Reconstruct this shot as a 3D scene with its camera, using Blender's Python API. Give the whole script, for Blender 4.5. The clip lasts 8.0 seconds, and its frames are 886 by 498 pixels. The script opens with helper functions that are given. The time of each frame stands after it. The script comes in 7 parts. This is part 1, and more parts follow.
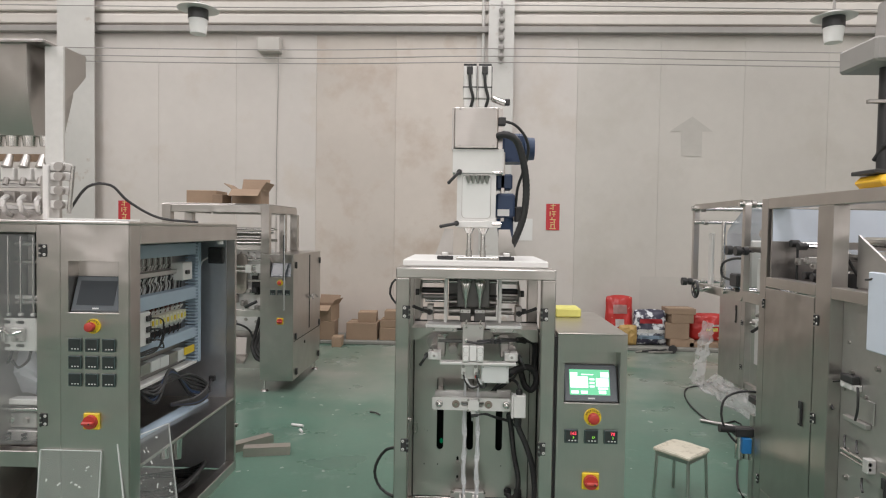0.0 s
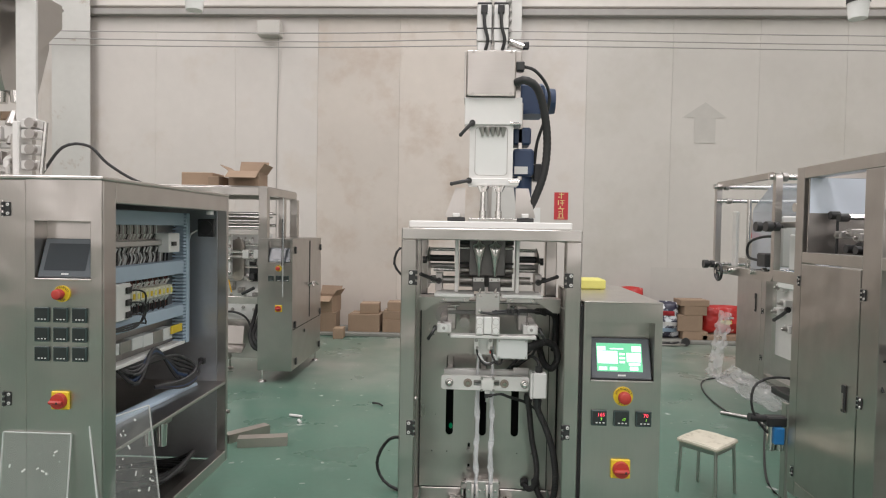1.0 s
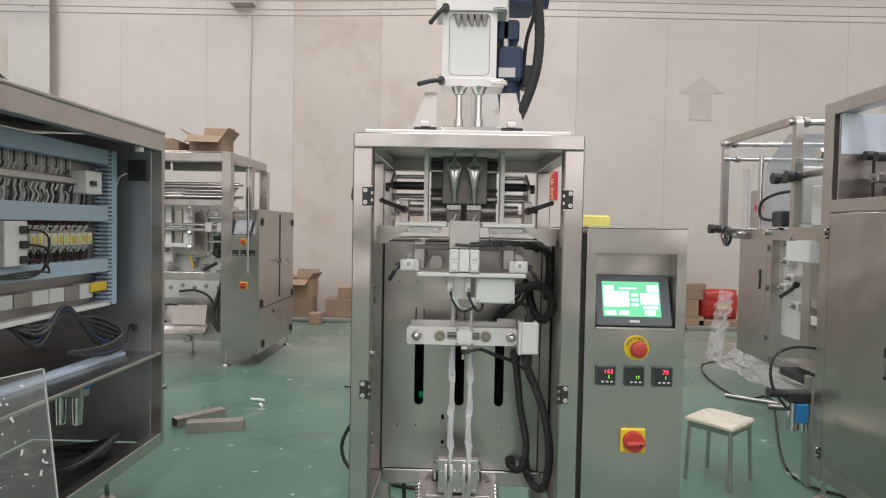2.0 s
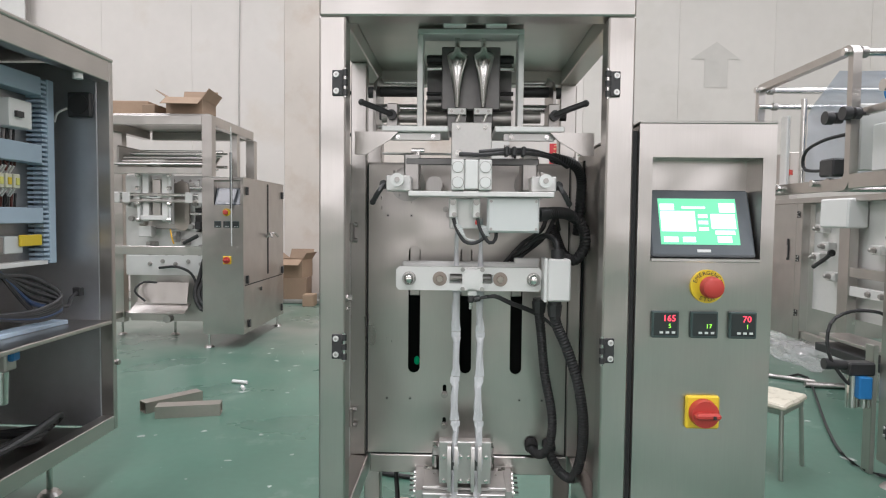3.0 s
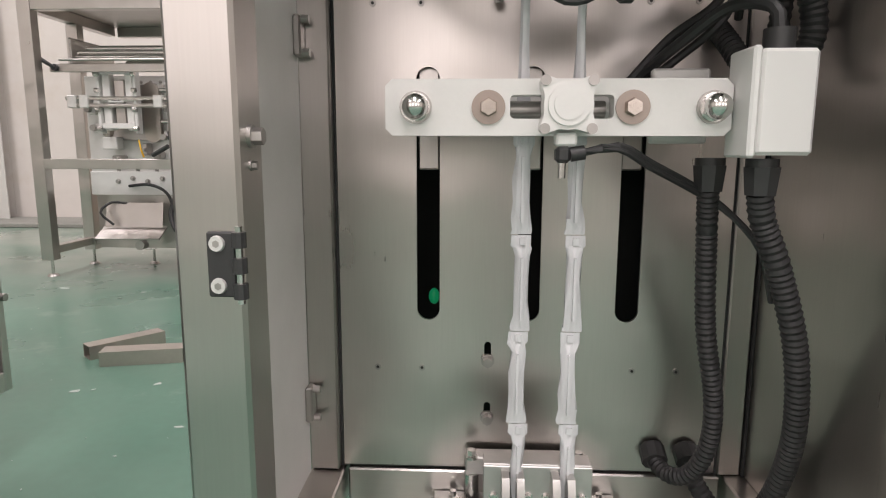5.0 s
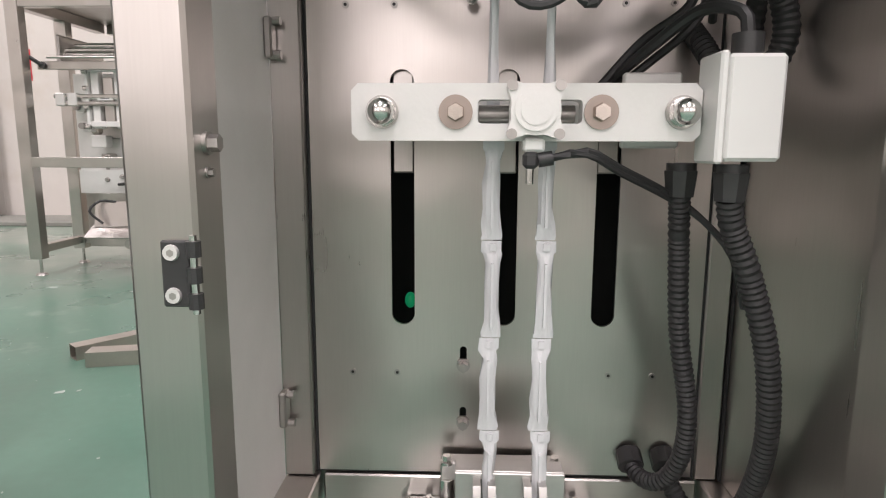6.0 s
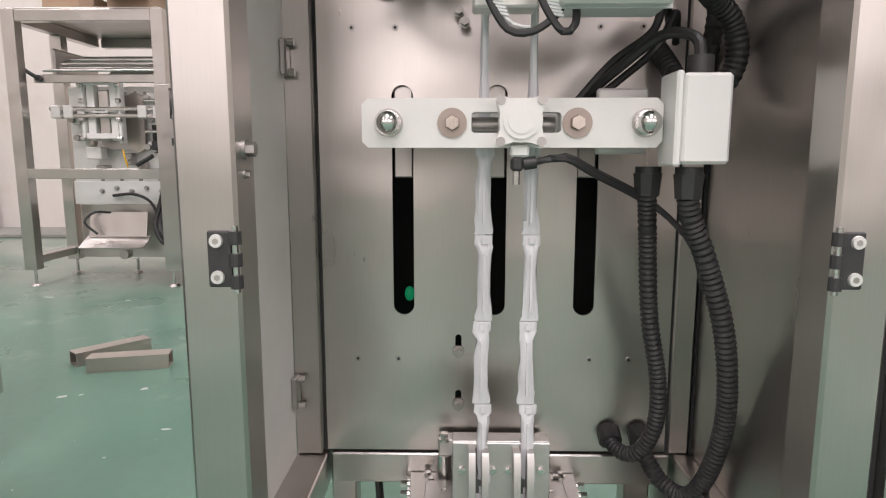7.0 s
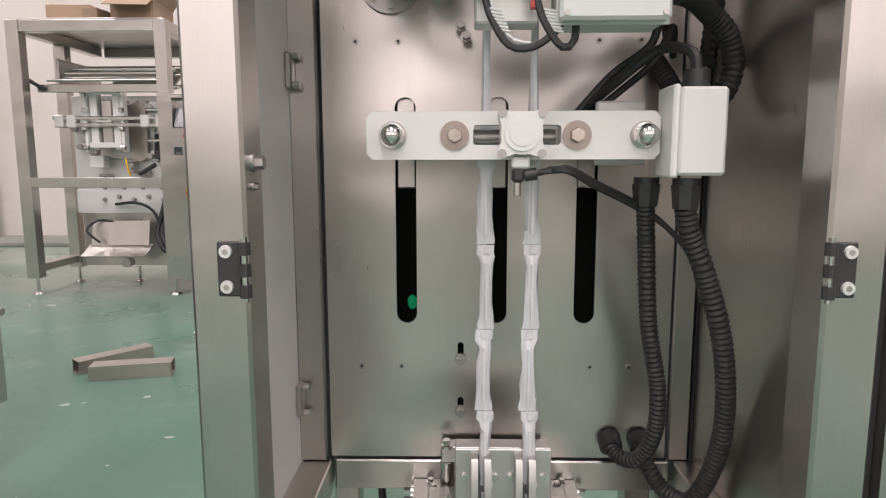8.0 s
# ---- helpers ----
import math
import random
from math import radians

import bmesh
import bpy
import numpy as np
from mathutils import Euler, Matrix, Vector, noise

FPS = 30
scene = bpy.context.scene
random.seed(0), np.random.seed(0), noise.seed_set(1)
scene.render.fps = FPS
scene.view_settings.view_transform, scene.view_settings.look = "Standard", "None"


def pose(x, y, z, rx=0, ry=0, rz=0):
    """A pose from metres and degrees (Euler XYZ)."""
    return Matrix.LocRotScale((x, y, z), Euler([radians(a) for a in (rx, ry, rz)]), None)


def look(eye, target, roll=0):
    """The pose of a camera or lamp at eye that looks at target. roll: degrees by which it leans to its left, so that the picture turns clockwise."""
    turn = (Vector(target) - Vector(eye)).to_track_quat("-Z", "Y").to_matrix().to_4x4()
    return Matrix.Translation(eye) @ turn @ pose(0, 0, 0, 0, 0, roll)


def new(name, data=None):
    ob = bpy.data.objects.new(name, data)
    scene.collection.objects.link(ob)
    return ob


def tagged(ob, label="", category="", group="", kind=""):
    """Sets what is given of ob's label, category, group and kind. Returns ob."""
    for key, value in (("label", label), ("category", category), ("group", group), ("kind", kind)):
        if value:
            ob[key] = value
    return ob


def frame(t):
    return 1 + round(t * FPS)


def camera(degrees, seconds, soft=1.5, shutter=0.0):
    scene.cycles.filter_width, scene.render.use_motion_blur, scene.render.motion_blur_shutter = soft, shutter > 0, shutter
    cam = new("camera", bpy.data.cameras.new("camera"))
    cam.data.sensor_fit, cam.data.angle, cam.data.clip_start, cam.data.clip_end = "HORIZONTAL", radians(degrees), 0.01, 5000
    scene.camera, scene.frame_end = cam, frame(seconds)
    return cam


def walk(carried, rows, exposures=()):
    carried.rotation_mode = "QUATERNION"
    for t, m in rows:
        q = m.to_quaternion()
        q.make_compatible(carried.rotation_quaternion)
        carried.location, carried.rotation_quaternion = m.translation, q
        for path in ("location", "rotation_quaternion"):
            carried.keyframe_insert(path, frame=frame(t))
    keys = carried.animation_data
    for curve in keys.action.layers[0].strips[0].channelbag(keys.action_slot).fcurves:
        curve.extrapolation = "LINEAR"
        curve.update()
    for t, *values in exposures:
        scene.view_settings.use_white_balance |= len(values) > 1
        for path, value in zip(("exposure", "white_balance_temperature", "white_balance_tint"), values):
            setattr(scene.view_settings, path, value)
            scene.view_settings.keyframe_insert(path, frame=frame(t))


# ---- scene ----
cam = camera(71.0, 8.0, soft=1.15)
PATH = [
    (0, (0.013, -0.019, 1.498), (-0.064, 1.978, 1.434), 0.9),
    (0.5, (-0.003, 0.084, 1.453), (-0.086, 2.082, 1.388), 1.0),
    (1, (-0.021, 0.222, 1.358), (-0.107, 2.219, 1.293), 1.0),
    (1.5, (0.006, 0.408, 1.261), (-0.06, 2.406, 1.193), 0.9),
    (1.7, (0.028, 0.506, 1.211), (-0.031, 2.504, 1.142), 1.0),
    (2.8, (0.009, 0.964, 0.976), (-0.017, 2.963, 0.913), 1.0),
    (3, (0.019, 1.04, 0.964), (-0.032, 3.037, 0.866), 0.6),
    (3.5, (-0.026, 1.244, 0.893), (-0.071, 3.236, 0.724), 0.3),
    (4, (-0.055, 1.419, 0.859), (-0.12, 3.401, 0.598), 0.2),
    (4.5, (-0.038, 1.605, 0.824), (-0.12, 3.581, 0.522), 0.3),
    (4.7, (-0.038, 1.687, 0.815), (-0.125, 3.66, 0.5), 0.2),
    (5.8, (-0.008, 1.79, 0.8), (-0.101, 3.762, 0.479), 0.1),
    (6, (-0.009, 1.759, 0.813), (-0.083, 3.731, 0.488), 0.2),
    (6.5, (-0.011, 1.708, 0.809), (-0.06, 3.683, 0.5), 0.2),
    (7, (-0.015, 1.676, 0.808), (-0.056, 3.654, 0.518), -0.0),
    (8, (-0.017, 1.663, 0.812), (-0.06, 3.644, 0.546), -0.1),
]
walk(cam, [(t, look(eye, target, roll)) for t, eye, target, roll in PATH],
     exposures=[(0, -0.38, 6250, 15), (1, -0.27, 6250, 15), (1.5, -0.27, 6250, 15), (2.8, -0.04, 6000, 15), (3, 0.02, 5950, 15), (3.5, 0.25, 5900, 18), (4.5, 0.12, 6450, 20), (6, 0.34, 6350, 21), (6.5, 0.36, 6350, 22), (7, 0.28, 6350, 22), (8, 0.20, 6400, 22)])

# ---- light ----
world = bpy.data.worlds.new("world")
scene.world = world
world.use_nodes = True
world.node_tree.nodes["Background"].inputs[0].default_value = (0.9, 0.95, 1.0, 1)
world.node_tree.nodes["Background"].inputs[1].default_value = 0.3


def roof_light(x, y, sx, sy, watts, colour=(1.0, 0.955, 0.905)):
    """A long translucent roof panel that lets the daylight in."""
    lamp = bpy.data.lights.new("roof_light", "AREA")
    lamp.shape, lamp.size, lamp.size_y, lamp.energy, lamp.color = "RECTANGLE", sx, sy, watts, colour
    ob = new("roof_light", lamp)
    ob.matrix_world = pose(x, y, 6.9)


for lx, share in ((-5.0, 1.0), (0.3, 1.05), (5.5, 0.72)):
    roof_light(lx, -1.5, 1.3, 7.0, 310 * share)
    roof_light(lx, 5.6, 1.3, 4.6, 205 * share)
# added fill lamps, spaced like windows on the unseen wall behind the camera
for wx in (-5.4, -1.5, 2.5, 6.4):
    fill_lamp = bpy.data.lights.new("south_fill_light", "AREA")
    fill_lamp.shape, fill_lamp.size, fill_lamp.size_y, fill_lamp.energy, fill_lamp.color = "RECTANGLE", 2.3, 3.0, 44, (1.0, 0.95, 0.90)
    new("south_fill_light", fill_lamp).matrix_world = pose(wx, -5.9, 2.9, 90, 0, 0)

# ---- materials ----
def mat(name, colour, rough=0.5, metal=0.0, grain=None, bump=0.0, scale=30.0, spots=None, stretch=(1, 1, 1), spec=0.5, alpha=1.0, emit=None, power=0.0, per_object=0.0, transmission=0.0, rough_var=0.0):
    """A surface with two scales of variation: fine grain and broad blotches."""
    m = bpy.data.materials.new(name)
    m.use_nodes = True
    nt = m.node_tree
    b = nt.nodes["Principled BSDF"]
    b.inputs["Roughness"].default_value, b.inputs["Metallic"].default_value = rough, metal
    b.inputs["Specular IOR Level"].default_value = spec
    b.inputs["Alpha"].default_value = alpha
    b.inputs["Transmission Weight"].default_value = transmission
    if emit:
        b.inputs["Emission Color"].default_value, b.inputs["Emission Strength"].default_value = (*emit, 1), power
    co = nt.nodes.new("ShaderNodeTexCoord")
    mp = nt.nodes.new("ShaderNodeMapping")
    mp.inputs["Scale"].default_value = stretch
    geo = nt.nodes.new("ShaderNodeNewGeometry")
    nt.links.new(geo.outputs["Position"], mp.inputs["Vector"])
    fine = nt.nodes.new("ShaderNodeTexNoise")
    fine.inputs["Scale"].default_value, fine.inputs["Detail"].default_value = scale, 5
    nt.links.new(mp.outputs["Vector"], fine.inputs["Vector"])
    broad = nt.nodes.new("ShaderNodeTexNoise")
    broad.inputs["Scale"].default_value, broad.inputs["Detail"].default_value = max(scale / 14, 0.7), 4
    nt.links.new(geo.outputs["Position"], broad.inputs["Vector"])
    dark = Vector(colour) * (1 - (grain or 0.08))
    ramp = nt.nodes.new("ShaderNodeMixRGB")
    ramp.inputs[1].default_value, ramp.inputs[2].default_value = (*dark, 1), (*colour, 1)
    nt.links.new(fine.outputs["Fac"], ramp.inputs[0])
    tone = nt.nodes.new("ShaderNodeMixRGB")
    tone.blend_type = "MULTIPLY"
    tone.inputs[0].default_value = 1.0
    rng = nt.nodes.new("ShaderNodeMapRange")
    rng.inputs[1].default_value, rng.inputs[2].default_value, rng.inputs[3].default_value = 0.3, 0.7, 1 - (grain or 0.08)
    nt.links.new(broad.outputs["Fac"], rng.inputs[0])
    nt.links.new(ramp.outputs[0], tone.inputs[1])
    nt.links.new(rng.outputs[0], tone.inputs[2])
    out = tone.outputs[0]
    if per_object:
        info = nt.nodes.new("ShaderNodeObjectInfo")
        r2 = nt.nodes.new("ShaderNodeMapRange")
        r2.inputs[3].default_value = 1 - per_object
        nt.links.new(info.outputs["Random"], r2.inputs[0])
        mul = nt.nodes.new("ShaderNodeMixRGB")
        mul.blend_type = "MULTIPLY"
        mul.inputs[0].default_value = 1.0
        nt.links.new(out, mul.inputs[1])
        nt.links.new(r2.outputs[0], mul.inputs[2])
        out = mul.outputs[0]
    if spots:
        colour2, size, low, high = spots
        vor = nt.nodes.new("ShaderNodeTexNoise")
        vor.inputs["Scale"].default_value, vor.inputs["Detail"].default_value, vor.inputs["Roughness"].default_value = size, 6, 0.65
        nt.links.new(geo.outputs["Position"], vor.inputs["Vector"])
        r3 = nt.nodes.new("ShaderNodeMapRange")
        r3.inputs[1].default_value, r3.inputs[2].default_value = low, high
        nt.links.new(vor.outputs["Fac"], r3.inputs[0])
        mx = nt.nodes.new("ShaderNodeMixRGB")
        mx.inputs[2].default_value = (*colour2, 1)
        nt.links.new(r3.outputs[0], mx.inputs[0])
        nt.links.new(out, mx.inputs[1])
        out = mx.outputs[0]
    nt.links.new(out, b.inputs["Base Color"])
    if rough_var:
        rr = nt.nodes.new("ShaderNodeMapRange")
        rr.inputs[3].default_value, rr.inputs[4].default_value = rough - rough_var, rough + rough_var
        nt.links.new(broad.outputs["Fac"], rr.inputs[0])
        nt.links.new(rr.outputs[0], b.inputs["Roughness"])
    if bump:
        bp = nt.nodes.new("ShaderNodeBump")
        bp.inputs["Strength"].default_value, bp.inputs["Distance"].default_value = bump, 0.002
        nt.links.new(fine.outputs["Fac"], bp.inputs["Height"])
        nt.links.new(bp.outputs["Normal"], b.inputs["Normal"])
    return m


STEEL = mat("brushed_steel", (0.575, 0.547, 0.520), 0.31, 1.0, grain=0.09, bump=0.003, scale=90, stretch=(6, 6, 0.2), rough_var=0.06)
STEELH = mat("brushed_steel_across", (0.575, 0.547, 0.520), 0.31, 1.0, grain=0.09, bump=0.003, scale=90, stretch=(0.2, 0.2, 6), rough_var=0.06)
DARKSTEEL = mat("dull_steel", (0.52, 0.495, 0.475), 0.38, 1.0, grain=0.13, bump=0.006, scale=50, stretch=(5, 5, 0.3), rough_var=0.08)
CHROME = mat("polished_steel", (0.70, 0.69, 0.67), 0.17, 1.0, grain=0.05)
ALU = mat("bead_blasted_aluminium", (0.80, 0.79, 0.77), 0.48, 0.55, grain=0.06, bump=0.12, scale=400)
ALUW = mat("pale_anodised_aluminium", (0.83, 0.82, 0.80), 0.5, 0.25, grain=0.04, bump=0.06, scale=300)
WHITEP = mat("white_plastic", (0.80, 0.80, 0.78), 0.4, 0.0, grain=0.03)
GREYP = mat("light_grey_plastic", (0.66, 0.68, 0.67), 0.42, 0.0, grain=0.03)
BLACK = mat("black_plastic", (0.042, 0.042, 0.043), 0.42, 0.0, grain=0.2, bump=0.05, scale=300)
RUBBER = mat("black_rubber", (0.038, 0.038, 0.039), 0.5, 0.0, grain=0.25, bump=0.1, scale=200)
# Flat black for small black parts and for the shade in gaps and slots.
BLACKIN = mat("flat_black_and_gap_shade", (0.030, 0.030, 0.030), 0.7, 0.0, grain=0.3)
BROWN = mat("bronze_washer", (0.42, 0.35, 0.31), 0.38, 0.8, grain=0.15)
BRONZE = mat("bronze_bolt", (0.56, 0.50, 0.45), 0.25, 1.0, grain=0.1)
FILM = mat("white_film", (0.80, 0.81, 0.83), 0.24, 0.0, grain=0.14, bump=0.9, scale=110, stretch=(1.6, 1.6, 0.35))
CLEARFILM = mat("milky_plastic_film", (0.75, 0.78, 0.84), 0.2, 0.0, grain=0.08, bump=0.5, scale=22, alpha=0.72)
WRAP = mat("clear_plastic_wrap", (0.82, 0.84, 0.84), 0.15, 0.0, grain=0.1, bump=0.8, scale=18, alpha=0.36)
ACRYLIC = mat("clear_acrylic", (0.9, 0.93, 0.92), 0.08, 0.0, grain=0.02, alpha=0.07)
DIRTYACR = mat("scuffed_acrylic", (0.62, 0.64, 0.62), 0.25, 0.0, grain=0.1, alpha=0.13, spots=((0.85, 0.85, 0.82), 26, 0.57, 0.62))
YELLOW = mat("yellow_plastic", (0.80, 0.58, 0.03), 0.4, 0.0, grain=0.05)
PALEYELLOW = mat("yellow_sponge", (0.85, 0.80, 0.22), 0.7, 0.0, grain=0.08, bump=0.3, scale=120)
ORANGE = mat("orange_yellow_plastic", (0.95, 0.55, 0.03), 0.4, 0.0, grain=0.05)
RED = mat("red_plastic", (0.52, 0.055, 0.042), 0.4, 0.0, grain=0.06)
REDPAPER = mat("red_paper", (0.62, 0.05, 0.06), 0.6, 0.0, grain=0.12, scale=20)
GOLD = mat("gold_ink", (0.80, 0.68, 0.30), 0.5, 0.0, grain=0.1)
BLUE = mat("dark_blue_paint", (0.035, 0.065, 0.14), 0.42, 0.0, grain=0.15, bump=0.1, scale=90)
BLUEBR = mat("bright_blue_plastic", (0.03, 0.22, 0.55), 0.4, 0.0, grain=0.1)
DUCT = mat("pale_blue_plastic_duct", (0.44, 0.55, 0.66), 0.5, 0.0, grain=0.06)
CARD = mat("brown_cardboard", (0.43, 0.305, 0.21), 0.8, 0.0, grain=0.15, bump=0.1, scale=60, per_object=0.25)
CARDIN = mat("brown_cardboard_inside", (0.33, 0.20, 0.12), 0.85, 0.0, grain=0.15)
PAPER = mat("white_paper", (0.80, 0.80, 0.78), 0.7, 0.0, grain=0.04)
FLECK = mat("pale_paint_fleck", (0.50, 0.56, 0.52), 0.7, 0.0, grain=0.3, scale=40)
SEAT = mat("cream_padded_cover", (0.78, 0.73, 0.60), 0.75, 0.0, grain=0.15, bump=0.4, scale=40, spots=((0.50, 0.46, 0.36), 26, 0.54, 0.66))
BLUEFILM = mat("blue_protective_film", (0.76, 0.84, 0.95), 0.35, 0.0, grain=0.08, scale=12)
TUBEM = mat("dull_tube_steel", (0.55, 0.50, 0.45), 0.42, 0.85, grain=0.12, scale=60)
SCREEN = mat("lit_screen_green", (0.05, 0.2, 0.1), 0.3, emit=(0.22, 0.80, 0.42), power=1.0)
SCREENW = mat("lit_screen_white", (0.4, 0.5, 0.45), 0.3, emit=(0.86, 1.0, 0.92), power=1.7)
SATIN = mat("satin_machined_steel", (0.60, 0.585, 0.565), 0.40, 0.8, grain=0.10, bump=0.05, scale=160, rough_var=0.05)
SCREENOFF = mat("dark_screen", (0.055, 0.062, 0.07), 0.12, 0.0, grain=0.05)
LEDRED = mat("red_digits", (0.3, 0.02, 0.03), 0.4, emit=(1.0, 0.06, 0.10), power=2.2)
LEDGREEN = mat("green_digits", (0.1, 0.3, 0.02), 0.4, emit=(0.35, 1.0, 0.06), power=1.6)
GREENLED = mat("green_lamp", (0.0, 0.2, 0.08), 0.4, emit=(0.0, 1.0, 0.35), power=0.10)
METER = mat("meter_face", (0.034, 0.040, 0.040), 0.25, 0.0, grain=0.1)
BEZEL = mat("panel_bezel", (0.13, 0.145, 0.16), 0.22, 0.0, grain=0.1)
METERB = mat("meter_bezel", (0.055, 0.085, 0.082), 0.4, 0.0, grain=0.1)
WALLP = mat("painted_wall_panel", (0.72, 0.675, 0.635), 0.62, 0.0, grain=0.07, bump=0.03, scale=9, per_object=0.06, spots=((0.56, 0.49, 0.42), 0.9, 0.52, 0.80))
WALLT = mat("aged_wall_panel", (0.70, 0.635, 0.575), 0.62, 0.0, grain=0.10, bump=0.03, scale=7, per_object=0.06, spots=((0.50, 0.41, 0.34), 1.3, 0.50, 0.72))
SIDING = mat("painted_metal_siding", (0.74, 0.70, 0.65), 0.5, 0.0, grain=0.10, scale=8)
GIRDER = mat("grey_painted_girder", (0.42, 0.40, 0.38), 0.55, 0.0, grain=0.15, scale=12)
COLUMN = mat("pale_painted_column", (0.66, 0.65, 0.62), 0.5, 0.0, grain=0.10, scale=10, spots=((0.35, 0.25, 0.18), 3.0, 0.62, 0.75))
DIRT = mat("grey_wall_stain", (0.595, 0.57, 0.53), 0.7, 0.0, grain=0.08, scale=10)
ARROW = mat("faded_mark", (0.575, 0.55, 0.51), 0.7, 0.0, grain=0.12, scale=10)
CABSTEEL = mat("galvanised_cabinet_sheet", (0.60, 0.615, 0.64), 0.38, 0.9, grain=0.12, bump=0.03, scale=40, rough_var=0.06)
PLATESTEEL = mat("cold_rolled_steel_plate", (0.63, 0.595, 0.565), 0.30, 1.0, grain=0.09, bump=0.003, scale=90, stretch=(6, 6, 0.2), rough_var=0.06)
WALLG = mat("greyed_wall_panel", (0.64, 0.608, 0.565), 0.62, 0.0, grain=0.08, bump=0.03, scale=8, per_object=0.05, spots=((0.50, 0.47, 0.42), 0.9, 0.50, 0.78))
# Dark metal blocks, and back sheets that carry the shade of recesses in colour.
GUN = mat("gunmetal_and_recess_shade", (0.20, 0.195, 0.19), 0.35, 0.7, grain=0.2, bump=0.05, scale=80)
FLOOR = mat("green_floor_paint", (0.092, 0.205, 0.152), 0.30, 0.0, grain=0.20, bump=0.04, scale=26, spots=((0.34, 0.40, 0.36), 3.1, 0.60, 0.95), rough_var=0.12)


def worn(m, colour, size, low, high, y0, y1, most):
    """Lays a paler grey over a floor paint: broad cloudy patches that thicken from y0 to y1 along the hall, and small
    bright chips.
    """
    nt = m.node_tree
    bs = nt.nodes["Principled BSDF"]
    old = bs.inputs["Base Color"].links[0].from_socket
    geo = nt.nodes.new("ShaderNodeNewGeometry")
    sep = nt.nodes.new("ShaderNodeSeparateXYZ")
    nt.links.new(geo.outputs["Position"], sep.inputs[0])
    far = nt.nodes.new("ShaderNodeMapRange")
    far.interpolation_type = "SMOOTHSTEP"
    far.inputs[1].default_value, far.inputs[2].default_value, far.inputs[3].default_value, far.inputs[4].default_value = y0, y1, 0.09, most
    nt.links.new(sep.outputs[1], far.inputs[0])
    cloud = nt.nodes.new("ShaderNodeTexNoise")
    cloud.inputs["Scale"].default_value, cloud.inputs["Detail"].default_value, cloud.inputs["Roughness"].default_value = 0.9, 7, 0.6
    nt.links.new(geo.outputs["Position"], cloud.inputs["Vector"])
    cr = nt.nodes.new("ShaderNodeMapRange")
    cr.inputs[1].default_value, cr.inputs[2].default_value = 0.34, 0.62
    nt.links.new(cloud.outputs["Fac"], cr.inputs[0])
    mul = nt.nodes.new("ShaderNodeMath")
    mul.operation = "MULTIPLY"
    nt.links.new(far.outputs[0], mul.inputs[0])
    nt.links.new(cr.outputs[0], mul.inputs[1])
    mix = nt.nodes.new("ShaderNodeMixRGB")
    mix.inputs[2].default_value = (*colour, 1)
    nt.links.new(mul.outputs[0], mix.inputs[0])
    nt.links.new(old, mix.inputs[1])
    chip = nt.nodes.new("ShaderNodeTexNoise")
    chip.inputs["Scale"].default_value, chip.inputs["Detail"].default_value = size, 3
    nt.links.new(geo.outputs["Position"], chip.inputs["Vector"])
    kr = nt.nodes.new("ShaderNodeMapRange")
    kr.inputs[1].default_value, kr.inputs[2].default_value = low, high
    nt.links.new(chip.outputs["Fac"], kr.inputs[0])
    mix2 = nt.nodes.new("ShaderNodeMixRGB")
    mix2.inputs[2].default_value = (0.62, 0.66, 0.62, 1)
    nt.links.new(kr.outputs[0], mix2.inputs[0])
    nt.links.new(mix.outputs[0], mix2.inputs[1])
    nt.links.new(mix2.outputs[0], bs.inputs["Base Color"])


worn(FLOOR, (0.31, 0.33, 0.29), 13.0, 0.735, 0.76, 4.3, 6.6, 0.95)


def brush(m, upright, amount=0.6):
    """Spread the gloss across the grain of a brushed sheet."""
    nt = m.node_tree
    b = nt.nodes["Principled BSDF"]
    b.inputs["Anisotropic"].default_value = amount
    geo = nt.nodes.new("ShaderNodeNewGeometry")
    across = nt.nodes.new("ShaderNodeVectorMath")
    across.operation = "CROSS_PRODUCT"
    across.inputs[1].default_value = (0.05, 0.03, 1.0)
    nt.links.new(geo.outputs["Normal"], across.inputs[0])
    out = across.outputs[0]
    if not upright:
        along = nt.nodes.new("ShaderNodeVectorMath")
        along.operation = "CROSS_PRODUCT"
        nt.links.new(geo.outputs["Normal"], along.inputs[0])
        nt.links.new(out, along.inputs[1])
        out = along.outputs[0]
    nt.links.new(out, b.inputs["Tangent"])


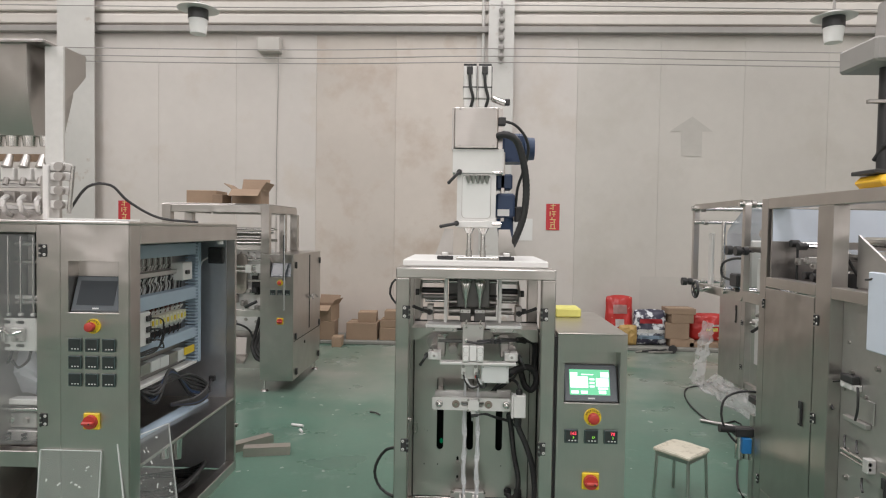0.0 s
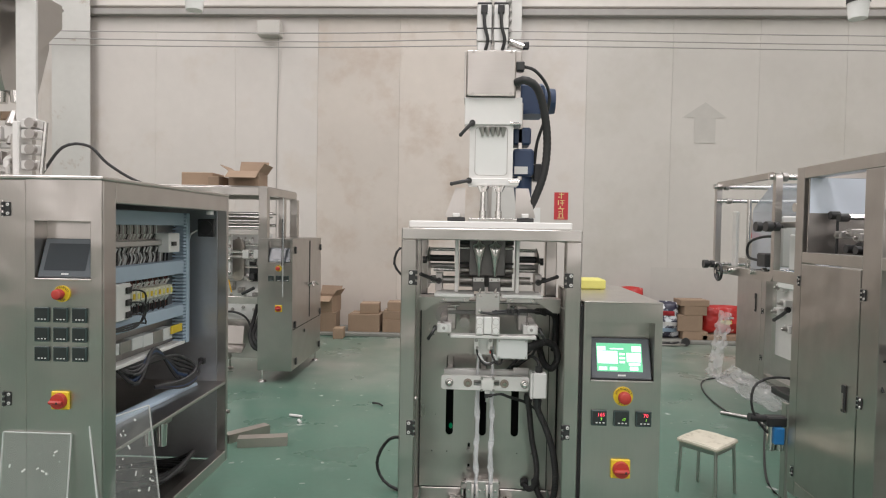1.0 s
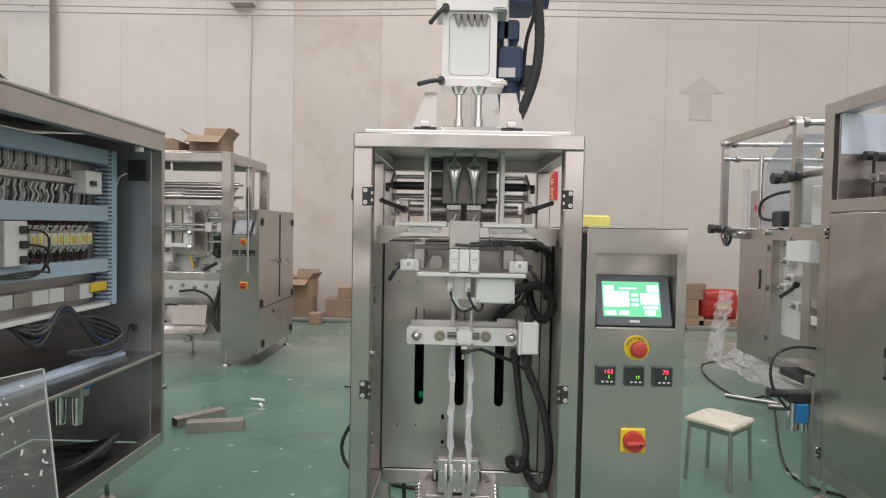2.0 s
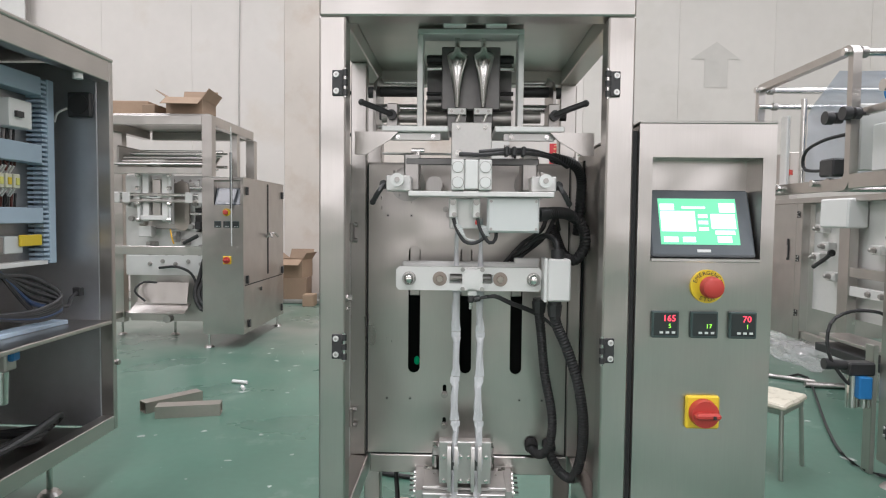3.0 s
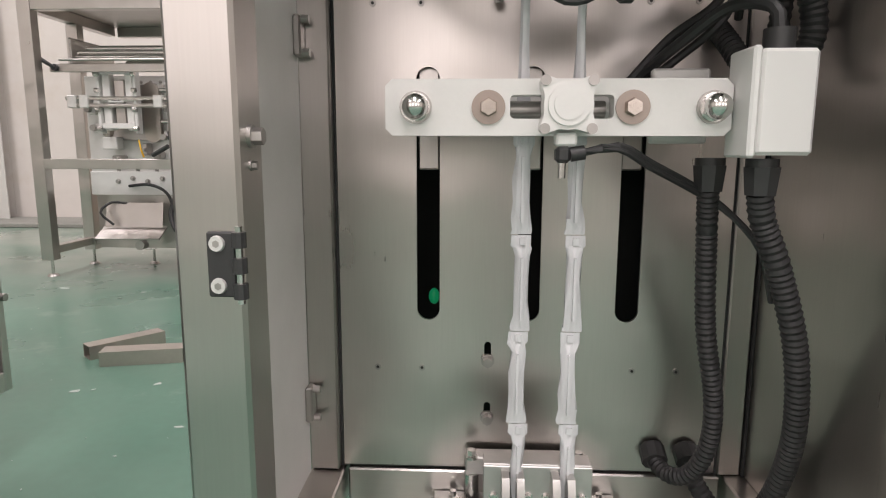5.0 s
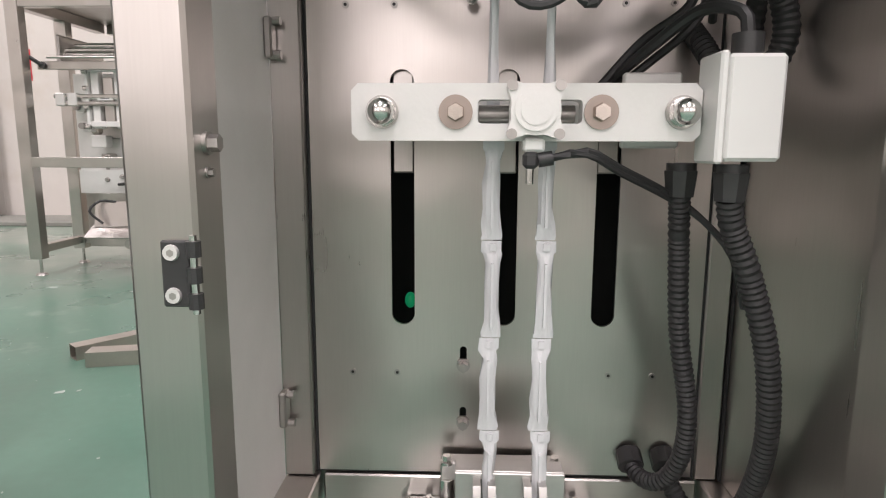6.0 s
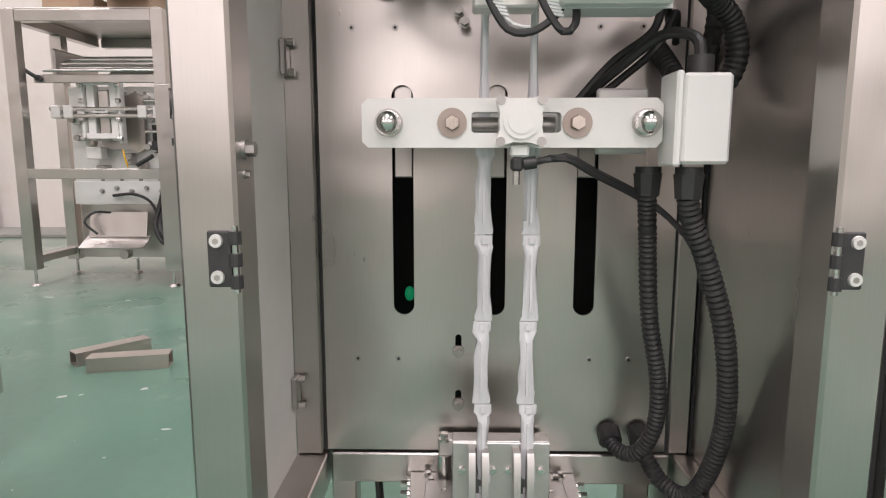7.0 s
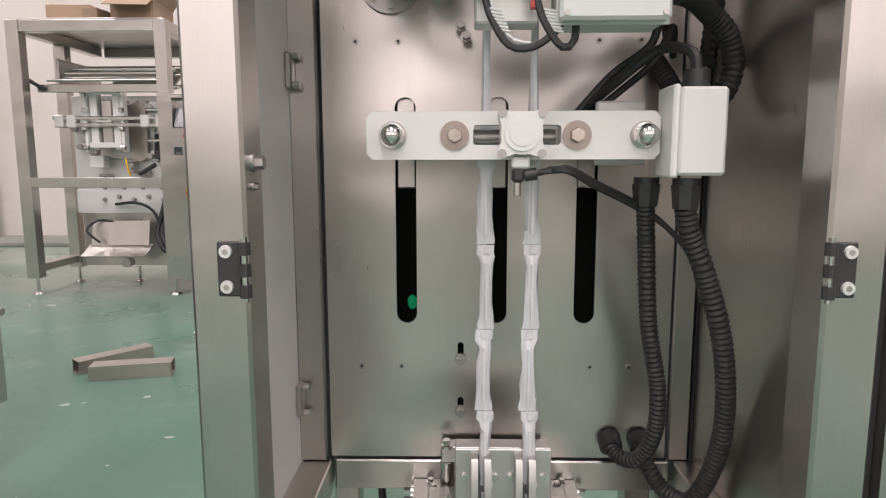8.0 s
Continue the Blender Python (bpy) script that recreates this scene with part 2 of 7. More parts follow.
def sheet_waves(m, upright, depth=0.35):
    """Rolled sheet is never quite flat: long shallow waves, and streaks of duller and brighter brushing."""
    nt = m.node_tree
    b = nt.nodes["Principled BSDF"]
    geo = nt.nodes.new("ShaderNodeNewGeometry")
    mp = nt.nodes.new("ShaderNodeMapping")
    mp.inputs["Scale"].default_value = (26, 26, 0.35) if upright else (0.35, 0.35, 26)
    nt.links.new(geo.outputs["Position"], mp.inputs["Vector"])
    streak = nt.nodes.new("ShaderNodeTexNoise")
    streak.inputs["Scale"].default_value, streak.inputs["Detail"].default_value = 5.0, 7
    nt.links.new(mp.outputs["Vector"], streak.inputs["Vector"])
    old = b.inputs["Roughness"].links[0].from_socket
    rng = nt.nodes.new("ShaderNodeMapRange")
    rng.inputs[1].default_value, rng.inputs[2].default_value, rng.inputs[3].default_value, rng.inputs[4].default_value = 0.3, 0.7, -0.012, 0.012
    nt.links.new(streak.outputs["Fac"], rng.inputs[0])
    add = nt.nodes.new("ShaderNodeMath")
    nt.links.new(old, add.inputs[0])
    nt.links.new(rng.outputs[0], add.inputs[1])
    nt.links.new(add.outputs[0], b.inputs["Roughness"])
    wave = nt.nodes.new("ShaderNodeTexNoise")
    wave.inputs["Scale"].default_value, wave.inputs["Detail"].default_value = 4.5, 1.5
    nt.links.new(geo.outputs["Position"], wave.inputs["Vector"])
    bp = nt.nodes.new("ShaderNodeBump")
    bp.inputs["Strength"].default_value, bp.inputs["Distance"].default_value = depth, 0.03
    nt.links.new(wave.outputs["Fac"], bp.inputs["Height"])
    nt.links.new(b.inputs["Normal"].links[0].from_socket, bp.inputs["Normal"])
    nt.links.new(bp.outputs["Normal"], b.inputs["Normal"])


sheet_waves(STEEL, True, 0.45)
sheet_waves(PLATESTEEL, True, 0.4)
sheet_waves(STEELH, False)
sheet_waves(DARKSTEEL, True)
brush(STEEL, True)
brush(PLATESTEEL, True)
brush(STEELH, False, 0.5)
CONCRETE = mat("grey_concrete", (0.32, 0.32, 0.29), 0.75, 0.0, grain=0.25, bump=0.2, scale=20)
CEIL = mat("white_roof_sheet", (0.70, 0.70, 0.68), 0.6, 0.0, grain=0.08, scale=4)


# ---- builders ----
def box(bm, x0, x1, y0, y1, z0, z1, bevel=0.0, m=None):
    made = bmesh.ops.create_cube(bm, size=1.0)["verts"]
    bmesh.ops.scale(bm, vec=(abs(x1 - x0), abs(y1 - y0), abs(z1 - z0)), verts=made)
    bmesh.ops.translate(bm, vec=((x0 + x1) / 2, (y0 + y1) / 2, (z0 + z1) / 2), verts=made)
    if bevel:
        edges = {e for v in made for e in v.link_edges}
        made = [v for f in bmesh.ops.bevel(bm, geom=list(edges), offset=bevel, segments=1, affect="EDGES", profile=0.5)["faces"] for v in f.verts] + [v for v in made if v.is_valid]
        made = list(set(made))
    if m:
        bmesh.ops.transform(bm, matrix=m, verts=made)
    return bm


def rod(bm, a, b, r, r2=None, seg=16):
    a, b = Vector(a), Vector(b)
    d = b - a
    m = Matrix.Translation((a + b) / 2) @ d.to_track_quat("Z", "Y").to_matrix().to_4x4()
    bmesh.ops.create_cone(bm, cap_ends=True, segments=seg, radius1=r, radius2=r if r2 is None else r2, depth=d.length, matrix=m)
    return bm


def ball(bm, c, r, sx=1, sy=1, sz=1, seg=14):
    bmesh.ops.create_uvsphere(bm, u_segments=seg, v_segments=seg // 2 + 1, radius=r, matrix=Matrix.Translation(c) @ Matrix.Diagonal((sx, sy, sz, 1)))
    return bm


def smooth_line(pts, step=0.01):
    """Catmull-Rom points through pts, about step apart."""
    p = [Vector(a) for a in pts]
    p = [2 * p[0] - p[1]] + p + [2 * p[-1] - p[-2]]
    out = []
    for i in range(1, len(p) - 2):
        n = max(2, int((p[i + 1] - p[i]).length / step))
        for k in range(n):
            t = k / n
            out.append(0.5 * (2 * p[i] + (p[i + 1] - p[i - 1]) * t + (2 * p[i - 1] - 5 * p[i] + 4 * p[i + 1] - p[i + 2]) * t * t + (3 * p[i] - p[i - 1] - 3 * p[i + 1] + p[i + 2]) * t ** 3))
    out.append(p[-2])
    return out


def hose(bm, pts, r, ribs=0.0, step=0.01, seg=8):
    """A cable or hose along pts. ribs: how far the rings of a corrugated hose stand out."""
    line = smooth_line(pts, step)
    up = Vector((0.3, 0.2, 1)).normalized()
    rings = []
    for i, c in enumerate(line):
        d = (line[min(i + 1, len(line) - 1)] - line[max(i - 1, 0)]).normalized()
        u = d.cross(up)
        u = (u if u.length > 0.05 else d.cross(Vector((1, 0, 0)))).normalized()
        w = d.cross(u)
        up = -w if abs(w.dot(up)) > 0.2 and w.dot(up) < 0 else w
        rr = r + (ribs if i % 2 else -ribs)
        rings.append([bm.verts.new(c + rr * (math.cos(a) * u + math.sin(a) * w)) for a in [2 * math.pi * k / seg for k in range(seg)]])
    for a, b in zip(rings, rings[1:]):
        best = min(range(seg), key=lambda s: (a[0].co - b[s].co).length)
        for k in range(seg):
            bm.faces.new((a[k], a[(k + 1) % seg], b[(k + 1 + best) % seg], b[(k + best) % seg]))
    bm.faces.new(rings[0][::-1])
    bm.faces.new(rings[-1])
    return bm


def plate(bm, outline, depth, m, holes=()):
    """A flat plate from an outline in its own x and y, depth thick, laid by m. Holes are outlines too."""
    cu = bpy.data.curves.new("outline", "CURVE")
    cu.dimensions, cu.fill_mode, cu.extrude = "2D", "BOTH", depth / 2
    for pts in (outline, *holes):
        sp = cu.splines.new("POLY")
        sp.points.add(len(pts) - 1)
        for q, (x, y) in zip(sp.points, pts):
            q.co = (x, y, 0, 1)
        sp.use_cyclic_u = True
    tmp = bpy.data.objects.new("outline", cu)
    me = bpy.data.meshes.new_from_object(tmp)
    bpy.data.objects.remove(tmp)
    me.transform(m @ Matrix.Translation((0, 0, depth / 2)))
    bm.from_mesh(me)
    bpy.data.meshes.remove(me)
    bmesh.ops.remove_doubles(bm, verts=bm.verts[:], dist=1e-5)
    return bm


def rrect(x0, x1, y0, y1, r, n=4):
    out = []
    for cx, cy, a in ((x1 - r, y1 - r, 0), (x0 + r, y1 - r, 90), (x0 + r, y0 + r, 180), (x1 - r, y0 + r, 270)):
        out += [(cx + r * math.cos(radians(a + 90 * k / n)), cy + r * math.sin(radians(a + 90 * k / n))) for k in range(n + 1)]
    return out


def front(y):
    """Lays a plate upright at depth y: its x is x, its y is z, and it thickens towards -y."""
    return Matrix(((1, 0, 0, 0), (0, 0, -1, y), (0, 1, 0, 0), (0, 0, 0, 1)))


def sideways(x):
    """Lays a plate upright in the plane of that x: its x is y, its y is z, and it thickens towards +x."""
    return Matrix(((0, 0, 1, x), (1, 0, 0, 0), (0, 1, 0, 0), (0, 0, 0, 1)))


def thing(name, at, label, category, group="", kind=""):
    ob = new(name)
    ob.location = at
    ob.empty_display_size = 0.05
    return tagged(ob, label, category, group, kind)


def finish(name, bm, material, smooth=True):
    bmesh.ops.recalc_face_normals(bm, faces=bm.faces)
    me = bpy.data.meshes.new(name)
    bm.to_mesh(me)
    bm.free()
    me.materials.append(material)
    if smooth:
        me.shade_smooth()
        me.set_sharp_from_angle(angle=radians(32))
    return me


def part(name, bm, material, parent, label=""):
    """One mesh under a thing or a part. Its points are given in the world."""
    base = parent
    while base.parent:
        base = base.parent
    bmesh.ops.translate(bm, vec=-base.location, verts=bm.verts)
    ob = new(name, finish(name, bm, material))
    ob.parent = parent
    return tagged(ob, label)


def solid(name, bm, material, at, label="", category="", group="", kind=""):
    """A thing or a piece of the setting that is one mesh, with its origin at its base."""
    bmesh.ops.translate(bm, vec=-Vector(at), verts=bm.verts)
    ob = new(name, finish(name, bm, material))
    ob.location = at
    return tagged(ob, label, category, group, kind)


def B():
    return bmesh.new()


def bolt(name, c, r, parent, material=None, axis=(0, -1, 0), depth=0.006, dome=False):
    """A hexagon or dome bolt head on a face."""
    bm = B()
    a, d = Vector(c), Vector(axis).normalized()
    rod(bm, a, a + d * depth * 0.3, r * 1.35, seg=14)
    rod(bm, a + d * depth * 0.3, a + d * depth, r, seg=6)
    if dome:
        ball(bm, a + d * depth, r * 0.95, seg=12)
    return part(name, bm, material or DARKSTEEL, parent)


# ---- the hall ----
WX0, WX1, WY0, WY1, TOP = -9.0, 9.0, -6.0, 8.49, 7.0
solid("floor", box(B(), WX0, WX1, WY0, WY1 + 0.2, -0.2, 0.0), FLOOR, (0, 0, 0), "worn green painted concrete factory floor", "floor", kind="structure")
solid("ceiling", box(B(), WX0, WX1, WY0, WY1 + 0.2, TOP, TOP + 0.1), CEIL, (0, 0, TOP), "pale metal roof sheeting above the hall", "ceiling", kind="structure")
for nm, b in (("wall_west", (WX0 - 0.2, WX0, WY0, WY1)), ("wall_east", (WX1, WX1 + 0.2, WY0, WY1)), ("wall_south", (WX0 - 0.2, WX1 + 0.2, WY0 - 0.2, WY0))):
    solid(nm, box(B(), *b, 0.0, TOP), WALLP, ((b[0] + b[1]) / 2, (b[2] + b[3]) / 2, 0), "plain off-white hall wall", "wall", kind="structure")
north = solid("wall_north", box(B(), WX0 - 0.2, WX1 + 0.2, WY1 + 0.03, WY1 + 0.2, 0.0, TOP), WALLP, (0, WY1 + 0.03, 0), "off-white stained panel wall at the end of the hall", "wall", kind="structure")
SEAMS = [-8.9, -7.9, -6.9, -5.9, -5.15, -4.29, -3.2, -2.085, -0.99, 0.1, 1.466, 2.571, 3.68, 4.78, 5.88, 6.98, 8.0, 8.9]
for a, b in zip(SEAMS, SEAMS[1:]):
    part("panel", box(B(), a + 0.001, b - 0.001, WY1 - 0.002 * random.random(), WY1 + 0.03, 0.02, 4.12, bevel=0.001), WALLT if -2.2 < a < -0.5 else (WALLG if a > 0.5 else WALLP), north)
bm = B()
for i in range(14):
    z = 4.27 + i * 0.17
    box(bm, WX0, WX1, WY1 - 0.03, WY1 + 0.02, z, z + 0.13, bevel=0.012)
part("siding", bm, SIDING, north, "horizontally ribbed painted metal siding")
solid("trim", box(B(), WX0, WX1, WY1 - 0.10, WY1 - 0.005, 4.14, 4.22, bevel=0.006), GIRDER, (0, WY1 - 0.05, 4.13), "grey steel girder along the wall", "girder", kind="structure")
solid("kerb", box(B(), WX0, WX1, 7.86, WY1 - 0.01, 0.0, 0.045, bevel=0.008), CONCRETE, (0, 8.2, 0), "low grey concrete kerb along the wall", "kerb", kind="structure")


def column(x0, x1):
    ob = thing("column", ((x0 + x1) / 2, WY1 - 0.1, 0), "pale painted steel hall column at the wall", "column", kind="structure")
    y0, y1 = WY1 - 0.20, WY1 - 0.012
    part("flange", box(B(), x0, x1, y0, y0 + 0.012, 0, TOP - 0.02), COLUMN, ob)
    part("web", box(B(), (x0 + x1) / 2 - 0.006, (x0 + x1) / 2 + 0.006, y0 + 0.012, y1, 0, TOP - 0.02), COLUMN, ob)
    return ob


column(0.25, 0.588)
column(-5.60, -5.08)
p = thing("wall_pipe", (0.17, 8.42, 0), "thin pale conduit pipe clipped beside the column", "pipe", kind="structure")
part("pipe", rod(B(), (0.185, 8.44, 0.05), (0.185, 8.44, 6.5), 0.022, seg=10), COLUMN, p)
br = thing("insulator_rack", (0.42, 8.26, 3.6), "row of dark cable insulators fixed on the column", "insulator")
for z in (3.78, 3.90, 4.02, 4.14, 4.26, 4.38):
    part("insulator", ball(B(), (0.42, 8.25, z), 0.042, 1, 0.8, 0.9), GIRDER, br)
part("strap", box(B(), 0.405, 0.435, 8.262, 8.286, 3.7, 4.5), GIRDER, br)
for k, (z, sag) in enumerate(((3.86, 0.02), (3.76, 0.03), (3.68, 0.02), (4.42, 0.03))):
    solid("wire", hose(B(), [(WX0 + 0.05, 8.25, z + 0.05), (-5, 8.22, z), (-2, 8.2, z - sag), (0.42, 8.2, z + 0.01), (4, 8.2, z - sag), (WX1 - 0.05, 8.25, z - 0.05)], 0.007, step=0.4, seg=6), GIRDER, (0, 8.2, z), "thin grey cable strung along the wall", "cable", "cables along the wall")
wb = thing("wall_box", (-2.70, 8.47, 3.85), "small grey electrical box high on the wall", "box")
part("body", box(B(), -2.86, -2.56, 8.33, 8.486, 3.86, 4.05, bevel=0.006), DIRT, wb)
part("cable", hose(B(), [(-2.60, 8.42, 3.86), (-2.61, 8.47, 3.5), (-2.63, 8.478, 2.5), (-2.63, 8.478, 1.0), (-2.64, 8.478, 0.1)], 0.005, step=0.2, seg=6), GIRDER, wb)


# ---- shared fittings ----
def hinge(c, parent, flip=1, axis="front"):
    """A small black two-leaf hinge with two pale screws. flip: the side on which the knuckles lie."""
    x, y, z = c
    def at(u, d, w):
        return (x + u, y - d, z + w) if axis == "front" else (x - d, y + u, z + w)
    def bx(u0, u1, d0, d1, w0, w1):
        a, b = at(u0, d0, w0), at(u1, d1, w1)
        return box(B(), min(a[0], b[0]), max(a[0], b[0]), min(a[1], b[1]), max(a[1], b[1]), a[2], b[2], bevel=0.0012)
    h = part("hinge", bx(-0.0105, 0.0095, 0.0, 0.005, -0.0225, 0.0225), BLACK, parent, "black hinge")
    for w in (-0.0185, -0.001, 0.0165):
        part("knuckle", rod(B(), at(0.0125 * flip, 0.006, w - 0.0045), at(0.0125 * flip, 0.006, w + 0.006), 0.0050, seg=10), BLACK, h)
    part("pin", rod(B(), at(0.0125 * flip, 0.006, -0.0265), at(0.0125 * flip, 0.006, 0.0265), 0.0026, seg=8), CHROME, h)
    for w in (-0.0145, 0.0145):
        part("screw", rod(B(), at(-0.003 * flip, 0.005, w), at(-0.003 * flip, 0.0072, w), 0.0056, 0.0050, seg=16), ALU, h)
        part("screw_socket", rod(B(), at(-0.003 * flip, 0.0072, w), at(-0.003 * flip, 0.0074, w), 0.0026, seg=6), DARKSTEEL, h)
    return h


def stop_button(c, parent, r=0.030):
    x, y, z = c
    s = part("emergency_stop", rod(B(), (x, y, z), (x, y - 0.006, z), r, seg=28), YELLOW, parent, "yellow ring with red stop button")
    bm = rod(B(), (x, y - 0.006, z), (x, y - 0.022, z), r * 0.40, seg=20)
    part("neck", bm, RED, s)
    bm = rod(B(), (x, y - 0.020, z), (x, y - 0.034, z), r * 0.66, r * 0.60, seg=24)
    ball(bm, (x, y - 0.034, z), r * 0.60, 1, 0.25, 1)
    part("button", bm, RED, s, "red mushroom button")
    for word, ang in (("EMERGENCY", 1), ("STOP", -1)):
        n = len(word)
        for i, ch in enumerate(word):
            span = 17 if ang == 1 else -20
            a = radians((90 if ang == 1 else 270) - span * (i - (n - 1) / 2))
            letter(ch, (x + r * 0.80 * math.cos(a), y - 0.0066, z + r * 0.80 * math.sin(a)), r * 0.34, BLACK, s, roll=math.degrees(a) - (90 if ang == 1 else 270))
    return s


def letter(text, c, size, material, parent, roll=0.0, name="lettering"):
    """Writing that faces the camera's side, as a thin mesh."""
    cu = bpy.data.curves.new(name, "FONT")
    cu.body, cu.size, cu.align_x, cu.align_y, cu.extrude, cu.resolution_u = text, size, "CENTER", "CENTER", 0.0002, 2
    tmp = bpy.data.objects.new(name, cu)
    me = bpy.data.meshes.new_from_object(tmp)
    bpy.data.objects.remove(tmp)
    me.transform(Matrix.Rotation(radians(90), 4, "X") @ Matrix.Rotation(radians(roll), 4, "Z"))
    base = parent
    while base.parent:
        base = base.parent
    me.transform(Matrix.Translation(Vector(c) - base.location))
    me.materials.append(material)
    ob = new(name, me)
    ob.parent = parent
    return ob


def meter(c, parent, top="", low="", s=0.024, top_mat=None):
    """A square temperature controller with lit figures."""
    x, y, z = c
    mtr = part("temperature_controller", box(B(), x - s, x + s, y - 0.008, y, z - s, z + s, bevel=0.0015), METERB, parent, "square temperature controller with lit red and green digits" if top or low else "square unlit temperature controller")
    part("face", box(B(), x - s * 0.86, x + s * 0.86, y - 0.0092, y - 0.008, z - s * 0.80, z + s * 0.86), METER, mtr)
    if top:
        letter(top, (x + 0.006, y - 0.0096, z + s * 0.46), s * 0.66, top_mat or LEDRED, mtr)
    if low:
        letter(low, (x + 0.007, y - 0.0096, z - s * 0.10), s * 0.46, LEDGREEN, mtr)
    bm = B()
    for k in range(3):
        box(bm, x - s * 0.45 + k * s * 0.45, x - s * 0.2 + k * s * 0.45, y - 0.0098, y - 0.009, z - s * 0.66, z - s * 0.50)
    part("keys", bm, GREYP, mtr)
    return mtr


def main_switch(c, parent, s=0.030):
    x, y, z = c
    m = part("main_switch", box(B(), x - s, x + s, y - 0.010, y, z - s, z + s, bevel=0.003), YELLOW, parent, "yellow plate with red rotary switch")
    k = part("dial", rod(B(), (x, y - 0.010, z), (x, y - 0.024, z), s * 0.86, s * 0.80, seg=28), RED, m, "red rotary dial")
    part("grip", box(B(), x - s * 0.74, x + s * 0.74, y - 0.040, y - 0.024, z - s * 0.20, z + s * 0.20, bevel=0.004), RED, k)
    part("lock_hole", box(B(), x + s * 0.22, x + s * 0.40, y - 0.0415, y - 0.040, z - s * 0.10, z + s * 0.10), BLACKIN, k)
    return m


def touch_screen(x0, x1, z0, z1, y, parent, lit):
    """A recess with a leaning touch panel in it. The front is open from x0 to x1 and z0 to z1."""
    r = part("screen_recess", box(B(), x0, x1, y + 0.062, y + 0.066, z0, z1), STEEL, parent)
    bm = box(B(), x0 - 0.002, x0, y + 0.001, y + 0.066, z0, z1)
    box(bm, x1, x1 + 0.002, y + 0.001, y + 0.066, z0, z1)
    box(bm, x0, x1, y + 0.001, y + 0.066, z1, z1 + 0.002)
    part("recess_sides", bm, STEEL, parent)
    part("ledge", box(B(), x0 + 0.001, x1 - 0.001, y - 0.004, y + 0.060, z0 - 0.002, z0 + 0.004, bevel=0.001), STEELH, parent)
    hh = (z1 - z0)
    lean = Matrix.Translation(((x0 + x1) / 2, y + 0.004, z0 + 0.008)) @ Matrix.Rotation(radians(-20), 4, "X")
    w = (x1 - x0) / 2 - 0.004
    hgt = hh * 0.70
    scr = part("touch_panel", box(B(), -w, w, 0, 0.010, 0, hgt, bevel=0.003, m=lean), BEZEL, parent, "leaning touch panel with a lit green screen" if lit else "leaning dark touch panel")
    u0, u1, v0, v1 = -w * 0.80, w * 0.72, hgt * 0.17, hgt * 0.86
    part("display", box(B(), u0, u1, -0.0012, 0.0, v0, v1, m=lean), SCREEN if lit else SCREENOFF, scr)
    part("maker_mark", box(B(), -w * 0.12, w * 0.14, -0.0010, 0.0, hgt * 0.06, hgt * 0.10, m=lean), GREYP, scr)
    if lit:
        rows = ((0.02, 0.46, 0.28, 0.72), (0.66, 0.97, 0.34, 0.66), (0.02, 0.20, 0.74, 0.88), (0.78, 0.98, 0.70, 0.90), (0.04, 0.22, 0.05, 0.16), (0.28, 0.44, 0.05, 0.16), (0.72, 0.90, 0.05, 0.18), (0.50, 0.62, 0.30, 0.37), (0.50, 0.62, 0.44, 0.51), (0.50, 0.62, 0.58, 0.65), (0.30, 0.60, 0.78, 0.82), (0.70, 0.95, 0.22, 0.30))
        for a, b, c, d in rows:
            part("screen_field", box(B(), u0 + a * (u1 - u0), u0 + b * (u1 - u0), -0.0018, -0.0012, v0 + c * (v1 - v0), v0 + d * (v1 - v0), m=lean), SCREENW, scr)
    return scr


def levelling_foot(c, parent, h=0.09):
    x, y, z = c
    f = part("foot", rod(B(), (x, y, z + 0.012), (x, y, z + h), 0.010, seg=10), CHROME, parent)
    part("pad", rod(B(), (x, y, z), (x, y, z + 0.014), 0.038, 0.026, seg=18), DARKSTEEL, f)
    return f


def handle_lever(pivot, tip, parent, r=0.006):
    a, b = Vector(pivot), Vector(tip)
    bm = rod(B(), a, a + Vector((0, -0.018, 0)), r * 1.7, seg=12)
    hose(bm, [a + Vector((0, -0.014, 0)), a * 0.6 + b * 0.4 + Vector((0, -0.018, 0)), b], r, step=0.008)
    ball(bm, b, r * 1.15)
    return part("clamp_lever", bm, BLACK, parent, "black clamping lever")


# ---- the stick packing machine ----
FY, PY = 2.16, 2.487
MM = thing("packing_machine", (0.045, 2.40, 0.0), "brushed stainless steel two-lane stick packing machine, open front", "machine")
for x0, x1 in ((-0.235, -0.187), (0.279, 0.327)):
    part("front_post", box(B(), x0, x1, FY, FY + 0.048, 0.09, 1.323, bevel=0.003), STEEL, MM)
    part("rear_post", box(B(), x0 + 0.002, x1 - 0.002, 2.70, 2.748, 0.09, 1.318, bevel=0.003), STEEL, MM)
part("top_rail", box(B(), -0.235, 0.327, FY, FY + 0.048, 1.3235, 1.360, bevel=0.003), STEELH, MM)
part("rear_rail", box(B(), -0.233, 0.325, 2.70, 2.748, 1.3185, 1.360, bevel=0.003), STEELH, MM)
for x0, x1 in ((-0.233, -0.190), (0.282, 0.325)):
    part("side_rail", box(B(), x0, x1, FY + 0.049, 2.699, 1.319, 1.359, bevel=0.002), STEELH, MM)
    part("sill", box(B(), x0, x1, FY + 0.049, 2.699, 0.357, 0.4055, bevel=0.002), STEELH, MM)
    part("low_sill", box(B(), x0, x1, FY + 0.049, 2.699, 0.10, 0.14, bevel=0.002), STEELH, MM)
part("front_sill", box(B(), -0.186, 0.278, FY + 0.004, FY + 0.044, 0.10, 0.14, bevel=0.002), STEELH, MM)
